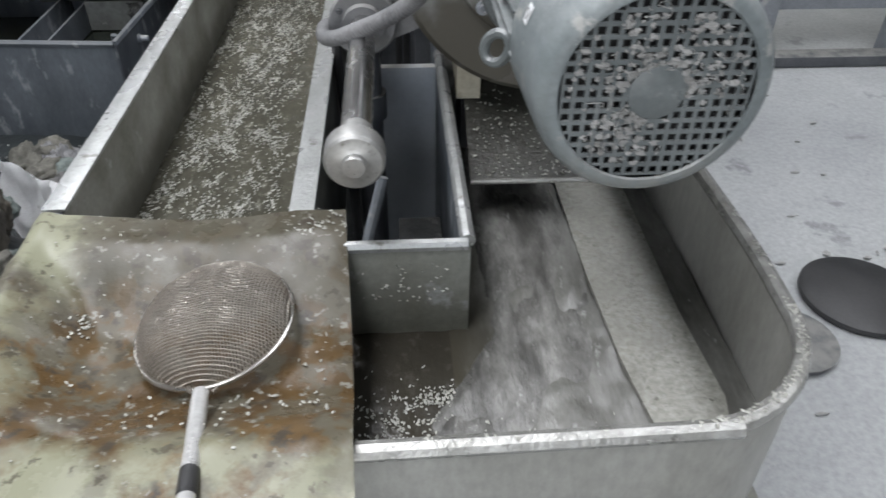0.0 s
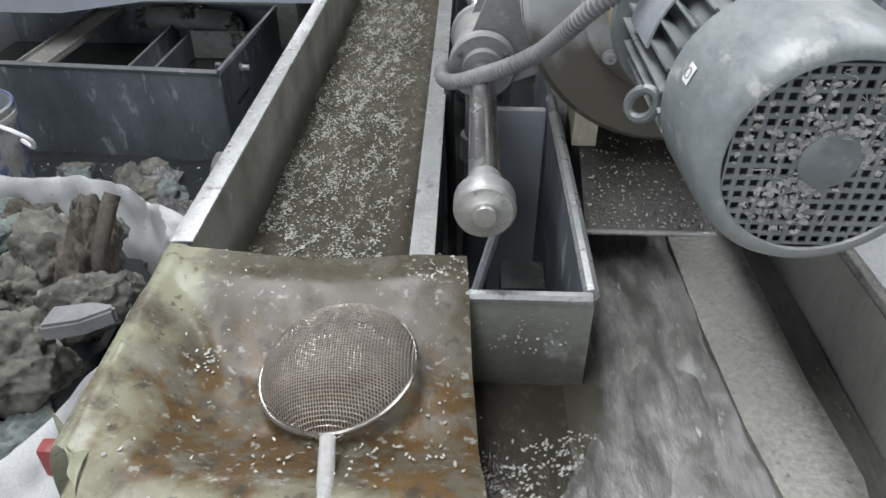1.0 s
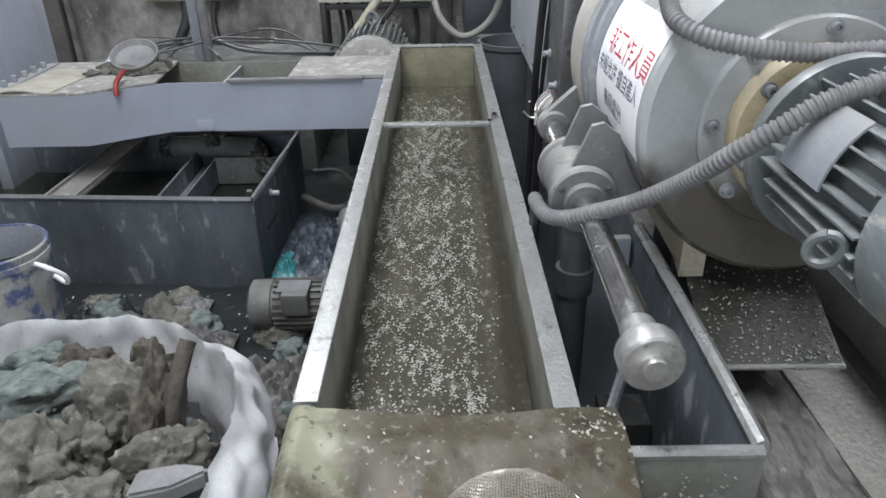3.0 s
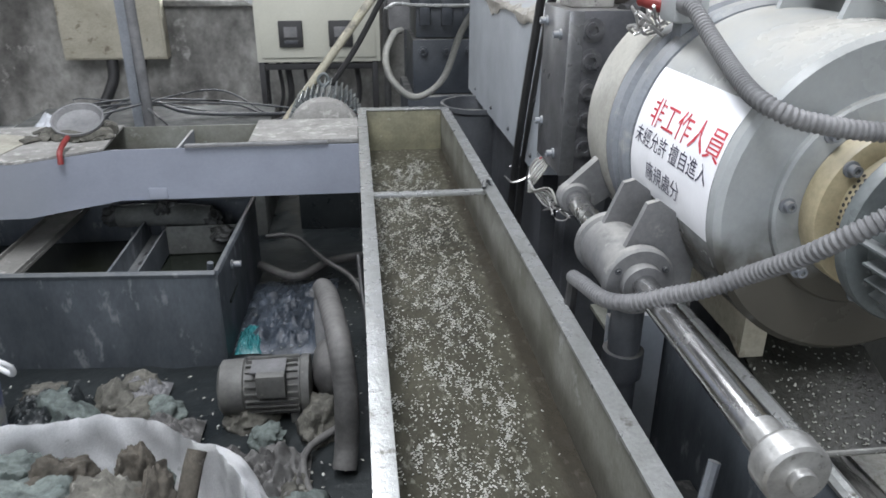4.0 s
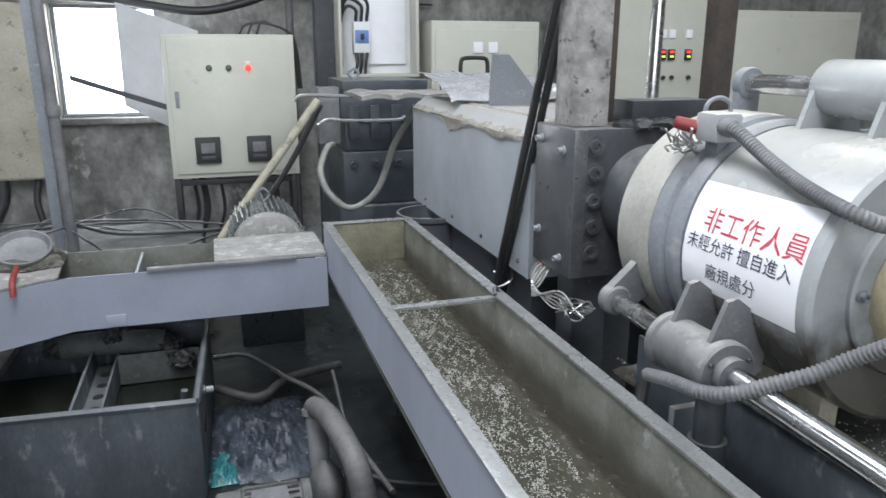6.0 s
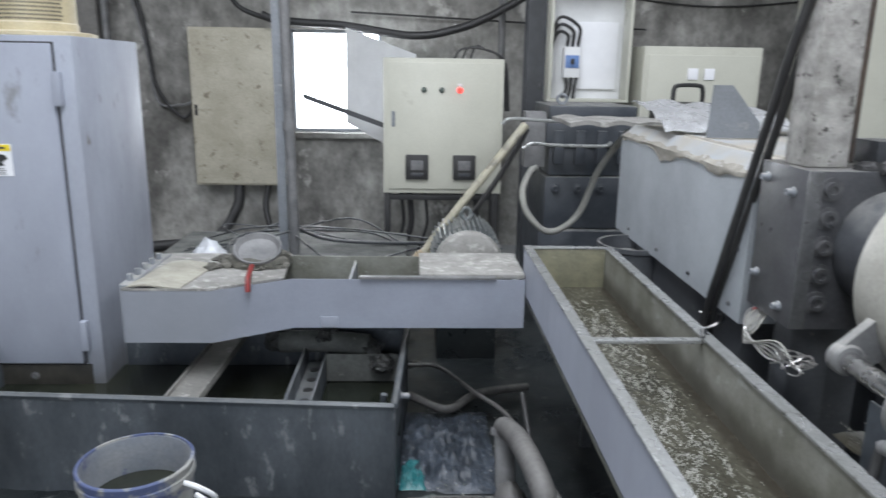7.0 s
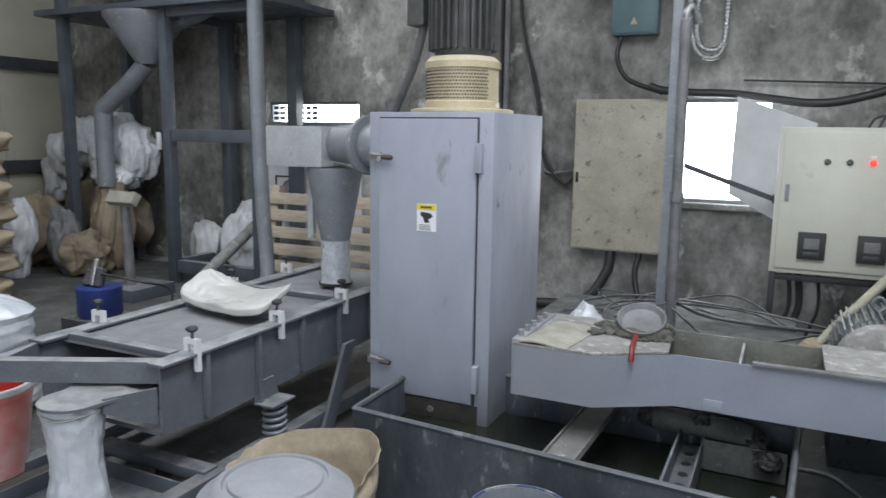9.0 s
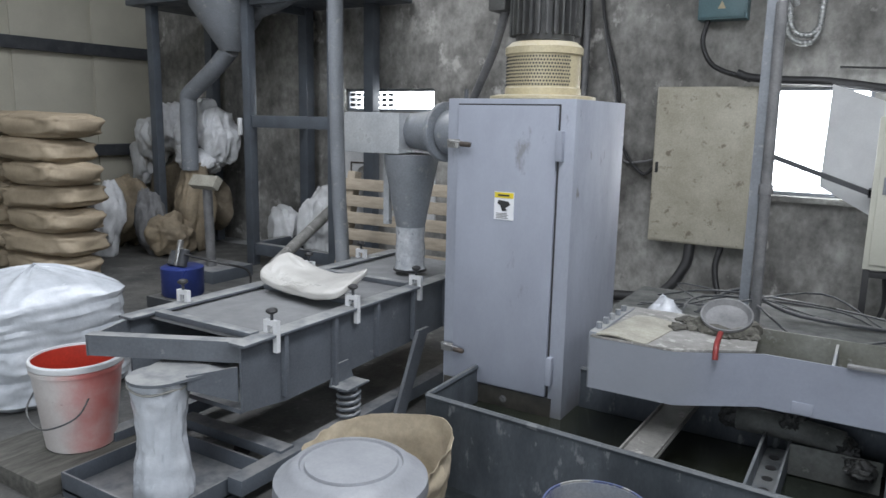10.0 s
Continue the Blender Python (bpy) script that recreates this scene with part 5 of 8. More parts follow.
def strainer():
    cx, cy, cz, ra, rb = -0.322, 0.668, 0.807, 0.094, 0.1
    t = thing("strainer", cx, cy, cz - 0.01, "round steel wire-mesh strainer lying upside down, steel handle with black tip", "strainer")
    ring = [(cx + ra * math.cos(a), cy + rb * math.sin(a), cz + 0.013 * math.cos(a) + 0.004 * math.sin(a)) for a in [2 * math.pi * k / 40 for k in range(41)]]
    bm = B()
    tube(bm, ring, 0.0032, 8, 2)
    part("rim", bm, M_STAIN, t)

    def dome(x, y):
        q = max(0.0, 1 - (x / ra) ** 2 - (y / rb) ** 2)
        return Vector((cx + x - 0.012 * q, cy + y, cz + 0.138 * x + 0.04 * y + 0.05 * q ** 0.6 + 0.006 * noise.noise(Vector((x * 26, y * 26, 3))) * q))
    bm = B()
    n = 58
    for i in range(1, n):
        for axis in (0, 1):
            s = -1 + 2 * i / n
            half = math.sqrt(max(0, 1 - s * s))
            pts = []
            for k in range(25):
                q = -half + 2 * half * k / 24
                x, y = (s * ra, q * rb) if axis else (q * ra, s * rb)
                p = dome(x, y)
                p.z += 0.0004 * (-1) ** (k + i + axis)
                pts.append(p)
            tube(bm, pts, 0.0008, 3, 1)
    part("wire_mesh", bm, M_MESHWIRE, t, "fine grimy wire mesh")
    bm = B()
    for s in (-1, 1):
        tube(bm, [(cx + 0.004 + s * 0.017, cy - rb + 0.002, cz - 0.003), (cx + 0.006 + s * 0.012, cy - rb - 0.008, cz), (cx + 0.008 + s * 0.005, cy - rb - 0.018, cz + 0.008)], 0.0025, 6, 4)
    part("neck_wire", bm, M_STAIN, t)
    a0, a1 = Vector((cx + 0.007, cy - rb - 0.015, cz + 0.008)), Vector((cx + 0.034, cy - rb - 0.19, cz + 0.044))
    for name, f0, f1, r, material, label in (("handle", 0.0, 0.66, 0.0092, M_BRIGHTTUBE, "polished steel tube handle"), ("black_grip", 0.662, 0.85, 0.0096, M_BLACK, "black plastic handle collar"), ("end_cap", 0.852, 1.0, 0.009, M_BRIGHTTUBE, "")):
        bm = B()
        cyl(bm, a0.lerp(a1, f0), a0.lerp(a1, f1), r, 16, 0.002)
        part(name, bm, material, t, label)


M_MESHWIRE = mat("grimy_wire", (0.52, 0.48, 0.43), (0.36, 0.33, 0.29), 25, 0.4, metal=0.5, bump=0)
strainer()
bm = B()
box(bm, -0.632, 0.535, 0.755, -0.61, 0.555, 0.8, 0.005)
cyl(bm, (-0.621, 0.545, 0.72), (-0.621, 0.545, 0.756), 0.007, 10)
solo("spring_clip", bm, M_DARKRED, "small orange-red plastic clip holding the sheet's edge", "clip")


# ---- the torn sack of sludge ----
def sludge_sack():
    t = thing("sludge_sack", -1.12, 1.2, 0.0, "open white woven sack heaped with dried grey sludge", "sack")
    cx, cy = -1.19, 1.16

    def skin(u, v):
        a = 2 * math.pi * u
        rx, ry = 0.37, 0.52
        k = 0.9 + 0.1 * math.sin(math.pi * min(1, v * 0.9)) + 0.05 * noise.noise(Vector((math.cos(a) * 3, math.sin(a) * 3, v * 3)))
        k += 0.03 * noise.noise(Vector((math.cos(a) * 9, math.sin(a) * 9, v * 7))) + 0.012 * abs(noise.noise(Vector((math.cos(a) * 15, math.sin(a) * 15, v * 5)))) + 0.01 * noise.noise(Vector((math.cos(a) * 30, math.sin(a) * 30, v * 16)))
        top = 0.488 + 0.03 * math.sin(3 * a + 1) + 0.03 * noise.noise(Vector((math.cos(a) * 2, math.sin(a) * 2, 7)))
        z = min(v / 0.62, 1.0) * top
        if v > 0.62:
            f = (v - 0.62) / 0.38
            k += 0.26 * f + 0.05 * f * noise.noise(Vector((math.cos(a) * 7, math.sin(a) * 7, 5)))
            z = top - 0.17 * f + 0.05 * f * noise.noise(Vector((math.cos(a) * 5, math.sin(a) * 5, v * 3))) + 0.012 * f * abs(noise.noise(Vector((math.cos(a) * 14, math.sin(a) * 14, v * 4))))
        return Vector((cx + rx * k * math.cos(a), cy + ry * k * math.sin(a), z))
    bm = B()
    sheet(bm, skin, 220, 56, 0.0015)
    part("sack_cloth", bm, M_SACK, t)
    rnd = random.Random(21)
    bm = B()
    blob(bm, (cx, cy, 0.26), (0.31, 0.43, 0.17), 4, 0.2, 4, 3)
    part("sludge_bed", bm, M_SLUDGE_FLOOR, t, "black crumbly sludge")
    # the large lumps, then crumbs in the gaps
    for k, (x, y, z, a, b, c, tone, turn) in enumerate((
            (-0.955, 0.95, 0.53, 0.115, 0.09, 0.075, 0, 0.5), (-1.16, 1.1, 0.51, 0.15, 0.125, 0.085, 0, -0.3), (-1.26, 1.36, 0.5, 0.17, 0.12, 0.065, 1, 0.3),
            (-1.19, 1.45, 0.5, 0.08, 0.06, 0.06, 2, 1.0), (-1.02, 1.27, 0.52, 0.09, 0.1, 0.085, 0, 0.8), (-0.93, 1.22, 0.52, 0.055, 0.09, 0.1, 2, 0.1),
            (-1.03, 1.44, 0.5, 0.06, 0.055, 0.085, 2, 1.4), (-0.875, 1.1, 0.535, 0.1, 0.05, 0.05, 0, 0.7), (-1.06, 1.17, 0.5, 0.085, 0.065, 0.06, 0, 1.8),
            (-1.14, 0.94, 0.49, 0.09, 0.07, 0.06, 0, -0.8), (-1.05, 0.84, 0.45, 0.085, 0.07, 0.06, 3, 0.4), (-0.92, 0.84, 0.42, 0.1, 0.07, 0.05, 1, 0.9),
            (-1.36, 1.2, 0.48, 0.13, 0.11, 0.07, 0, 0.2), (-1.38, 0.98, 0.44, 0.12, 0.13, 0.07, 3, 1.1), (-1.25, 0.86, 0.43, 0.11, 0.09, 0.07, 0, -1.0), (-1.33, 1.53, 0.46, 0.1, 0.07, 0.05, 1, 0.6))):
        bm = B()
        clod(bm, (x - 0.03, y, z - 0.015 - (0.035 if y > 1.3 else 0.0)), (a * 0.98, b * 0.95, c * 1.25), 5, k, turn)
        part("sludge_lump", bm, (M_MUD, M_MUDGREEN, M_MUDDARK, M_MUDPALE)[tone], t, ("", "flaky grey-green lump", "dark crumbly lump", "smooth pale grey lump")[tone], 80)
    bm = B()
    tube(bm, [(-0.925, 1.185, 0.5), (-0.915, 1.21, 0.57), (-0.9, 1.26, 0.64), (-0.892, 1.28, 0.665)], 0.017, 10, 5)
    part("sludge_finger", bm, M_MUDDARK, t, "finger of dried sludge standing up")
    for k in range(46):
        a, q = rnd.uniform(0, 6.283), math.sqrt(rnd.random()) * 0.98
        s = rnd.uniform(0.015, 0.045)
        bm = B()
        clod(bm, (cx + 0.3 * q * math.cos(a), cy + 0.43 * q * math.sin(a), 0.43 + rnd.uniform(-0.03, 0.05) - 0.05 * q), (s * rnd.uniform(0.9, 1.4), s * rnd.uniform(0.8, 1.2), s * rnd.uniform(0.55, 0.9)), 4, k + 70, rnd.uniform(-2, 2))
        part("sludge_lump", bm, M_MUDGREEN if k % 3 == 0 else M_MUD, t, "flaky grey-green lump" if k % 3 == 0 else "", 80)


sludge_sack()
bm = B()
prism(bm, [(-0.9, 0.94, 0.57), (-0.9, 1.0, 0.57), (-0.83, 1.005, 0.58), (-0.785, 0.995, 0.583), (-0.778, 0.98, 0.583), (-0.83, 0.95, 0.578)], (0.006, -0.008, 0.042))
bmesh.ops.bevel(bm, geom=list(bm.edges), offset=0.006, segments=2, affect="EDGES")
solo("plastic_chunk", bm, M_CONDUIT, "smooth grey-blue plastic chunk lying on the sludge", "plastic chunk")


# ---- the wet floor between trough and tank ----
def pit_floor():
    bm = B()

    def f(u, v):
        x, y = -2.95 + 3.3 * u, 0.62 + 4.83 * v
        e = min(u, 1 - u, v, 1 - v) * 12
        return Vector((x, y, min(1, e) * (0.012 + 0.012 * noise.noise(Vector((x * 5, y * 5, 0))) + 0.008 * noise.noise(Vector((x * 14, y * 14, 2)))) - 0.004))
    sheet(bm, f, 130, 150)
    solo("sludge_layer", bm, M_SLUDGE_FLOOR, "black wet sludge spread over the floor", "sludge", kind="stuff", angle=180)
    bm = B()

    def g(u, v):
        x, y = -9.3 + 6.4 * u, 1.2 + 5.2 * v
        return Vector((x + 0.12 * noise.noise(Vector((u * 3, v * 9, 1))), y + 0.12 * noise.noise(Vector((u * 7, v * 3, 4))), 0.003 + 0.004 * math.sin(math.pi * u) * math.sin(math.pi * v) + 0.002 * noise.noise(Vector((x * 9, y * 9, 3)))))
    sheet(bm, g, 110, 90)
    solo("grime_layer", bm, M_GRIME, "brown-grey damp grime trodden over the floor", "grime", kind="stuff", angle=180)
    rnd = random.Random(31)
    bm = B()
    for k in range(520):
        x, y = rnd.uniform(-1.9, -0.62), rnd.uniform(1.75, 3.3)
        if x < -1.05 and y > 2.55:
            continue
        pellet(bm, Vector((x, y, 0.028)), rnd.uniform(0.0025, 0.005), rnd)
    solo("spilled_pellets", bm, M_PELLET, "spilled pellets in the wet sludge", "pellets", kind="stuff")
    for k in range(22):
        x, y = rnd.uniform(-1.75, -0.7), rnd.uniform(1.75, 2.5)
        s = rnd.uniform(0.04, 0.1)
        bm = B()
        clod(bm, (x, y, 0.03), (s * 1.3, s, s * 0.8), 4, k + 50, k)
        solo("sludge_lump", bm, M_MUD if k % 3 else M_MUDGREEN, "dried sludge lump lying on the wet floor", "sludge lump", "sludge lumps on the floor", angle=75)

    def crumple(c, sx, sy, h, seed, material, label, name, fq=1.0):
        bm = B()
        sheet(bm, lambda u, v: Vector((c[0] + (u - 0.5) * sx, c[1] + (v - 0.5) * sy, c[2] + h * (0.5 + 0.5 * noise.noise(Vector((u * 4 * fq, v * 4 * fq, seed))) + 0.4 * abs(noise.noise(Vector((u * 10 * fq, v * 10 * fq, seed)))) - 0.2 * abs(noise.noise(Vector((u * 23, v * 23, seed))))) * (1 - (2 * u - 1) ** 4) * (1 - (2 * v - 1) ** 4))), 56, 56, 0.0012)
        return solo(name, bm, material, label, "rag", angle=60)
    crumple((-1.37, 2.42, 0.02), 0.17, 0.15, 0.07, 3, M_CONDUIT, "crumpled grey-white plastic rag on the sludge", "crumpled_rag")
    crumple((-1.24, 2.18, 0.02), 0.22, 0.16, 0.08, 8, M_HOSE, "dark grey crumpled rag on the sludge", "crumpled_rag")
    crumple((-0.92, 2.98, 0.01), 0.4, 0.66, 0.07, 5, M_FILMBLUE, "wet bluish plastic film lying on the floor", "plastic_film", 2.4)
    crumple((-1.05, 2.76, 0.02), 0.1, 0.2, 0.05, 15, M_TEAL, "scrap of turquoise plastic film", "plastic_film")
    crumple((-1.62, 2.3, 0.02), 0.3, 0.25, 0.12, 12, M_SLUDGE_FLOOR, "black sludge-soaked rag heap", "crumpled_rag")
    crumple((-0.95, 1.9, 0.02), 0.34, 0.3, 0.14, 23, M_HOSE, "dark dusty rag heap beside the sack", "crumpled_rag")


M_HOSE = mat("dusty_dark_hose", (0.115, 0.112, 0.11), (0.06, 0.059, 0.058), 9, 0.6, bump=0.1, dust=(0.15, 0.147, 0.14))
M_FILMBLUE = mat("wet_bluish_film", (0.07, 0.084, 0.105), (0.022, 0.028, 0.036), 12, 0.3, bump=1.0, bscale=70, spots=(0.26, 0.29, 0.34), sscale=48, samount=0.6)
M_GRIME = mat("damp_floor_grime", (0.13, 0.128, 0.12), (0.065, 0.066, 0.065), 2.6, 0.55, bump=0.4, bscale=40, grain=0.25, spots=(0.2, 0.198, 0.19), sscale=9, samount=0.6)
M_TEAL = mat("turquoise_film", (0.04, 0.2, 0.215), (0.03, 0.12, 0.13), 9, 0.25, bump=0.4, bscale=50)
pit_floor()


M_PUMP = mat("sludge_splashed_grey_paint", (0.15, 0.15, 0.142), (0.085, 0.086, 0.082), 9, 0.6, bump=0.3, spots=(0.22, 0.217, 0.2), sscale=20, samount=0.62)


def pump():
    t = thing("pump_motor", -0.93, 2.3, 0.0, "small grey electric pump motor lying on the wet floor", "motor")
    z = 0.115
    bm = B()
    lathe(bm, [(0, -1.08), (0.075, -1.08), (0.09, -1.07), (0.092, -1.0), (0.085, -0.995), (0.085, -0.82), (0.095, -0.815), (0.095, -0.79), (0.05, -0.785), (0, -0.785)], (0, 2.3, z), (1, 0, 0), 32)
    part("housing", bm, M_PUMP, t)
    for k in range(24):
        m = Matrix.Translation((0, 2.3, z)) @ Matrix.Rotation(radians(15 * k), 4, "X")
        bm = B()
        box(bm, -0.99, -0.002, 0.084, -0.825, 0.002, 0.096, 0, m)
        part("fin", bm, M_PUMP, t)
    bm = B()
    box(bm, -0.95, 2.19, z + 0.02, -0.86, 2.225, z + 0.1, 0.006)
    part("terminal_box", bm, M_PUMP, t)
    bm = B()
    box(bm, -0.97, 2.22, z + 0.09, -0.86, 2.3, z + 0.1, 0.003)
    part("name_plate", bm, M_CONDUIT, t, "pale worn name plate")
    for x in (-0.98, -0.84):
        bm = B()
        box(bm, x - 0.015, 2.23, 0.0, x + 0.015, 2.37, 0.05, 0.003)
        part("foot", bm, M_PUMP, t)
    t = thing("pump_casing", -0.72, 2.38, 0.0, "grimy pump casing with a flanged outlet", "pump")
    bm = B()
    blob(bm, (-0.73, 2.36, 0.12), (0.06, 0.1, 0.11), 3, 0.12, 2, 4)
    part("volute", bm, M_HOSE, t)
    bm = B()
    cyl(bm, (-0.74, 2.42, 0.18), (-0.742, 2.49, 0.36), 0.034, 16, 0.004)
    lathe(bm, [(0, 0), (0.045, 0), (0.045, 0.02), (0, 0.02)], (-0.742, 2.49, 0.34), (0, 0.3, 1), 20)
    part("outlet", bm, M_CONDUIT, t)
    bm = B()
    tube(bm, [(-0.742, 2.5, 0.36), (-0.72, 2.36, 0.40), (-0.695, 2.2, 0.4), (-0.675, 2.08, 0.36), (-0.665, 2.02, 0.24), (-0.67, 2.0, 0.1), (-0.68, 1.96, 0.03)], 0.036, 16, 8, 0.0006, 0.02)
    solo("suction_hose", bm, M_HOSE, "thick dusty grey suction hose bent over to the floor", "hose")
    for pts, r in (([(-1.08, 3.67, 0.09), (-0.93, 3.6, 0.11), (-0.78, 3.25, 0.14), (-0.64, 3.1, 0.09), (-0.565, 2.67, 0.08), (-0.5, 2.4, 0.05)], 0.011), ([(-1.07, 3.3, 0.1), (-0.9, 3.2, 0.08), (-0.75, 3.4, 0.06), (-0.5, 3.5, 0.05)], 0.02), ([(-0.62, 2.9, 0.3), (-0.6, 2.7, 0.15), (-0.55, 2.5, 0.06), (-0.3, 2.4, 0.04)], 0.01), ([(-0.66, 2.2, 0.03), (-0.8, 2.0, 0.05), (-0.72, 1.7, 0.06), (-0.66, 1.5, 0.3)], 0.012)):
        bm = B()
        tube(bm, pts, r, 10, 8)
        solo("floor_hose", bm, M_HOSE if r != 0.01 else M_BLACK, "dusty hose trailing over the sludge", "hose", "hoses on the floor")


pump()


def bucket(name, x, y, z, r0, r1, h, outside, inside, label, spots=None):
    t = thing(name, x, y, z, label, "bucket")
    bm = B()
    lathe(bm, [(0, 0.0), (r0 - 0.006, 0.0), (r0, 0.006), (r1, h - 0.05), (r1 + 0.006, h - 0.048), (r1 + 0.006, h - 0.03), (r1 + 0.002, h - 0.028), (r1 + 0.006, h - 0.004), (r1 + 0.003, h), (r1 - 0.003, h), (r1 - 0.005, h - 0.03), (r0 - 0.004, 0.012), (0, 0.012)], (x, y, z), (0, 0, 1), 48)
    part("pail", bm, outside, t)
    bm = B()
    lathe(bm, [(r0 - 0.0045, 0.013), (r1 - 0.0065, h - 0.03), (r1 - 0.0045, h - 0.006), (r1 - 0.0062, h - 0.006), (r1 - 0.008, h - 0.03), (r0 - 0.006, 0.013)], (x, y, z), (0, 0, 1), 48)
    part("lining", bm, inside, t)
    return t


M_BLUEWHITE = mat("blue_smeared_white_plastic", (0.34, 0.345, 0.33), (0.23, 0.23, 0.215), 7, 0.55, bump=0.15, spots=(0.07, 0.09, 0.18), sscale=8, samount=0.47)
M_BLUEGREYIN = mat("blue_scummed_lining", (0.16, 0.18, 0.22), (0.24, 0.25, 0.265), 6, 0.55, spots=(0.06, 0.07, 0.17), sscale=9, samount=0.6, bump=0.2)
b1 = bucket("paint_bucket", -1.86, 2.2, 0.0, 0.135, 0.158, 0.42, M_BLUEWHITE, M_BLUEGREYIN, "white plastic bucket smeared with blue, half full of dark water")
bm = B()
cyl(bm, (-1.86, 2.2, 0.3), (-1.86, 2.2, 0.302), 0.142, 40)
part("dark_water", bm, M_BLACKWATER, b1, "dark water in the bucket")
bm = B()
tube(bm, [(-1.71, 2.15, 0.375), (-1.66, 2.13, 0.37), (-1.625, 2.15, 0.33), (-1.64, 2.18, 0.285), (-1.7, 2.22, 0.29)], 0.008, 8, 6)
part("bail_handle", bm, M_WHITE, b1)


M_PILOT = mat("dull_green_lens", (0.09, 0.12, 0.1), (0.06, 0.08, 0.07), 20, 0.3, bump=0)
# ---- control boxes, gearbox and services along the back wall ----
def control_box():
    t = thing("control_box", -0.85, 5.65, 0.0, "cream electrical control box with two meters on black legs", "control box")
    bm = B()
    box(bm, -1.285, 5.55, 0.655, -0.42, 5.8, 1.622, 0.006)
    part("case", bm, M_CREAM, t)
    bm = B()
    box(bm, -1.252, 5.537, 0.688, -0.452, 5.5485, 1.592, 0.004)
    d = part("door", bm, M_CREAM, t)
    bm = B()
    box(bm, -1.225, 5.529, 1.14, -1.2, 5.536, 1.25, 0.003)
    part("latch", bm, M_GREYSTEEL, d)
    for x, m in ((-0.992, M_PILOT), (-0.865, M_PILOT), (-0.736, M_LED_RED)):
        bm = B()
        lathe(bm, [(0, 0), (0.02, 0), (0.02, 0.008), (0.014, 0.012), (0.013, 0.022), (0, 0.024)], (x, 5.537, 1.402), (0, -1, 0), 16)
        part("pilot_lamp", bm, m, d, "lit red pilot lamp" if m == M_LED_RED else "dark pilot lamp")
    bm = B()
    box(bm, -0.752, 5.534, 1.43, -0.72, 5.5365, 1.447)
    part("lamp_label", bm, M_WHITE, d)
    for x in (-1.04, -0.695):
        bm = B()
        box(bm, x - 0.083, 5.512, 0.76, x + 0.083, 5.5365, 0.94, 0.008)
        q = part("meter", bm, M_BLACK, d, "black framed panel meter")
        bm = B()
        box(bm, x - 0.045, 5.508, 0.83, x + 0.045, 5.5115, 0.9, 0.002)
        part("dial", bm, M_CONDUIT, q)
        bm = B()
        box(bm, x - 0.045, 5.508, 0.785, x + 0.045, 5.5115, 0.81, 0.002)
        part("dial_base", bm, M_DARK, q)
    for x in (-1.26, -0.46):
        for y in (5.58, 5.77):
            bm = B()
            box(bm, x - 0.02, y - 0.02, 0, x + 0.02, y + 0.02, 0.654, 0.003)
            part("leg", bm, M_BLACK, t)
    bm = B()
    box(bm, -1.24, 5.57, 0.6, -0.48, 5.6, 0.64, 0.003)
    part("rail", bm, M_BLACK, t)
    for x, r in ((-1.16, 0.014), (-1.1, 0.024), (-0.98, 0.012), (-0.6, 0.02)):
        bm = B()
        tube(bm, [(x, 5.68, 0.654), (x + 0.02, 5.68, 0.4), (x - 0.04, 5.72, 0.15), (x + 0.1, 5.9, 0.03)], r, 8, 6)
        part("supply_cable", bm, M_BLACK, t)
    for k in range(3):
        bm = B()
        tube(bm, [(-0.78 + 0.06 * k, 5.68, 1.61), (-0.72 + 0.05 * k, 5.68, 1.69 + 0.01 * k), (-0.55, 5.68, 1.69), (-0.42 + 0.01 * k, 5.7, 1.6), (-0.38 + 0.012 * k, 5.72, 1.25)], 0.008, 6, 6)
        part("top_cable", bm, M_BLACK, t)


control_box()


def wall_cabinet():
    t = thing("wall_cabinet", -2.53, 6.55, 0.55, "dirty cream electrical cabinet hung on the concrete wall", "cabinet")
    bm = B()
    box(bm, -2.93, 6.5, 0.55, -2.13, 6.648, 1.855, 0.006)
    part("case", bm, M_DIRTYCREAM, t)
    bm = B()
    box(bm, -2.915, 6.488, 0.565, -2.145, 6.499, 1.84, 0.004)
    d = part("door", bm, M_DIRTYCREAM, t)
    bm = B()
    box(bm, -2.905, 6.482, 1.14, -2.88, 6.4875, 1.23, 0.003)
    part("latch", bm, M_BLACK, d)
    for x, r, q in ((-2.58, 0.045, -0.35), (-2.33, 0.025, 0.12)):
        bm = B()
        tube(bm, [(x, 6.55, 0.55), (x - 0.02, 6.5, 0.35), (x + q * 0.6, 6.4, 0.1), (x + q * 2, 6.3, 0.05)], r, 10, 6)
        part("supply_cable", bm, M_BLACK, t)
    for k in range(2):
        bm = B()
        tube(bm, [(-2.93, 6.58, 1.25 - 0.06 * k), (-3.05, 6.6, 1.22 - 0.1 * k), (-3.25, 6.62, 1.25 + 0.12 * k), (-3.32, 6.63, 1.7 + 0.2 * k), (-3.5, 6.63, 2.6), (-3.52, 6.63, 3.6)], 0.011 + 0.004 * k, 8, 6)
        part("side_cable", bm, M_BLACK if k else M_CONDUIT, t)


wall_cabinet()


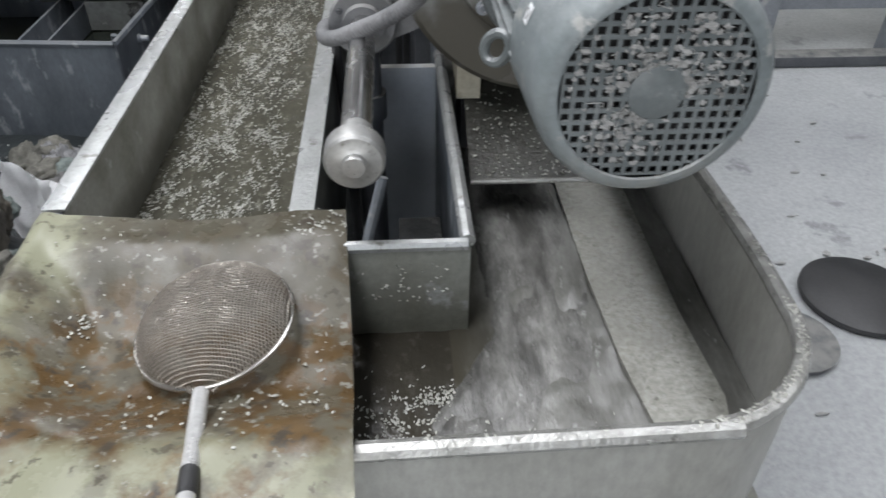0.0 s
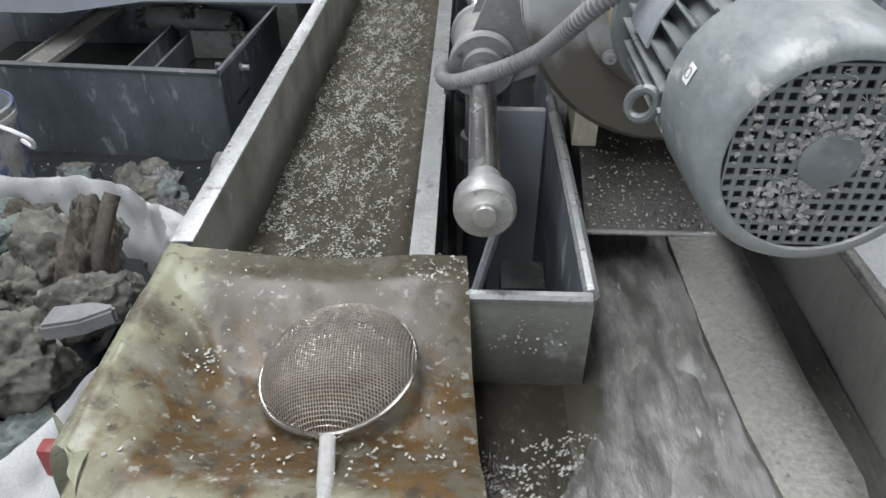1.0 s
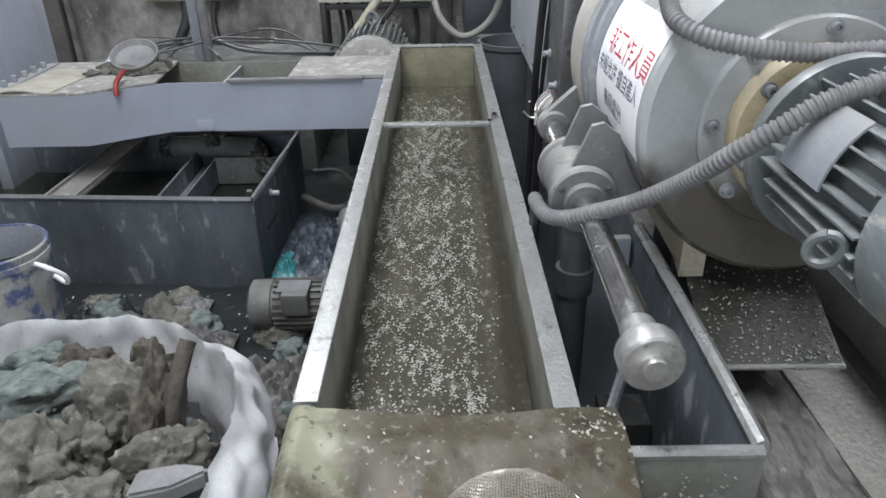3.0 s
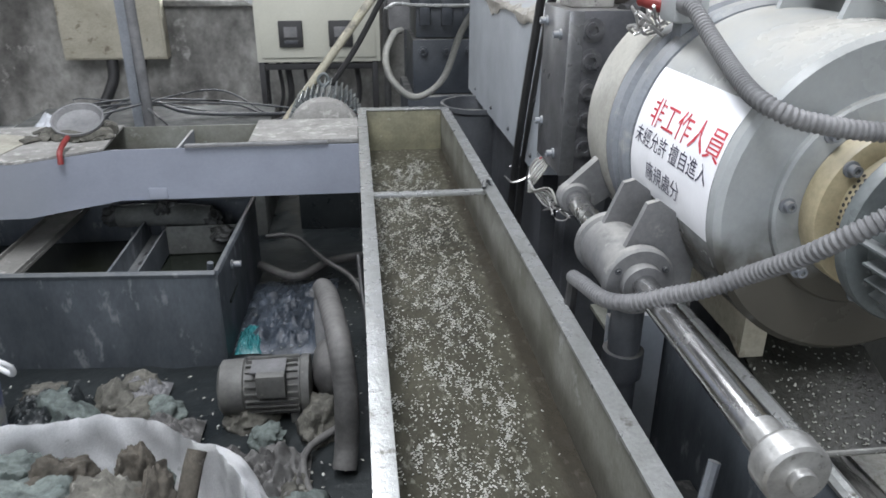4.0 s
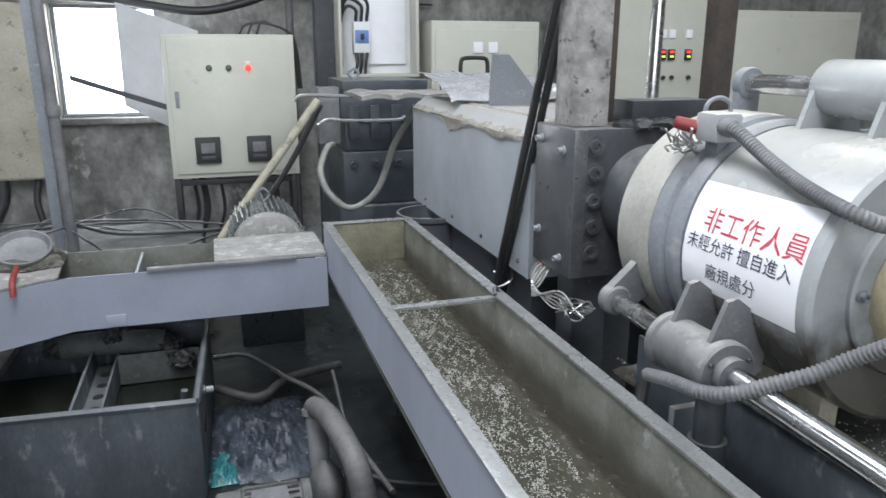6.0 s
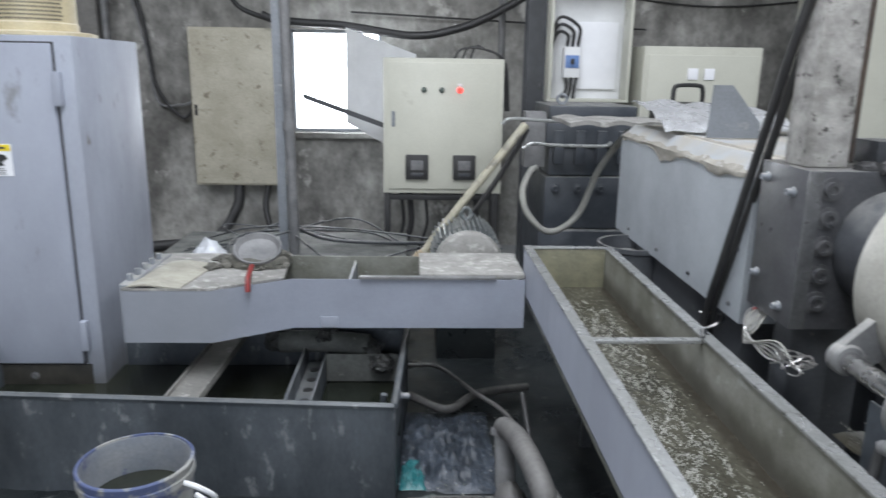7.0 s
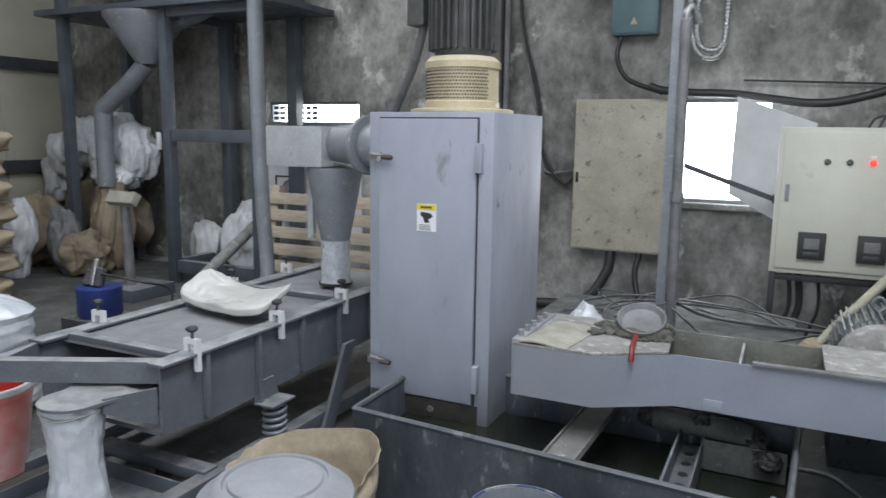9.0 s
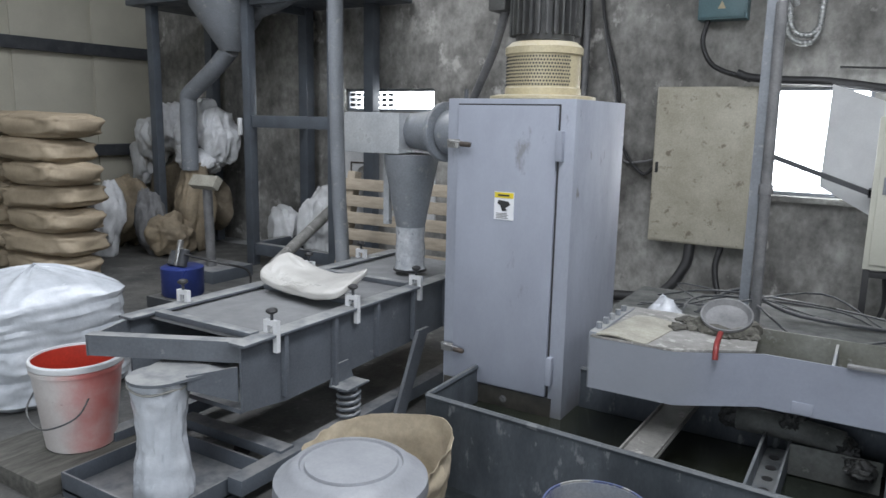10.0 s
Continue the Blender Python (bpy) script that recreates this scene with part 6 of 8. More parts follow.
def services():
    t = thing("steel_standpipe", -1.77, 4.33, 0.0, "tall grey steel pipe strapped to a flat bar", "pipe")
    bm = B()
    cyl(bm, (-1.735, 4.33, 0), (-1.757, 4.33, 2.16), 0.028, 18, 0.004)
    lathe(bm, [(0.028, 0), (0.036, 0), (0.036, 0.05), (0.028, 0.05)], (-1.748, 4.33, 1.2), (0, 0, 1), 18)
    part("pipe", bm, M_CONDUIT, t)
    bm = B()
    box(bm, -1.83, 4.35, 0, -1.78, 4.36, 3.6, 0.002)
    part("flat_bar", bm, M_GREYSTEEL, t)
    bm = B()
    tube(bm, [(-1.757, 4.33, 2.15), (-1.755, 4.33, 2.2), (-1.73, 4.36, 2.22), (-1.7, 4.4, 2.15)], 0.02, 10, 6)
    part("bend", bm, M_TROUGH, t)
    for k in range(2):
        bm = B()
        tube(bm, [(-2.03 + 0.06 * k, 6.5, 3.6), (-2.03 + 0.06 * k, 6.5, 2.6), (-1.99 + 0.03 * k, 6.48, 2.3 + 0.05 * k), (-1.9, 6.46, 2.18 + 0.06 * k), (-1.78, 6.5, 2.21 + 0.05 * k), (-1.75, 6.52, 2.5), (-1.75, 6.52, 3.6)], 0.022, 10, 6, 0.003, 0.03)
        solo("metal_conduit", bm, M_TROUGH, "shiny flexible metal conduit looped on the wall", "conduit", "wall conduits")
    t = thing("junction_box", -2.46, 6.55, 2.37, "teal-grey wall junction box with a yellow warning mark", "junction box")
    bm = B()
    box(bm, -2.655, 6.5, 2.38, -2.28, 6.648, 2.85, 0.008)
    part("case", bm, M_TEALBOX, t)
    bm = B()
    box(bm, -2.64, 6.488, 2.395, -2.295, 6.499, 2.84, 0.004)
    part("lid", bm, M_TEALBOX, t)
    bm = B()
    prism(bm, [(-2.5, 6.4875, 2.46), (-2.44, 6.4875, 2.46), (-2.47, 6.4875, 2.52)], (0, -0.002, 0))
    part("warning_mark", bm, M_YELLOW, t)
    bm = B()
    tube(bm, [(-2.58, 6.55, 2.38), (-2.6, 6.52, 2.2), (-2.5, 6.5, 2.02), (-2.25, 6.45, 1.92), (-2.2, 6.4, 1.9)], 0.02, 10, 6)
    solo("black_cable", bm, M_BLACK, "black cable hanging from the junction box", "cable", "wall cables")
    bm = B()
    tube(bm, [(-2.3, 6.42, 1.955), (-2.2, 6.42, 1.92), (-1.95, 6.4, 1.895), (-1.637, 6.4, 1.88), (-1.09, 6.4, 1.81), (-0.75, 6.4, 1.86), (-0.447, 6.4, 1.975), (0.11, 6.38, 2.27), (0.5, 6.38, 2.31), (0.88, 6.38, 2.27), (1.6, 6.38, 2.2), (2.6, 6.4, 2.35), (4.9, 6.4, 2.3)], 0.033, 12, 8)
    solo("power_cable", bm, M_BLACK, "thick black power cable slung along the wall", "cable", "wall cables")
    for pts in ([(-1.6, 6.6, 2.0), (-0.9, 6.6, 1.97), (-0.2, 6.6, 1.94), (0.9, 6.6, 1.9)], [(0.4, 6.645, 2.2), (1.5, 6.64, 2.1), (3, 6.64, 2.2), (4.99, 6.64, 2.1)], [(-3.75, 6.62, 4.4), (-3.7, 6.62, 3), (-3.74, 6.62, 1.4)]):
        bm = B()
        tube(bm, pts, 0.008, 6, 6)
        solo("thin_wire", bm, M_BLACK, "thin wire stretched along the wall", "cable", "wall cables")
    bm = B()
    sheet(bm, lambda u, v: Vector((-1.615, 6.32, 1.86)).lerp(Vector((-1.05, 6.3, 1.66)), u).lerp(Vector((-1.64, 6.5, 1.1)).lerp(Vector((-1.15, 6.3, 0.85)), u), v) + Vector((0, 0.03 * math.sin(u * 3) * math.sin(v * 3), 0)), 10, 10, 0.006)
    solo("white_board", bm, M_WHITE, "white sheet board leaning over the window opening", "board")
    bm = B()
    prism(bm, [(-1.96, 6.2, 1.345), (-1.29, 6.2, 1.11), (-1.29, 6.2, 1.07), (-1.96, 6.2, 1.305)], (0, 0.04, 0))
    box(bm, -1.31, 6.2, 1.06, -1.28, 6.64, 1.12)
    solo("window_stay", bm, M_DARK, "dark steel bar propping the board", "bar")
    for x, r in ((-3.62, 0.03), (-0.33, 0.03)):
        bm = B()
        cyl(bm, (x, 6.6, 0), (x, 6.6, 4.4), r, 12)
        solo("wall_conduit", bm, M_CONDUIT, "grey vertical wall conduit", "conduit", "wall conduits")
    t = thing("steel_column", -0.12, 5.9, 0, "dark steel H column against the wall", "column", kind="structure")
    for a in ((-0.22, 5.84, 0.02, 5.86), (-0.22, 6.0, 0.02, 6.02), (-0.11, 5.861, -0.09, 5.999)):
        bm = B()
        box(bm, a[0], a[1], 0, a[2], a[3], 4.34)
        part("flange", bm, M_DARK, t)
    bm = B()
    box(bm, -3.87, 6.55, 0, -3.67, 6.648, 4.34, 0.01)
    solo("wall_pilaster", bm, M_DARKCON, "dark stained concrete pilaster", "wall", kind="structure")


M_TEALBOX = mat("teal_grey_enamel", (0.11, 0.19, 0.21), (0.09, 0.155, 0.17), 4, 0.45, bump=0.04)
M_DARKCON = mat("dark_stained_concrete", (0.17, 0.165, 0.155), (0.11, 0.105, 0.1), 3, 0.9, bump=0.3, bscale=30)
services()


def breaker_box():
    t = thing("breaker_box", 0.2, 5.7, 1.33, "open cream breaker box with a blue-white circuit breaker", "breaker box")
    x0, x1, z0, z1 = -0.09, 0.5, 1.33, 2.16
    bm = B()
    box(bm, x0, 5.79, z0, x1, 5.8, z1)
    part("back", bm, M_WHITE, t)
    for a in ((x0, z0, x1, z0 + 0.02), (x0, z1 - 0.02, x1, z1), (x0, z0 + 0.021, x0 + 0.02, z1 - 0.021), (x1 - 0.02, z0 + 0.021, x1, z1 - 0.021)):
        bm = B()
        box(bm, a[0], 5.6, a[1], a[2], 5.789, a[3], 0.002)
        part("side", bm, M_CREAM, t)
    bm = B()
    box(bm, 0.1, 5.765, 1.42, 0.44, 5.788, 1.9, 0.003)
    part("inner_plate", bm, M_PAPER, t, "white inner mounting plate")
    bm = B()
    box(bm, 0.03, 5.68, 1.5, 0.15, 5.764, 1.72, 0.006)
    br = part("circuit_breaker", bm, M_WHITE, t)
    bm = B()
    box(bm, 0.04, 5.674, 1.57, 0.14, 5.679, 1.66, 0.002)
    part("breaker_face", bm, M_BLUEFACE, br, "blue breaker face")
    bm = B()
    box(bm, 0.078, 5.655, 1.595, 0.102, 5.673, 1.635, 0.003)
    part("toggle", bm, M_BLACK, br)
    for k in range(3):
        bm = B()
        cyl(bm, (0.05 + 0.04 * k, 5.69, 1.7205), (0.05 + 0.04 * k, 5.69, 1.735), 0.012, 8)
        part("terminal", bm, M_DARK, br)
        bm = B()
        tube(bm, [(0.05 + 0.04 * k, 5.69, 1.735), (0.045 + 0.04 * k, 5.67, 1.8 + 0.03 * k), (-0.02, 5.68, 1.82 + 0.05 * k), (-0.06, 5.72, 1.7), (-0.055, 5.74, 1.4)], 0.012, 8, 6)
        part("lead", bm, M_BLACK, t)
        bm = B()
        tube(bm, [(0.05 + 0.04 * k, 5.69, 1.5), (0.055 + 0.03 * k, 5.68, 1.43), (0.03 + 0.04 * k, 5.69, 1.351)], 0.012, 8, 5)
        part("lead", bm, M_BLACK, t)


M_BLUEFACE = mat("blue_breaker_face", (0.15, 0.25, 0.5), (0.12, 0.2, 0.42), 6, 0.4, bump=0)
breaker_box()


def gearbox():
    t = thing("extruder_gearbox", 0.0, 4.8, 0.0, "dark blue-grey cast gearbox block with oil pipes", "gearbox")
    M = M_GEAR
    for a in ((-0.26, 4.6, 0.6, 0.3, 5.2, 0.92), (-0.24, 4.63, 0.925, 0.28, 5.18, 1.1), (-0.27, 4.6, 1.105, 0.3, 5.2, 1.25), (-0.25, 4.62, 1.255, 0.28, 5.2, 1.345), (-0.3, 4.55, 0.0, 0.35, 5.25, 0.595)):
        bm = B()
        box(bm, *a, 0.012)
        part("housing", bm, M, t)
    for k in range(4):
        bm = B()
        box(bm, -0.22 + 0.13 * k, 4.585, 1.0, -0.16 + 0.13 * k, 4.63, 1.2, 0.006)
        part("rib", bm, M, t)
        bolt(t, (-0.2 + 0.14 * k, 4.6, 0.85), (0, -1, 0), 0.02, 0.03, M)
    bm = B()
    tube(bm, [(-0.16, 4.72, 1.345), (-0.19, 4.72, 1.38), (-0.16, 4.72, 1.41), (-0.13, 4.72, 1.38), (-0.16, 4.72, 1.345)], 0.01, 8, 5)
    part("lifting_eye", bm, M_GREYSTEEL, t)
    bm = B()
    box(bm, -0.4, 4.58, 0.98, -0.275, 4.7, 1.31, 0.008)
    part("oil_block", bm, M_CONDUIT, t, "pale dusty oil block")
    for z, x in ((1.27, -0.55), (1.13, -0.42)):
        bm = B()
        tube(bm, [(x, 4.5, z - 0.03), (x + 0.06, 4.5, z), (-0.25, 4.52, z - 0.01), (0.05, 4.53, z - 0.015), (0.12, 4.58, z)], 0.011, 8, 6)
        part("oil_pipe", bm, M_TROUGH, t, "thin steel oil pipe")
    bm = B()
    tube(bm, [(0.13, 4.25, 1.23), (0.06, 4.3, 1.12), (-0.02, 4.32, 0.98), (-0.1, 4.33, 0.76), (-0.2, 4.33, 0.66), (-0.3, 4.33, 0.645), (-0.4, 4.34, 0.74), (-0.43, 4.38, 0.86), (-0.38, 4.45, 0.97), (-0.33, 4.55, 0.98)], 0.019, 10, 7)
    solo("grey_hose", bm, M_PALEHOSE, "pale rubber hose looped below the gearbox", "hose")
    bm = B()
    tube(bm, [(-1.0, 4.25, 0.53), (-0.9, 4.28, 0.66), (-0.6, 4.32, 1.04), (-0.43, 4.36, 1.25)], 0.024, 10, 6)
    solo("yellow_duct", bm, M_YELLOWDUCT, "dirty yellowish tube slanting up to the gearbox", "tube")
    bm = B()
    tube(bm, [(-0.86, 4.34, 0.55), (-0.6, 4.38, 0.9), (-0.41, 4.42, 1.22)], 0.016, 8, 6)
    solo("black_tube", bm, M_BLACK, "black hose beside the slanting yellow tube", "hose")
    t = thing("feed_motor", -0.77, 4.15, 0.3, "finned grey electric motor under the gearbox tube", "motor")
    bm = B()
    cyl(bm, (-0.77, 3.92, 0.55), (-0.77, 4.4, 0.55), 0.165, 36, 0.01)
    part("stator", bm, M_MOTOR, t)
    for k in range(-9, 10):
        m = Matrix.Translation((-0.77, 0, 0.55)) @ Matrix.Rotation(radians(9.5 * k), 4, "Y")
        bm = B()
        box(bm, -0.004, 3.96, 0.16, 0.004, 4.38, 0.196, 0, m)
        part("fin", bm, M_MOTOR, t)
    bm = B()
    lathe(bm, [(0, 3.84), (0.12, 3.84), (0.17, 3.87), (0.185, 3.915), (0, 3.919)], (-0.77, 0, 0.55), (0, 1, 0), 36)
    part("end_bell", bm, M_DUSTPLATE, t, "cement-dusted end bell")
    bm = B()
    tube(bm, [(-0.77, 4.15, 0.74), (-0.8, 4.15, 0.775), (-0.77, 4.15, 0.81), (-0.74, 4.15, 0.775), (-0.77, 4.15, 0.74)], 0.009, 8, 5)
    part("lifting_eye", bm, M_MOTOR, t)
    bm = B()
    box(bm, -0.93, 3.95, 0.0, -0.61, 4.38, 0.36, 0.005)
    part("pedestal", bm, M_SLUDGE_FLOOR, t)


M_GEAR = mat("dark_blue_gear_paint", (0.038, 0.045, 0.056), (0.063, 0.070, 0.081), 6, 0.5, bump=0.15, dust=(0.22, 0.22, 0.21))
M_PALEHOSE = mat("pale_rubber", (0.33, 0.33, 0.3), (0.27, 0.27, 0.25), 8, 0.6, bump=0.05)
M_YELLOWDUCT = mat("dirty_yellow_tube", (0.4, 0.375, 0.28), (0.3, 0.29, 0.24), 7, 0.6, bump=0.1, spots=(0.2, 0.19, 0.16), sscale=14)
gearbox()


def right_cabinets():
    def panel_cab(x0, x1, z1, y, label):
        t = thing("electrical_cabinet", (x0 + x1) / 2, y + 0.2, 0.0, label, "cabinet", "extruder control cabinets")
        bm = B()
        box(bm, x0, y, 0.02, x1, y + 0.5, z1, 0.008)
        part("case", bm, M_CREAM, t)
        bm = B()
        box(bm, x0 + 0.03, y - 0.012, 0.1, x1 - 0.03, y - 0.001, z1 - 0.06, 0.004)
        return t, part("door", bm, M_CREAM, t)
    t, d = panel_cab(0.58, 1.44, 1.73, 5.55, "cream electrical cabinet with two small white meters")
    for x in (0.9, 1.02):
        bm = B()
        box(bm, x, 5.528, 1.5, x + 0.075, 5.537, 1.58, 0.003)
        part("meter", bm, M_PAPER, d, "small white meter")
    t, d = panel_cab(1.98, 3.1, 2.3, 5.7, "tall cream control cabinet with rows of lit digital displays")
    for x in (2.085, 2.52, 2.602, 2.685, 2.85):
        bm = B()
        box(bm, x, 5.675, 1.62, x + 0.06, 5.687, 1.69, 0.003)
        part("meter", bm, M_PAPER, d, "small white meter")
        bm = B()
        box(bm, x, 5.672, 1.44, x + 0.066, 5.687, 1.53, 0.004)
        q = part("temperature_display", bm, M_BLACK, d, "black temperature controller with lit digits")
        bm = B()
        box(bm, x + 0.014, 5.669, 1.5, x + 0.052, 5.6715, 1.517)
        part("digits", bm, M_LED_RED, q)
        bm = B()
        box(bm, x + 0.02, 5.669, 1.465, x + 0.052, 5.6715, 1.478)
        part("digits", bm, M_LED_GREEN, q)
        bm = B()
        cyl(bm, (x + 0.05, 5.687, 1.3), (x + 0.05, 5.66, 1.3), 0.018, 12, 0.004)
        part("knob", bm, M_BLACK, d)
    panel_cab(3.2, 4.6, 1.85, 5.6, "wide cream electrical cabinet")


M_LED_GREEN = glow("yellow_green_led", (0.5, 0.9, 0.05), 1.4)
right_cabinets()


def cover_details():
    t = thing("torn_insulation_edge", -0.04, 3.0, 1.25, "torn dusty insulation strip along the cover's upper edge", "insulation")
    for k, (y0, y1) in enumerate(((2.33, 2.71), (2.712, 3.3), (3.302, 3.7))):
        bm = B()

        def lap(u, v):
            y = y0 + (y1 - y0) * u
            low = 0.012 + 0.05 * max(0.0, 0.25 + noise.noise(Vector((y * 3.1, 0.3, 7))) + 0.4 * noise.noise(Vector((y * 11, 0.3, 3))))
            x = -0.064 + 0.1 * max(0.0, v - 0.35) / 0.65
            z = 1.252 - low * max(0.0, 0.35 - v) / 0.35 + 0.054 * max(0.0, v - 0.35) / 0.65
            return Vector((x - 0.004 * noise.noise(Vector((y * 9, v * 4, 1))), y, z + 0.005 * noise.noise(Vector((y * 13, v * 5, 2)))))
        sheet(bm, lap, 60, 12, 0.003)
        part("insulation_strip", bm, M_INSUL, t)
    t = thing("cover_rivets", -0.0605, 3.0, 0.85, "row of small screws on the barrel cover", "screws")
    for y, z in ((2.4, 0.84), (2.75, 0.84), (3.1, 0.84), (3.5, 0.84), (2.38, 1.2), (2.38, 1.02)):
        bolt(t, (-0.06, y, z), (-1, 0, 0), 0.006, 0.006, M_DARK, "screw")


M_INSUL = mat("brown_dusty_insulation", (0.3, 0.285, 0.25), (0.2, 0.188, 0.165), 9, 0.85, bump=0.6, bscale=50, grain=0.25, spots=(0.36, 0.355, 0.34), sscale=14, samount=0.6)
cover_details()


def extruder_top():
    bm = B()
    sheet(bm, lambda u, v: Vector((-0.05 + 0.58 * u, 3.15 + 0.5 * v, 1.312 + 0.04 * abs(noise.noise(Vector((u * 4, v * 4, 2)))) + 0.1 * math.sin(v * 1.6) * (1 - 0.3 * u))), 20, 16, 0.002)
    solo("foil_sheet", bm, M_FOIL, "crumpled shiny foil insulation on the extruder cover", "foil")
    bm = B()
    prism(bm, [(0.06, 3.0, 1.304), (0.26, 3.0, 1.304), (0.26, 3.0, 1.36), (0.14, 3.0, 1.5), (0.07, 3.0, 1.5)], (0, 0.012, 0))
    solo("bent_plate", bm, M_GREYSTEEL, "bent grey steel plate standing on the extruder", "plate")
    bm = B()
    tube(bm, [(0.585, 4.9, 1.36), (0.588, 4.9, 1.44), (0.615, 4.9, 1.468), (0.745, 4.9, 1.468), (0.772, 4.9, 1.44), (0.775, 4.9, 1.36)], 0.014, 8, 5)
    box(bm, 0.5, 4.8, 0.0, 0.86, 5.1, 1.36, 0.01)
    solo("pull_handle", bm, M_BLACK, "black instrument case with an arched pull handle", "instrument")
    bm = B()
    sheet(bm, lambda u, v: Vector((-0.3 + 0.5 * u, 3.78 + 0.5 * v, 1.30 + 0.02 * abs(noise.noise(Vector((u * 3, v * 3, 9)))))), 24, 16, 0.02)
    solo("insulation_wrap", bm, M_DUSTPLATE, "torn grey insulation wrap on the gearbox end", "insulation")
    t = thing("power_lead_pair", -0.08, 2.4, 0.7, "pair of black power leads strapped up to the ceiling", "cable")
    for k in (0, 1):
        bm = B()
        tube(bm, [(-0.085 + 0.028 * k, 2.6, 0.3), (-0.085 + 0.028 * k, 2.52, 0.72), (-0.09 + 0.028 * k, 2.4, 1.0), (-0.085 + 0.03 * k, 2.3, 1.26), (-0.08 + 0.03 * k, 2.18, 1.57), (-0.06 + 0.03 * k, 2.0, 2.1), (-0.05 + 0.03 * k, 1.9, 3.0), (-0.05 + 0.03 * k, 1.9, 4.4)], 0.0125, 8, 6)
        part("lead", bm, M_BLACK, t)
    bm = B()
    tube(bm, [(-0.12, 2.51, 0.74), (-0.09, 2.5, 0.72), (-0.04, 2.5, 0.74), (-0.04, 2.5, 0.77), (-0.1, 2.52, 0.77)], 0.004, 6, 5)
    part("tie", bm, M_SHEEN, t)
    t = thing("heater_wires", -0.06, 2.15, 0.85, "bundle of white heat-proof heater wires under the die block", "wires")
    for k in range(6):
        bm = B()
        tube(bm, [(-0.06, 2.2 - 0.01 * k, 0.899), (-0.1, 2.19 - 0.012 * k, 0.885 - 0.006 * k), (-0.125, 2.14, 0.85 - 0.008 * k), (-0.1, 2.07 - 0.01 * k, 0.80 + 0.012 * k), (-0.07 - 0.012 * (k % 3), 2.02 - 0.015 * k, 0.80 + 0.008 * k)], 0.0034, 6, 5)
        part("wire", bm, M_PALEHOSE if k % 2 else M_SHEEN, t)
    bm = B()
    cyl(bm, (-0.06, 2.19, 0.899), (-0.085, 2.19, 0.89), 0.006, 8)
    part("ferrule", bm, M_DARKRED, t, "red ferrule")
    rnd = random.Random(9)
    for k in range(9):
        bm = B()
        tube(bm, [Vector((-0.07, 1.99, 0.83)) + Vector((rnd.uniform(-0.05, 0.05), rnd.uniform(-0.05, 0.05), rnd.uniform(-0.03, 0.02))) for _ in range(5)], 0.002, 5, 4)
        part("wire_end", bm, M_SHEEN, t)
    for name, x, y, r, material, label in (("rusty_post", 0.455, 2.15, 0.032, M_RUST, "rusty square guide post on the die block"), ("rusty_post", 0.1, 2.2, 0.03, M_RUST, "slim rusty rod on the die block")):
        bm = B()
        box(bm, x - r, y - r, 1.3125, x + r, y + r, 2.7, 0.004)
        solo(name, bm, material, label, "post")
    bm = B()
    cyl(bm, (0.305, 2.25, 1.301), (0.305, 2.25, 2.7), 0.02, 14)
    solo("guide_rod", bm, M_CHROME, "bright chromed guide rod above the die", "rod")
    bm = B()
    box(bm, 0.16, 2.12, 1.3125, 0.42, 2.23, 1.375, 0.004)
    solo("die_clamp", bm, M_DARK, "dark steel clamp bar on the die block", "clamp")
    bm = B()
    for k in range(14):
        blob(bm, (0.08 + 0.02 * k, 2.03 + 0.03 * math.sin(k * 2), 1.314), (0.03, 0.03, 0.018), 2, 0.6, 2, k)
    solo("burnt_residue", bm, M_BLACK, "black burnt plastic residue on the die block", "residue", kind="stuff")


M_FOIL = mat("crumpled_foil", (0.75, 0.76, 0.78), (0.55, 0.56, 0.58), 12, 0.3, metal=0.6, bump=0.5, bscale=30)
extruder_top()


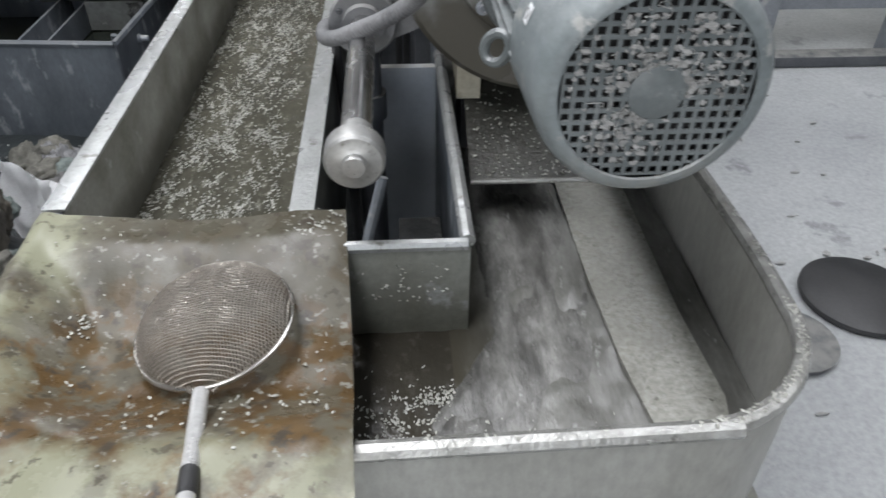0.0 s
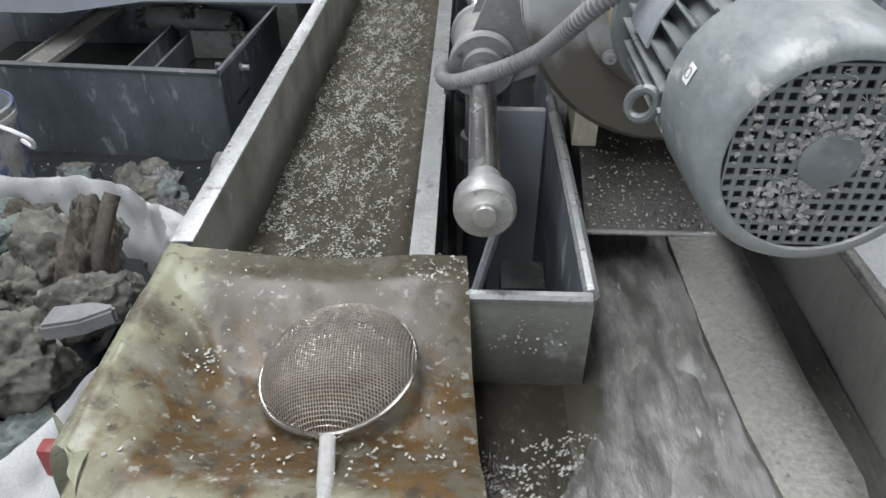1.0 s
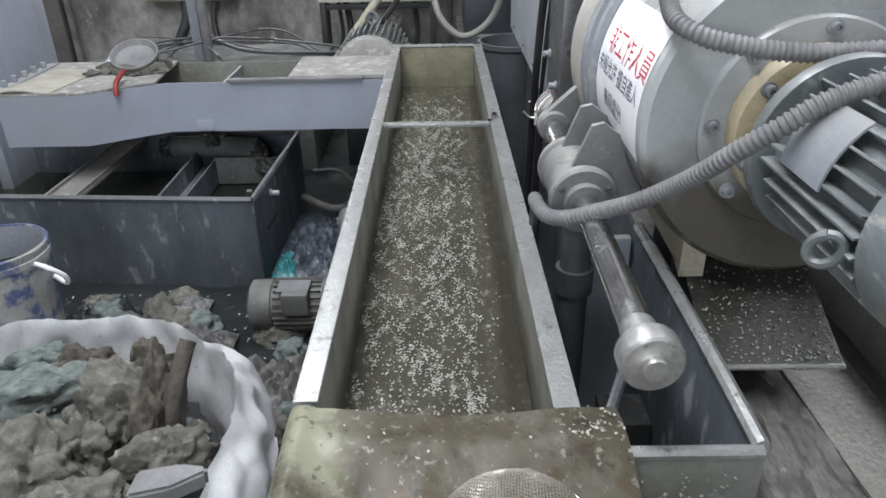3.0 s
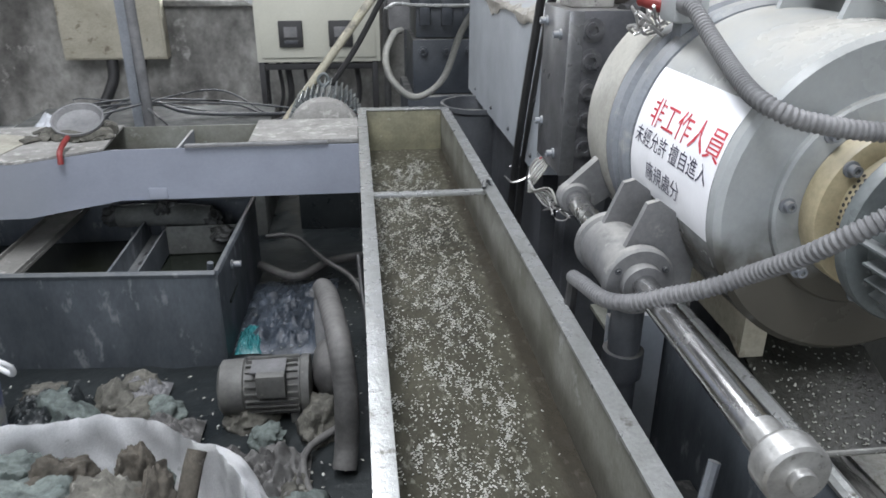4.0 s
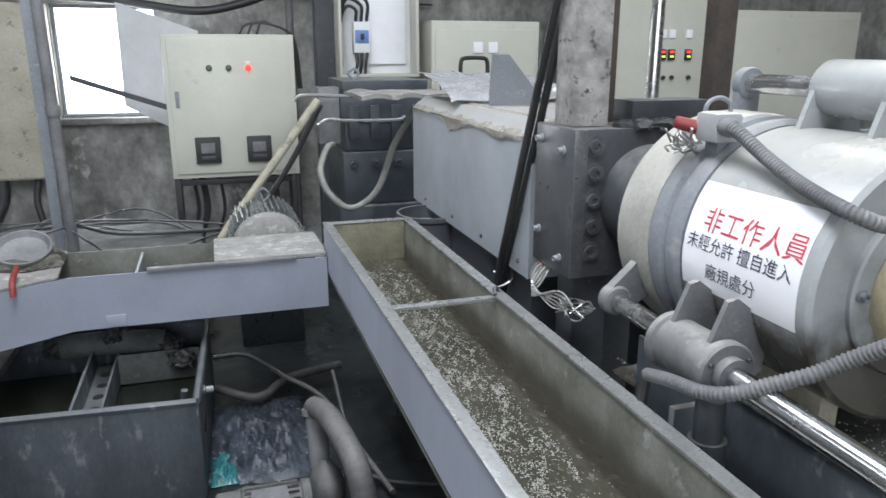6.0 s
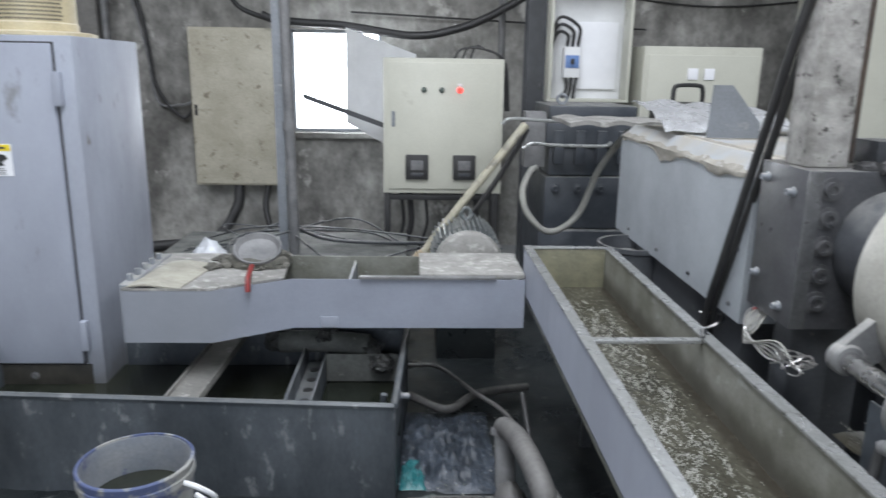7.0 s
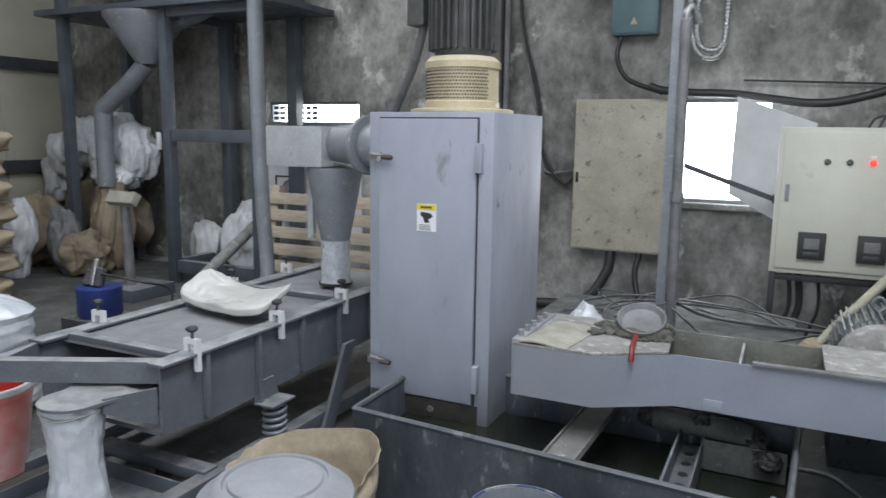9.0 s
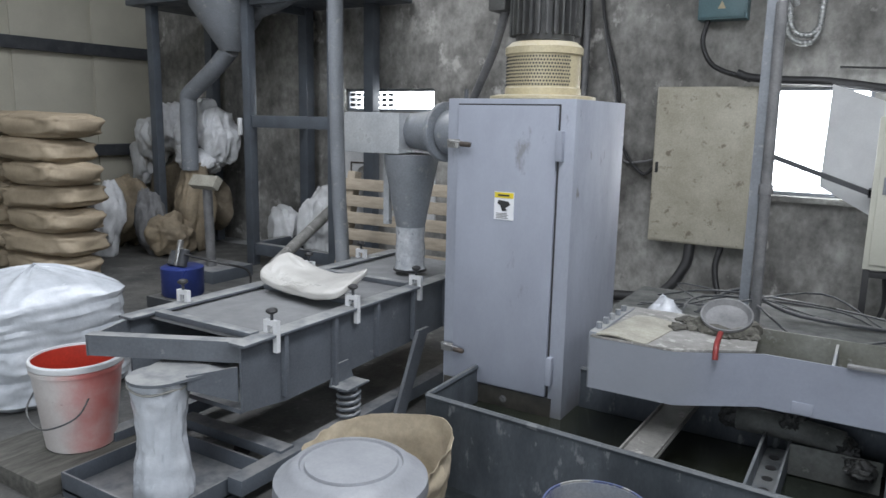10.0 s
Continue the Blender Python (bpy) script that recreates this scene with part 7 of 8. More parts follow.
# ---- on the chute ----
def chute_clutter():
    bm = B()
    sheet(bm, lambda u, v: Vector((-2.13 + 0.2 * u + 0.05 * v, 2.9 + 0.36 * v, 0.735 + 0.006 * math.sin(u * 5))), 10, 12, 0.006)
    solo("cardboard_flap", bm, M_CARD, "dirty cream board lying on the chute deck", "board")
    t = thing("strainer", -1.71, 3.26, 0.73, "small round strainer with a red handle on the chute deck", "strainer")
    bm = B()
    lathe(bm, [(0.095, 0.02), (0.1, 0.024), (0.1, 0.034), (0.093, 0.034), (0.08, 0.014), (0.03, 0.004), (0, 0.002), (0, 0.0), (0.03, 0.002), (0.083, 0.01)], (-1.71, 3.25, 0.775), (0.05, -0.5, 1), 32)
    part("bowl", bm, M_CONDUIT, t)
    bm = B()
    tube(bm, [(-1.7, 3.08, 0.766), (-1.696, 3.0, 0.752), (-1.692, 2.96, 0.738), (-1.69, 2.948, 0.715), (-1.689, 2.945, 0.7)], 0.0105, 10, 5)
    part("grip", bm, M_DARKRED, t, "red plastic grip")
    rnd = random.Random(41)
    bm = B()
    for k in range(26):
        blob(bm, (-1.73 + rnd.uniform(-0.16, 0.14), 3.27 + rnd.uniform(-0.1, 0.1), 0.732), (rnd.uniform(0.02, 0.05), rnd.uniform(0.02, 0.05), 0.015), 2, 0.7, 2, k)
    tube(bm, [(-1.71 + 0.11 * math.cos(q * 0.5), 3.28 + 0.1 * math.sin(q * 0.5), 0.742 + 0.006 * math.sin(q * 3)) for q in range(13)], 0.026, 8, 3)
    solo("dried_residue", bm, M_MUD, "crusty dried residue on the chute deck", "residue", kind="stuff")
    bm = B()
    for k in range(5):
        cyl(bm, (-2.145, 2.98 + 0.08 * k, 0.735), (-2.145, 2.98 + 0.08 * k, 0.76), 0.012, 8)
    box(bm, -2.165, 2.92, 0.5, -2.125, 3.4, 0.734, 0.003)
    solo("chute_flange", bm, M_GREYSTEEL, "bolted flange joining chute and cabinet", "flange")
    bm = B()
    for k in range(7):
        tube(bm, [(-2.2 + rnd.uniform(-0.2, 0.2), 4.2 + rnd.uniform(-0.3, 0.5), 0.5), (-2.0 + rnd.uniform(-0.2, 0.2), 4.3 + rnd.uniform(-0.3, 0.4), 0.62), (-1.5 + rnd.uniform(-0.2, 0.4), 4.4 + rnd.uniform(-0.4, 0.4), 0.51 + rnd.uniform(0, 0.12)), (-1.0 + rnd.uniform(-0.3, 0.3), 4.6, 0.5)], rnd.choice((0.004, 0.006, 0.011)), 8, 6)
    solo("cable_tangle", bm, M_DARK, "tangle of dusty hoses and cables behind the chute", "cables", kind="stuff")
    bm = B()
    box(bm, -2.5, 3.9, 0.0, -1.1, 4.9, 0.5, 0.01)
    solo("machine_plinth", bm, M_SILTPIPE, "dark machine plinth behind the chute", "plinth")
    bm = B()
    sheet(bm, lambda u, v: Vector((-2.28 + 0.25 * u, 3.95 + 0.25 * v, 0.5 + 0.14 * math.sin(3.14 * u) * math.sin(3.14 * v) * (1 + 0.5 * noise.noise(Vector((u * 6, v * 6, 4)))))), 16, 16, 0.002)
    solo("plastic_bag", bm, M_PLASTIC, "crumpled clear plastic bag beside the cabinet", "bag")
    bm = B()
    blob(bm, (-1.0, 5.2, 0.16), (0.2, 0.12, 0.12), 3, 0.5, 2, 5)
    solo("kraft_scrap", bm, M_KRAFT, "crumpled tan paper sack on the floor", "sack")
    t = thing("steel_pot", -0.13, 3.3, 0.0, "dark round steel pot beside the trough's far end", "pot")
    bm = B()
    lathe(bm, [(0, 0), (0.14, 0), (0.15, 0.01), (0.15, 0.78), (0.158, 0.79), (0.158, 0.81), (0.145, 0.81), (0.14, 0.75), (0, 0.74)], (-0.08, 3.35, 0), (0, 0, 1), 32)
    part("pot_body", bm, M_DARK, t)


M_CARD = mat("dirty_board", (0.36, 0.347, 0.295), (0.26, 0.25, 0.21), 9, 0.75, bump=0.1)
M_PLASTIC = mat("crumpled_plastic", (0.6, 0.62, 0.65), (0.45, 0.47, 0.5), 8, 0.2, bump=0.4, bscale=30)
chute_clutter()


# ---- the vibrating screen, cyclone and store beyond the cabinet ----
M_SCREEN = mat("slate_grey_paint", (0.13, 0.145, 0.165), (0.1, 0.11, 0.125), 4, 0.45, bump=0.08, spots=(0.2, 0.21, 0.22), sscale=12, samount=0.64, dust=(0.34, 0.345, 0.34))
M_MESHTOP = mat("dusty_sieve_cloth", (0.24, 0.245, 0.25), (0.19, 0.195, 0.2), 7, 0.7, bump=0.5, bscale=300)
M_GALV = mat("galvanised_duct", (0.58, 0.6, 0.62), (0.44, 0.46, 0.48), 6, 0.36, metal=0.35, bump=0.06, spots=(0.28, 0.29, 0.3), sscale=8, samount=0.62)
M_WRAP = mat("stretch_film", (0.62, 0.64, 0.67), (0.42, 0.44, 0.47), 14, 0.16, metal=0.15, bump=0.9, bscale=45, spots=(0.25, 0.26, 0.28), sscale=20, samount=0.6)
M_BAG = mat("milky_film_bag", (0.6, 0.63, 0.67), (0.46, 0.49, 0.53), 7, 0.17, bump=0.9, bscale=17, grain=0.06)
M_FRAME = mat("slate_frame_paint", (0.1, 0.115, 0.135), (0.075, 0.085, 0.1), 4, 0.45, bump=0.05, dust=(0.25, 0.25, 0.25))


M_WRAPPED = mat("creased_cream_wrap", (0.58, 0.57, 0.54), (0.45, 0.44, 0.415), 6, 0.36, bump=0.5, bscale=24, grain=0.08, spots=(0.33, 0.32, 0.29), sscale=13, samount=0.66)


def screen():
    t = thing("vibrating_screen", -3.7, 2.9, 0.0, "slate-grey vibrating screen on springs with white toggle clamps", "vibrating screen")
    xr, xl, y0, y1 = -3.36, -4.06, 2.2, 4.3
    for name, x in (("right_side", xr), ("left_side", xl)):
        bm = B()
        prism(bm, [(x, y0, 0.36), (x, y0 + 0.25, 0.33), (x, y1, 0.36), (x, y1, 0.64), (x, y0, 0.64)], (0.012, 0, 0))
        part(name, bm, M_SCREEN, t)
        bm = B()
        box(bm, x - 0.04, y0 - 0.02, 0.641, x + 0.05, y1, 0.653, 0.002)
        part("top_flange", bm, M_SCREEN, t)
    for k in range(6):
        y = y0 + 0.22 + 0.33 * k
        bm = B()
        box(bm, xr + 0.0125, y, 0.36 if k != 1 else 0.3, xr + 0.04, y + 0.022, 0.64, 0.002)
        part("stiffener", bm, M_SCREEN, t)
    bm = B()
    box(bm, xl + 0.014, y0 + 0.1, 0.62, xr - 0.002, y1 - 0.05, 0.632)
    part("sieve_cloth", bm, M_MESHTOP, t, "dusty grey sieve cloth")
    for y in (y0 + 0.1, 2.98, 3.45):
        bm = B()
        box(bm, xl + 0.051, y, 0.633, xr - 0.041, y + 0.05, 0.66, 0.003)
        part("cross_frame", bm, M_SCREEN, t)
    bm = B()
    box(bm, xl + 0.014, y0, 0.35, xr - 0.002, y1, 0.37)
    part("pan", bm, M_SCREEN, t)
    # slanting mouth
    a, b = Vector((-3.96, 1.93, 0)), Vector((-3.37, 2.22, 0))
    for z0, z1, off in ((0.56, 0.565, 0.05), (0.565, 0.64, 0.0), (0.64, 0.648, 0.05)):
        n = Vector((b.y - a.y, a.x - b.x, 0)).normalized() * (0.006 + off)
        bm = B()
        prism(bm, [a + Vector((0, 0, z0)), b + Vector((0, 0, z0)), b - n + Vector((0, 0, z0)), a - n + Vector((0, 0, z0))], (0, 0, z1 - z0))
        part("mouth_beam", bm, M_SCREEN, t)
    bm = B()
    prism(bm, [(-3.37, 2.2, 0.4), (-3.37, 2.2, 0.55), (-3.45, 2.02, 0.55), (-3.45, 2.02, 0.49)], (-0.01, 0, 0))
    part("mouth_cheek", bm, M_SCREEN, t)
    bm = B()
    prism(bm, [(-3.96, 1.93, 0.56), (-4.06, 2.2, 0.56), (-4.06, 2.2, 0.64), (-3.96, 1.93, 0.64)], (0.01, 0, 0))
    part("mouth_cheek", bm, M_SCREEN, t)
    bm = B()
    prism(bm, [(-3.4, 2.16, 0.535), (-3.44, 2.02, 0.53)] + [(-3.57 + 0.125 * math.cos(radians(q)), 1.985 + 0.125 * math.sin(radians(q)), 0.53) for q in range(-20, -215, -15)] + [(-3.72, 2.16, 0.535)], (0, 0, 0.012))
    part("outlet_spout", bm, M_SCREEN, t, "rounded outlet spout plate")
    for x, y, h in ((-3.3, 2.82, 0.25), (-3.3, 3.9, 0.25)):
        bm = B()
        tube(bm, [(x + 0.052 * math.cos(q * 0.55), y + 0.052 * math.sin(q * 0.55), 0.13 + 0.16 * q / 57) for q in range(58)], 0.009, 8, 1)
        part("spring", bm, M_SCREEN, t, "coil spring mount")
        bm = B()
        prism(bm, [(x - 0.05, y - 0.085, 0.3), (x - 0.05, y + 0.085, 0.3), (x - 0.05, y + 0.05, 0.4), (x - 0.05, y - 0.05, 0.4)], (0.012, 0, 0))
        box(bm, x - 0.05, y - 0.085, 0.296, x + 0.06, y + 0.085, 0.306, 0.003)
        part("spring_seat", bm, M_SCREEN, t)
    for x in (-3.3, -4.1):
        bm = B()
        box(bm, x - 0.04, 2.1, 0.06, x + 0.04, 4.3, 0.128, 0.004)
        part("skid_beam", bm, M_FRAME, t)
    for x, y in ((-3.6, 2.42), (-3.3, 4.1), (-4.1, 2.3)):
        bm = B()
        cyl(bm, (x - 0.015, y, 0.045), (x + 0.015, y, 0.045), 0.045, 18, 0.005)
        part("caster", bm, M_BLACK, t)
    bm = B()
    box(bm, -3.95, 2.36, 0.092, -3.3, 2.44, 0.14, 0.004)
    part("skid_cross", bm, M_FRAME, t)
    bm = B()
    prism(bm, [(-3.25, 3.1, 0.02), (-3.25, 3.2, 0.02), (-3.25, 3.42, 0.45), (-3.25, 3.32, 0.45)], (0.02, 0, 0))
    part("strut_plate", bm, M_SCREEN, t)
    for x, y, s in ((-3.345, 2.36, 1), (-3.345, 2.9, 1), (-3.345, 3.45, 1), (-4.07, 2.5, -1), (-4.07, 3.4, -1), (-4.07, 3.9, -1)):
        bm = B()
        prism(bm, [(x - 0.04 * s, y, 0.654), (x - 0.04 * s, y, 0.71), (x + 0.036 * s, y, 0.71), (x + 0.036 * s, y, 0.575), (x + 0.014 * s, y, 0.575), (x + 0.014 * s, y, 0.688), (x - 0.018 * s, y, 0.688), (x - 0.018 * s, y, 0.654)], (0, 0.022, 0))
        c = part("toggle_clamp", bm, M_WHITE, t, "white steel C clamp")
        bm = B()
        cyl(bm, (x, y + 0.011, 0.7105), (x, y + 0.011, 0.74), 0.007, 8)
        part("screw", bm, M_DARK, c)
        bm = B()
        blob(bm, (x, y + 0.011, 0.75), (0.026, 0.026, 0.014), 2, 0.15, 3, 2)
        part("knob", bm, M_BLACK, c)
    bm = B()
    for v in bmesh.ops.create_icosphere(bm, subdivisions=6, radius=1)["verts"]:
        n = v.co.normalized()
        a, b, c = [abs(q) ** 0.42 * (1 if q > 0 else -1) for q in n]
        u, w = a * 0.5 + 0.5, b * 0.5 + 0.5
        crease = 0.006 * noise.noise(Vector((u * 5, w * 4, 1))) - 0.006 * abs(noise.noise(Vector((u * 9 + w * 4, w * 7, 5))))
        v.co = Vector((-4.02 + 0.66 * u, 2.92 + 0.3 * w - 0.12 * u + 0.012 * noise.noise(Vector((u * 6, 0, 2))), 0.688 + 0.03 * w + 0.075 * a * a * (0.35 + w) + c * (0.026 + 0.008 * noise.noise(Vector((u * 3, w * 3, 8)))) + crease))
    solo("wrapped_board", bm, M_WRAPPED, "curved white plastic-wrapped bundle lying on the screen", "bundle", angle=180)


screen()


def cyclone():
    t = thing("cyclone", -3.62, 3.75, 0.66, "grey galvanised cyclone with film-wrapped outlet", "cyclone")
    c = (-3.6, 3.78)
    bm = B()
    lathe(bm, [(0, 1.345), (0.16, 1.345), (0.158, 1.3), (0.085, 0.92), (0, 0.92)], (*c, 0), (0, 0, 1), 40)
    part("cone", bm, M_GREYSTEEL, t)
    bm = B()
    lathe(bm, [(0, 0.919), (0.088, 0.919), (0.082, 0.85), (0.09, 0.78), (0.084, 0.7), (0.092, 0.668), (0, 0.668)], (*c, 0), (0, 0, 1), 32, 0.02)
    part("film_wrap", bm, M_WRAP, t, "shiny stretch-film wrapping")
    bm = B()
    lathe(bm, [(0, 0.655), (0.1, 0.655), (0.1, 0.667), (0, 0.667)], (*c, 0), (0, 0, 1), 32)
    part("seal", bm, M_BLACK, t)
    bm = B()
    box(bm, -3.97, 3.62, 1.35, -3.58, 3.94, 1.58, 0.006)
    part("inlet_box", bm, M_GALV, t)
    bm = B()
    cyl(bm, (-3.58, 3.77, 1.48), (-3.32, 3.7, 1.48), 0.1, 32, 0.004, 0.125)
    part("transition", bm, M_GREYSTEEL, t)
    bm = B()
    cyl(bm, (-3.32, 3.7, 1.48), (-3.29, 3.69, 1.48), 0.165, 36, 0.004)
    cyl(bm, (-3.29, 3.69, 1.48), (-3.001, 3.62, 1.48), 0.12, 32)
    part("flange", bm, M_GREYSTEEL, t)
    bm = B()
    box(bm, -3.78, 3.75, 0.92, -3.74, 3.79, 1.35, 0.006)
    part("back_pipe", bm, M_GALV, t)


cyclone()


def near_left():
    t = bucket("red_bucket", -4.2, 2.03, 0.085, 0.145, 0.185, 0.4, M_REDWHITE, M_RED, "white plastic bucket stained red, on a wooden block")
    bm = B()
    tube(bm, [(-4.05, 2.0, 0.36), (-4.02, 1.9, 0.28), (-4.16, 1.83, 0.22), (-4.32, 1.86, 0.26), (-4.38, 1.97, 0.36)], 0.004, 6, 6)
    part("bail_handle", bm, M_DARK, t)
    bm = B()
    lathe(bm, [(0.181, 0.475), (0.1925, 0.475), (0.194, 0.48), (0.194, 0.498), (0.19, 0.503), (0.181, 0.503), (0.179, 0.49)], (-4.2, 2.03, -0.015), (0, 0, 1), 48)
    part("rim_band", bm, M_WHITE, t, "white rolled rim")
    bm = B()
    box(bm, -4.5, 1.7, 0.0, -3.98, 2.25, 0.0845, 0.008)
    solo("timber_block", bm, M_OLDWOOD, "weathered grey timber block on the floor", "block")
    bm = B()

    def sleeve(u, v):
        a = 2 * math.pi * u
        c, s = math.cos(a), math.sin(a)
        k = 0.104 + 0.012 * math.cos(v * 6) + 0.005 * noise.noise(Vector((c * 2, s * 2, v * 9))) + 0.009 * noise.noise(Vector((c * 5, s * 5, v * 2.5))) + 0.004 * noise.noise(Vector((c * 12, s * 12, v * 12)))
        return Vector((-3.58 + k * c, 1.99 + k * s, 0.042 + 0.487 * v))
    sheet(bm, sleeve, 60, 50, 0.002)
    sleeve_thing = thing("film_tube", -3.58, 1.99, 0.042, "white film sleeve hanging from the screen outlet", "sleeve")
    part("film", bm, M_BAG, sleeve_thing)
    bm = B()
    tube(bm, [(-3.58 + 0.118 * math.cos(q * 0.3), 1.99 + 0.118 * math.sin(q * 0.3), 0.5 + 0.006 * math.sin(q)) for q in range(22)], 0.005, 6, 2)
    part("tie_string", bm, M_PALEHOSE, sleeve_thing, "pale string tied round the sleeve")
    t = thing("drip_tray", -3.7, 2.05, 0.0, "black steel drip tray under the outlet", "tray")
    bm = B()
    box(bm, -3.95, 1.78, 0.03, -3.35, 2.3, 0.04)
    part("tray_base", bm, M_FRAME, t)
    for a in ((-3.95, 1.78, -3.35, 1.79), (-3.95, 2.29, -3.35, 2.3), (-3.95, 1.791, -3.94, 2.289), (-3.36, 1.791, -3.35, 2.289)):
        bm = B()
        box(bm, a[0], a[1], 0.0, a[2], a[3], 0.11, 0.002)
        part("tray_side", bm, M_FRAME, t)
    # the kraft sack and the round lid before the tank
    t = thing("paper_sack", -2.76, 2.32, 0.0, "open crumpled tan paper sack beside the tank", "sack")
    bm = B()

    def skin(u, v):
        a = 2 * math.pi * u
        k = 1 + 0.1 * noise.noise(Vector((math.cos(a) * 3, math.sin(a) * 3, v * 4))) + 0.035 * noise.noise(Vector((math.cos(a) * 9, math.sin(a) * 9, v * 9)))
        sx, sy = 0.21 + 0.035 * v, 0.14 + 0.03 * v
        cxn = abs(math.cos(a)) ** 0.6 * (1 if math.cos(a) > 0 else -1)
        return Vector((-2.76 + sx * cxn * k, 2.32 + 0.13 * cxn * sx / 0.3 + sy * math.sin(a) * k, 0.005 + v * (0.31 + 0.085 * math.sin(a) + 0.012 * math.sin(2 * a + 0.5) + 0.014 * noise.noise(Vector((math.cos(a) * 5, math.sin(a) * 5, 3))))))
    sheet(bm, skin, 64, 20, 0.002)
    part("paper", bm, M_PAPERTAN, t)
    # Dark brown fill added high in the sack to paint its shaded inside.
    bm = B()
    blob(bm, (-2.76, 2.33, 0.15), (0.21, 0.125, 0.1), 3, 0.2, 2, 1)
    part("contents", bm, M_RUST, t)
    t = thing("barrel", -2.68, 1.95, 0.0, "grey plastic barrel with a domed dusty lid", "barrel")
    bm = B()
    lathe(bm, [(0, 0), (0.21, 0), (0.228, 0.02), (0.24, 0.2), (0.23, 0.345), (0, 0.345)], (-2.615, 1.98, 0), (0, 0, 1), 48)
    part("barrel_body", bm, M_GREYSTEEL, t)
    bm = B()
    lathe(bm, [(0, 0.455), (0.1, 0.453), (0.15, 0.447), (0.154, 0.438), (0.166, 0.437), (0.17, 0.446), (0.188, 0.443), (0.205, 0.43), (0.235, 0.4), (0.251, 0.393), (0.254, 0.355), (0.248, 0.335), (0.236, 0.335)], (-2.615, 1.98, 0), (0, 0, 1), 48)
    part("lid", bm, M_LID, t, "pale grey ribbed lid")
    # big film-wrapped bag
    t = thing("wrapped_bulk_bag", -5.15, 2.42, 0.0, "large white bulk bag wrapped in clear film", "bulk bag")
    bm = B()

    def bag(u, v):
        a = 2 * math.pi * u
        c, s = math.cos(a), math.sin(a)
        k = min(1.0, math.sin(math.pi * min(1.0, 0.12 + v * 0.88)) * 1.9) ** 0.6
        k *= 1 + 0.09 * noise.noise(Vector((c * 1.5, s * 1.5, v * 4))) + 0.05 * noise.noise(Vector((c * 2, s * 2, v * 22))) + 0.03 * noise.noise(Vector((c * 9, s * 9, v * 9)))
        return Vector((-5.2 + 0.42 * k * abs(c) ** 0.75 * (1 if c > 0 else -1), 2.42 + 0.42 * k * abs(s) ** 0.75 * (1 if s > 0 else -1), 0.002 + 0.7 * v + 0.03 * noise.noise(Vector((c * 3, s * 3, v * 3))) * v))
    sheet(bm, bag, 90, 60, 0.003)
    part("wrapping", bm, M_BAG, t, "clear crinkled film wrapping")
    bm = B()
    for k in range(3):
        box(bm, -5.0 + 0.035 * k, 1.992, 0.5, -4.975 + 0.035 * k, 1.994, 0.52)
    part("print_bar", bm, M_BLACK, t)
    t = thing("blue_tub", -6.0, 4.05, 0.0, "dark blue round tub with a small drive on top", "tub")
    bm = B()
    lathe(bm, [(0, 0.1), (0.15, 0.1), (0.165, 0.12), (0.168, 0.33), (0.15, 0.34), (0, 0.34)], (-6.0, 4.05, 0), (0, 0, 1), 36)
    part("tub", bm, M_BLUE, t)
    bm = B()
    box(bm, -6.2, 3.85, 0, -5.8, 4.25, 0.099, 0.005)
    part("tub_base", bm, M_DARK, t)
    for x, z, r in ((-6.05, 0.4, 0.05), (-5.95, 0.43, 0.04), (-6.0, 0.5, 0.025)):
        bm = B()
        cyl(bm, (x, 4.0, 0.341), (x, 4.05, z + 0.05), r, 14, 0.006)
        part("drive", bm, M_DARK if r > 0.03 else M_SHEEN, t)
    bm = B()
    tube(bm, [(-5.9, 4.0, 0.45), (-5.6, 4.1, 0.4), (-5.5, 4.3, 0.3), (-5.45, 4.2, 0.02)], 0.01, 6, 6)
    part("lead", bm, M_BLACK, t)
    t = thing("weighing_scale", -6.66, 4.9, 0.0, "pale platform weighing scale with a tilted display head", "scale")
    bm = B()
    box(bm, -6.95, 4.7, 0.0, -6.4, 5.2, 0.12, 0.006)
    part("platform", bm, M_FRAME, t)
    bm = B()
    cyl(bm, (-6.64, 4.9, 0.12), (-6.66, 4.9, 0.86), 0.045, 16)
    part("column", bm, M_CONDUIT, t)
    bm = B()
    box(bm, -0.17, -0.04, -0.06, 0.17, 0.04, 0.06, 0.01, Matrix.Translation((-6.66, 4.88, 0.92)) @ Matrix.Rotation(radians(-35), 4, "X"))
    part("display_head", bm, M_CARD, t)


M_REDWHITE = mat("red_stained_white_plastic", (0.62, 0.59, 0.57), (0.52, 0.48, 0.46), 5.0, 0.4, bump=0.05, grain=0.06, spots=(0.36, 0.32, 0.3), sscale=14, samount=0.66)
stain_or_shade(M_REDWHITE, (0.46, 0.05, 0.035), "X", 0.05, 0.22, 0.05, 12, 0.85)
M_PAPERTAN = mat("stained_tan_paper", (0.5, 0.43, 0.32), (0.4, 0.335, 0.235), 6, 0.75, bump=0.3, bscale=35, grain=0.12, spots=(0.17, 0.135, 0.095), sscale=9, samount=0.64)
M_OLDWOOD = mat("weathered_timber", (0.13, 0.125, 0.11), (0.075, 0.073, 0.065), 6, 0.85, bump=0.5, bscale=40, stretch=(6, 1, 6))
M_LID = mat("pale_grey_lid", (0.3, 0.31, 0.33), (0.24, 0.25, 0.27), 5, 0.5, bump=0.05, grain=0.06)
near_left()


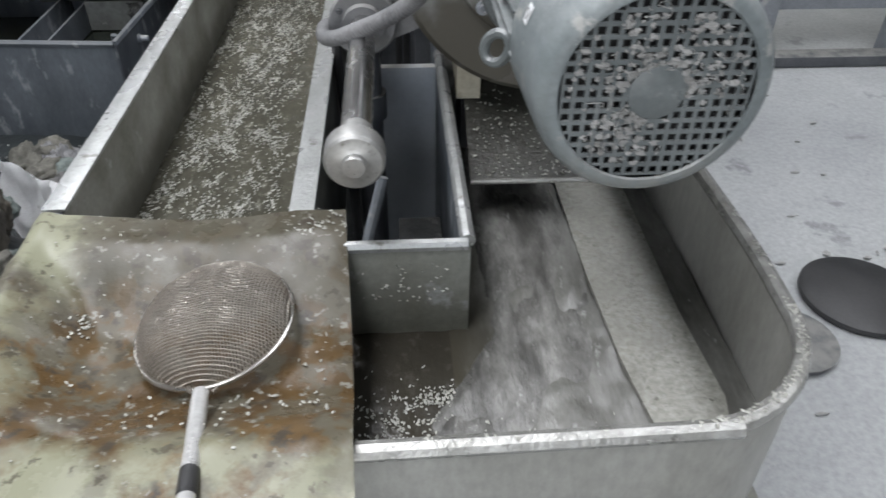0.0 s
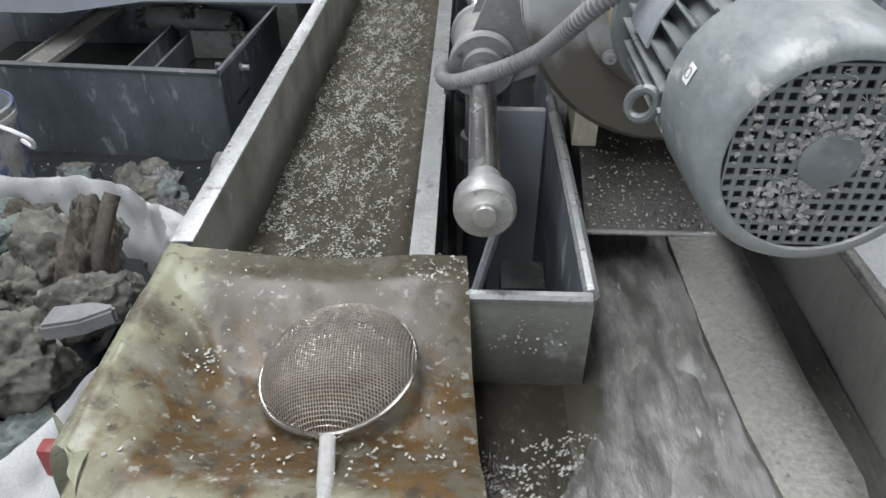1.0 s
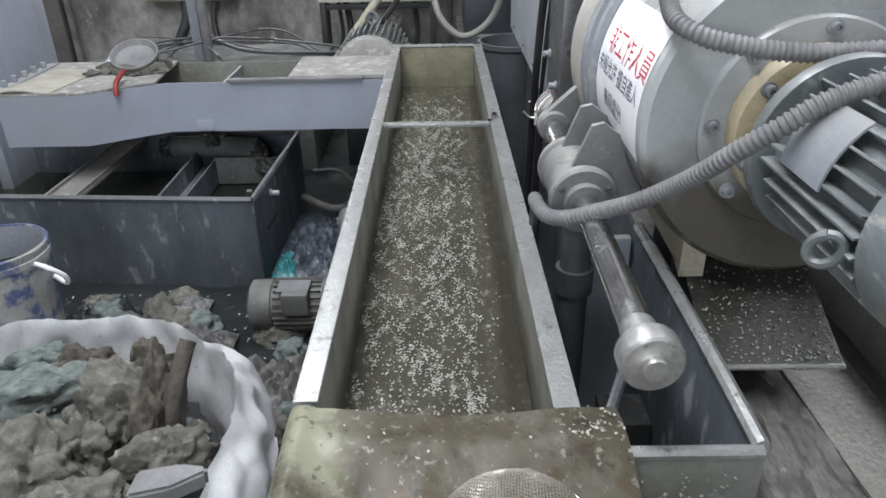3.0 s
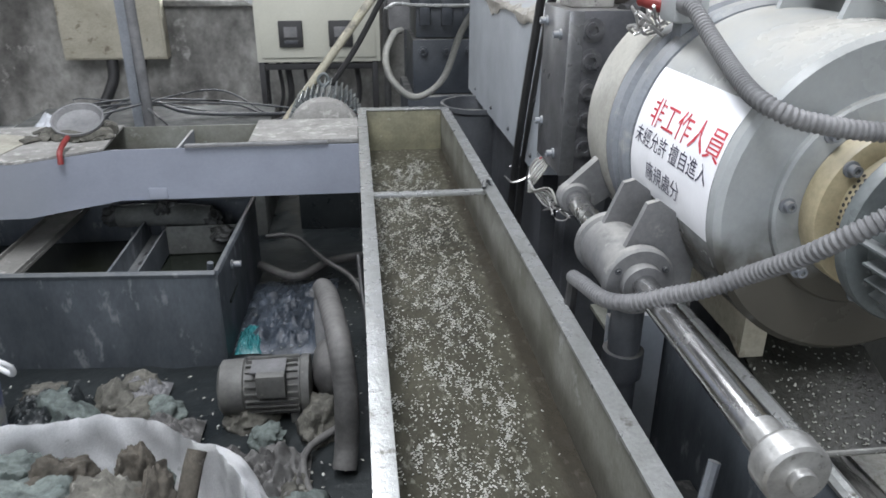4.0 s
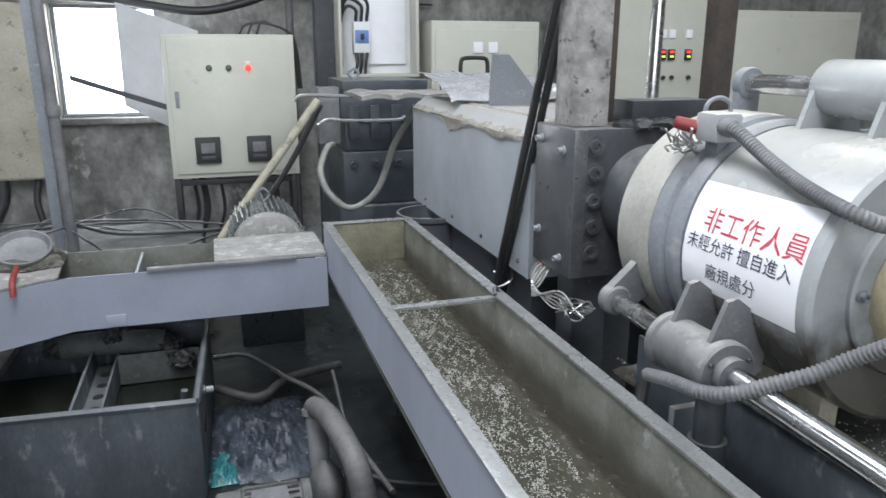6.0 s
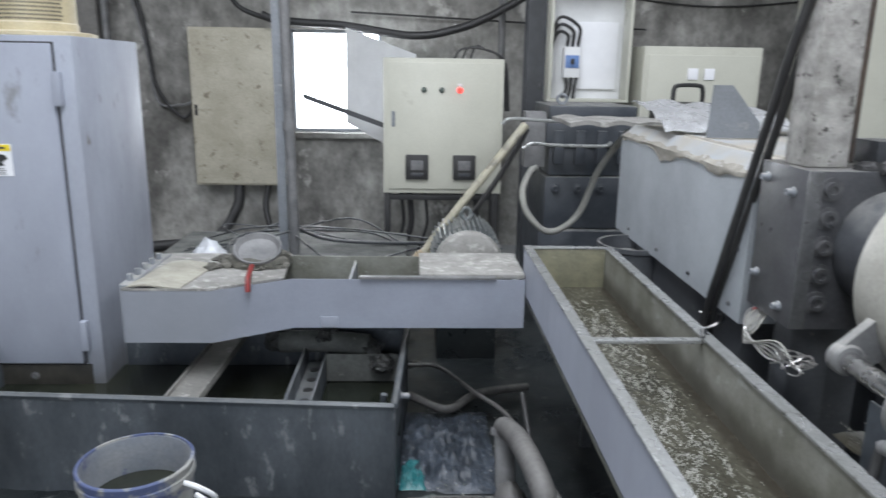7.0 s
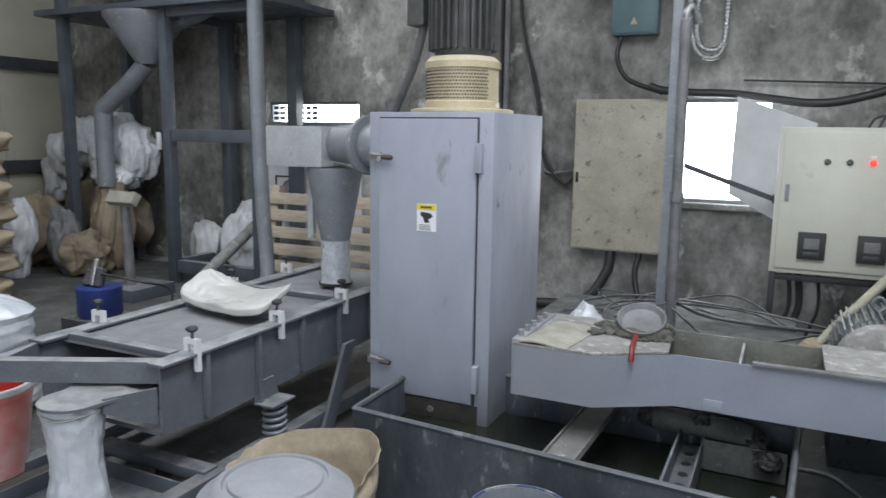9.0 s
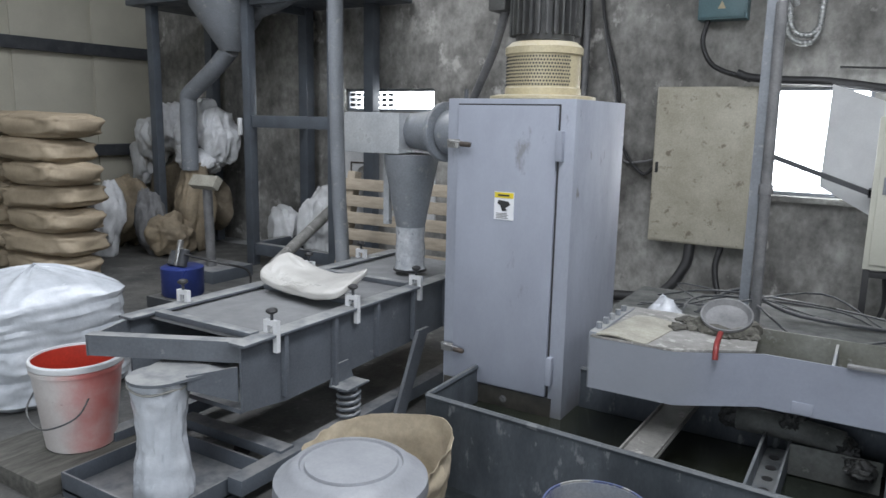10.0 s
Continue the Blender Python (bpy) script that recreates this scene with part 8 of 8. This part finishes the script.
def draped(bm, c, r, seed):
    """A slack bag: soft lump with long creases and hanging folds."""
    vs = bmesh.ops.create_icosphere(bm, subdivisions=5, radius=1)["verts"]
    c, o = Vector(c), Vector((seed * 2.3, seed * 4.1, seed * 1.7))
    for v in vs:
        n = v.co.normalized()
        q = Vector((n.x * 1.4, n.y * 1.4, n.z * 0.8)) + o
        k = 0.82 + 0.3 * noise.noise(q) + 0.3 * (0.4 - abs(noise.noise(q * 1.2)) * 1.3) + 0.09 * (0.5 - abs(noise.noise(q * 3 + o)) * 1.7) + 0.02 * (0.5 - abs(noise.noise(q * 7)) * 1.7)
        v.co = c + Vector((n.x * r[0], n.y * r[1], n.z * r[2])) * k
        v.co.z = max(v.co.z, 0.002)
    return bm


M_DRAPE = mat("dusty_white_film", (0.72, 0.73, 0.75), (0.55, 0.56, 0.575), 5, 0.3, bump=0.4, bscale=25, grain=0.08)
M_BALE = mat("brown_bale_paper", (0.2, 0.165, 0.115), (0.12, 0.1, 0.075), 5, 0.8, bump=0.4, bscale=25, grain=0.2)


def store():
    rnd = random.Random(51)
    # stack of filled kraft sacks
    shape = B()
    vs = bmesh.ops.create_icosphere(shape, subdivisions=4, radius=1)["verts"]
    for v in vs:
        n = v.co.normalized()
        p = [abs(c) ** 0.48 * (1 if c > 0 else -1) for c in n]
        w = 1 + 0.13 * noise.noise(n * 2.2) + 0.05 * noise.noise(n * 6) - 0.05 * abs(noise.noise(n * 5))
        v.co = Vector((p[0] * 0.46 * w, p[1] * 0.3 * w, p[2] * 0.122 * w * (1 - 0.3 * abs(p[0]) ** 4) * (1 - 0.2 * abs(p[1]) ** 4)))
    sack_mesh = mesh_of("filled_sack", shape, M_KRAFTSACK, 180)
    for k in range(7):
        for row in range(2):
            ob = new("filled_sack", sack_mesh)
            ob.matrix_world = pose(-7.95 + rnd.uniform(-0.05, 0.05) - 0.9 * row, 4.15 + rnd.uniform(-0.05, 0.05), 0.112 + 0.218 * k, rnd.uniform(-3, 3), rnd.uniform(-3, 3), rnd.uniform(-9, 9) + (180 if k % 2 else 0))
            tagged(ob, "filled tan kraft sack in a neat stack", "sack", "stack of filled sacks")
    # steel tower with hopper
    t = thing("steel_tower", -6.9, 5.9, 0.0, "slate steel tower frame carrying a hopper and down-pipe", "steel frame")
    for x, y, r in ((-6.8, 5.6, 0.048), (-5.68, 5.6, 0.055), (-8.26, 5.6, 0.048), (-6.8, 6.45, 0.06), (-5.9, 6.45, 0.06), (-8.3, 6.45, 0.06)):
        bm = B()
        box(bm, x - r, y - r, 0, x + r, y + r, 3.4, 0.004)
        part("post", bm, M_FRAME, t)
    for z in (0.12, 1.43, 2.62):
        bm = B()
        box(bm, -6.734, 5.56, z, -5.741, 5.64, z + 0.12, 0.004)
        part("rail", bm, M_FRAME, t)
        bm = B()
        box(bm, -6.84, 5.666, z, -6.76, 6.389, z + 0.12, 0.004)
        part("rail", bm, M_FRAME, t)
    bm = B()
    box(bm, -8.5, 5.45, 2.7, -5.5, 6.6, 2.76, 0.004)
    part("platform", bm, M_FRAME, t)
    bm = B()
    box(bm, -6.875, 5.5, 1.35, -6.84, 5.533, 1.52, 0.003)
    part("tag", bm, M_WHITE, t, "small white tag")
    bm = B()
    lathe(bm, [(0.4, 2.69), (0.4, 2.65), (0.1, 2.2), (0.09, 2.2), (0.38, 2.66)], (-7.22, 5.75, 0), (0, 0, 1), 36)
    part("hopper", bm, M_GREYSTEEL, t, "grey conical hopper")
    bm = B()
    tube(bm, [(-7.22, 5.75, 2.22), (-7.5, 5.74, 2.0), (-7.82, 5.72, 1.78), (-7.87, 5.72, 1.68), (-7.88, 5.72, 1.3), (-7.88, 5.72, 0.93)], 0.092, 18, 5)
    part("down_pipe", bm, M_GREYSTEEL, t, "grey down-pipe")
    bm = B()
    tube(bm, [(-7.05, 5.8, 2.6), (-6.6, 5.9, 2.75), (-6.2, 6.0, 3.0)], 0.12, 16, 5)
    part("feed_pipe", bm, M_GREYSTEEL, t)
    # a pile of empty bags on a bale
    t = thing("bag_pile", -8.1, 6.2, 0.0, "pile of crumpled white empty bags on a bale", "bags")
    for k, (x, y, z, a, b, c) in enumerate(((-8.95, 6.1, 1.25, 0.3, 0.25, 0.32), (-8.62, 6.05, 1.4, 0.28, 0.24, 0.32), (-8.3, 6.1, 1.25, 0.32, 0.22, 0.36), (-8.02, 6.05, 1.45, 0.26, 0.2, 0.3), (-7.82, 6.1, 1.25, 0.26, 0.22, 0.36), (-8.1, 6.0, 1.02, 0.4, 0.22, 0.2), (-9.2, 6.15, 1.0, 0.24, 0.2, 0.35))):
        bm = B()
        draped(bm, (x, y, z), (a, b, c), k + 3)
        part("empty_bag", bm, M_DRAPE if k % 3 else M_WHITE, t, "", 180)
    bm = B()
    draped(bm, (-8.55, 6.2, 0.5), (0.7, 0.3, 0.56), 33)
    part("bale", bm, M_BALE, t, "grey-brown bale of used sacks")
    for x, y, z, s, m, lab in ((-8.75, 5.5, 0.45, 0.36, M_KRAFTGREY, "slumped tan paper sack"), (-8.05, 5.3, 0.38, 0.22, M_CONDUIT, "slumped grey sack"), (-7.85, 5.4, 0.24, 0.34, M_KRAFTGREY, "crumpled tan paper sack"), (-8.35, 4.95, 0.42, 0.26, M_DRAPE, "crumpled white film sack"), (-7.95, 5.8, 0.5, 0.28, M_KRAFTGREY, "slumped tan paper sack"), (-6.5, 6.3, 0.4, 0.24, M_SACK, "crumpled white sack by the wall"), (-6.95, 6.2, 0.3, 0.22, M_SACK, "crumpled white sack by the wall")):
        bm = B()
        draped(bm, (x, y, z), (s, s * 0.8, z * 1.05), x * 7)
        solo("slumped_sack", bm, m, lab + " on the floor", "sack", "slumped sacks", angle=180)
    # pallet leaning
    t = thing("wooden_pallet", -4.5, 5.0, 0.0, "pale wooden pallet leaning against the wall side", "pallet")
    m = Matrix.Translation((-4.5, 4.85, 0.05)) @ Matrix.Rotation(radians(-12), 4, "X")
    for k in range(7):
        bm = B()
        box(bm, -0.62, -0.012, 0.08 + 0.14 * k, 0.62, 0.012, 0.175 + 0.14 * k, 0.003, m)
        part("slat", bm, M_WOOD, t)
    for x in (-0.58, 0.0, 0.58):
        bm = B()
        box(bm, x - 0.04, 0.013, 0.0, x + 0.04, 0.1, 1.08, 0.003, m)
        part("stringer", bm, M_WOOD, t)
    bm = B()
    tube(bm, [(-4.87, 4.62, 4.4), (-4.86, 4.62, 2.0), (-4.82, 4.6, 1.0), (-4.78, 4.58, 0.66), (-4.7, 4.5, 0.4), (-4.6, 4.4, 0.1), (-4.6, 4.4, 0)], 0.055, 16, 6)
    solo("blower_duct", bm, M_GREYSTEEL, "grey galvanised duct dropping to the floor", "duct")
    bm = B()
    cyl(bm, (-6.1, 6.6, 0.9), (-5.98, 4.95, 0.12), 0.055, 14)
    lathe(bm, [(0, 0), (0.12, 0), (0.12, 0.03), (0, 0.03)], (-6.1, 6.648, 0.92), (0, -1, -0.3), 20)
    solo("slanted_pipe", bm, M_DUSTPLATE, "grey pipe slanting down from the wall", "pipe")
    bm = B()
    for a, b in (((-6.3, 0.69), (-5.95, 0.69)), ((-5.95, 0.69), (-5.95, 1.06)), ((-5.95, 1.06), (-6.3, 1.06)), ((-6.3, 1.06), (-6.3, 0.69))):
        cyl(bm, (a[0], 6.612, a[1]), (b[0], 6.612, b[1]), 0.009, 6)
    solo("wall_hole_frame", bm, M_RUST, "thin rusty square frame round the pipe's hole in the wall", "frame")
    bm = B()
    box(bm, -6.5, 6.62, 0.5, -5.2, 6.645, 1.6)
    solo("wall_patch", bm, M_PATCH, "pale patched panel on the concrete wall", "wall", kind="structure")
    bm = B()
    lathe(bm, [(0, 0), (0.165, 0), (0.172, 0.008), (0.172, 0.022), (0.158, 0.03), (0, 0.032)], (1.25, 1.53, 0.0), (0, 0, 1), 40)
    solo("round_lid", bm, M_BLACK, "round black plastic lid lying on the floor", "lid", "lids on the floor")
    bm = B()
    lathe(bm, [(0, 0), (0.12, 0), (0.125, 0.02), (0, 0.026)], (0.96, 1.36, 0.0), (0, 0, 1), 32)
    solo("round_lid", bm, M_DARK, "small dark lid beside the larger one", "lid", "lids on the floor")
    bm = B()
    for k in range(70):
        blob(bm, (rnd.gauss(1.2, 0.4), rnd.gauss(1.6, 0.6), 0.003), (rnd.uniform(0.004, 0.026), rnd.uniform(0.003, 0.014), 0.004), 1, 0.9, 2, k)
    solo("plastic_scraps", bm, M_FLUFF, "pale plastic scraps littering the floor", "litter", kind="stuff")
    t = thing("steel_bench", 2.1, 3.6, 0.0, "grey machine base frame on the concrete floor", "machine frame")
    bm = B()
    box(bm, 1.2, 3.15, 0.0, 3.6, 3.25, 0.05, 0.004)
    part("base_rail", bm, M_DARK, t)
    for x in (1.6, 2.3, 3.0):
        bm = B()
        box(bm, x, 3.26, 0.0, x + 0.1, 3.36, 0.9, 0.004)
        part("base_post", bm, M_GREYSTEEL, t)
    bm = B()
    box(bm, 1.2, 3.37, 0.2, 3.6, 3.42, 1.1, 0.006)
    part("base_panel", bm, M_GREYSTEEL, t)


M_KRAFTSACK = mat("tan_kraft_sack", (0.42, 0.345, 0.245), (0.34, 0.28, 0.2), 3, 0.7, bump=0.2, bscale=30, grain=0.08)
M_PATCH = mat("pale_patch_plaster", (0.600, 0.600, 0.600), (0.486, 0.499, 0.513), 3, 0.8, bump=0.1)
store()


# ---- what the water carries ----
FLOW = [(0.17, 1.85), (0.17, 1.0), (0.13, 0.72), (0.02, 0.61), (-0.15, 0.585), (-0.32, 0.62), (-0.4, 0.75), (-0.41, 0.95), (-0.41, 1.6), (-0.41, 2.4), (-0.41, 2.98)]
FLOW = smooth_path([(*p, 0) for p in FLOW], 6)
FLOW_S = [0.0]
for a, b in zip(FLOW, FLOW[1:]):
    FLOW_S.append(FLOW_S[-1] + (b - a).length)
FLOW_END, SPEED = FLOW_S[-1], 0.26


def flow_pose(s, side):
    """Where something floating is after s metres of the way, side metres off the middle; it surfaces past the apron and is drawn down at the end."""
    q = min(max(s, 0.0), FLOW_END - 1e-4)
    k = max(i for i in range(len(FLOW_S)) if FLOW_S[i] <= q)
    k = min(k, len(FLOW) - 2)
    p = FLOW[k].lerp(FLOW[k + 1], (q - FLOW_S[k]) / (FLOW_S[k + 1] - FLOW_S[k]))
    d = (FLOW[k + 1] - FLOW[k]).normalized()
    n = Vector((-d.y, d.x, 0))
    up = min(1.0, max(0.0, (s - 1.05) / 0.2)) * min(1.0, max(0.0, (FLOW_END + 0.05 - s) / 0.15))
    z = WATER + 0.0015 - 0.035 * (1 - up)
    turn = math.degrees(math.atan2(d.y, d.x)) - 90
    if turn < -180:
        turn += 360
    return pose(p.x + n.x * side, p.y + n.y * side, z, 0, 0, turn)


RAFTS = []
rnd = random.Random(77)
for i in range(84):
    s0 = -1.9 + i * (FLOW_END + 1.9) / 84 + rnd.uniform(-0.03, 0.03)
    bm = B()
    for k in range(15):
        # streaky clusters, each a little arc of beads
        cx0, cy0, lean, n = rnd.uniform(-0.15, 0.085), rnd.gauss(0, 0.055), rnd.uniform(-0.6, 0.6), rnd.randrange(10, 26)
        for q in range(n):
            a = rnd.gauss(0, 0.016)
            x, y = cx0 + lean * a + rnd.gauss(0, 0.004), cy0 + a + 12 * a * a * lean + rnd.gauss(0, 0.003)
            if -0.15 < x < 0.12:
                pellet(bm, Vector((x, y, rnd.uniform(-0.0014, 0.001))), rnd.uniform(0.0012, 0.0023), rnd)
    for k in range(70):
        pellet(bm, Vector((rnd.triangular(-0.15, 0.145, -0.05), rnd.gauss(0, 0.06), rnd.uniform(-0.0016, 0.0008))), rnd.uniform(0.0011, 0.0022), rnd)
    ob = new("pellet_raft", mesh_of("pellet_raft", bm, M_PELLET))
    tagged(ob, "loose raft of milky plastic pellets drifting on the water", "pellets", "pellets on the water", "stuff")
    RAFTS.append((ob, s0))

SURGES = []
for i in range(3):
    bm = B()

    def swell(u, v):
        y = 0.53 + 0.86 * v
        x = 0.008 + 0.215 * u - 0.13 * max(0.0, (0.74 - y) / 0.21) * (1 - u)
        w = 0.16 * noise.noise(Vector((x * 20, y * 14, i + 8)))
        e = max(0.0, min(1.0, 4 * u + 0.4 * w, 2.2 * (1 - u) + w, 6 * v + w, 9 * (1 - v)))
        a = abs(noise.noise(Vector((x * 17 + 9 * i, y * 9 - x * 10, i))))
        h = 0.005 * (0.5 - 1.6 * a) + 0.0022 * noise.noise(Vector((x * 60, y * 24 - x * 22, i + 4))) + 0.0012 * noise.noise(Vector((x * 95, y * 60, i)))
        return Vector((x - 0.1, y - 0.9, h - 0.024 * (1 - e) ** 2))
    sheet(bm, swell, 46, 150)
    ob = new("water_surge", mesh_of("water_surge", bm, M_SURGE, 180))
    tagged(ob, "churning crests of aerated grey water in the basin", "water", "surging water crests", "stuff")
    SURGES.append((ob, 0.1, 0.9, 2.1 * i, 5.2 + 1.1 * i))


def motions():
    for ob, s0 in RAFTS:
        side = 0.0
        rows = [(t * 0.5, flow_pose(s0 + SPEED * t * 0.5, side)) for t in range(21)]
        walk(ob, rows)
    for ob, x, y, ph, w in SURGES:
        rows = []
        for k in range(51):
            t = k * 0.2
            sh = math.sin(w * t + ph)
            rows.append((t, pose(x + 0.006 * math.sin(w * 0.5 * t + ph), y - 0.035 * math.sin(w * 0.45 * t + ph * 2), WATER + 0.004 + 0.006 * sh, 0.5 * sh, 1.5 * math.cos(w * t), 0)))
        walk(ob, rows)


motions()
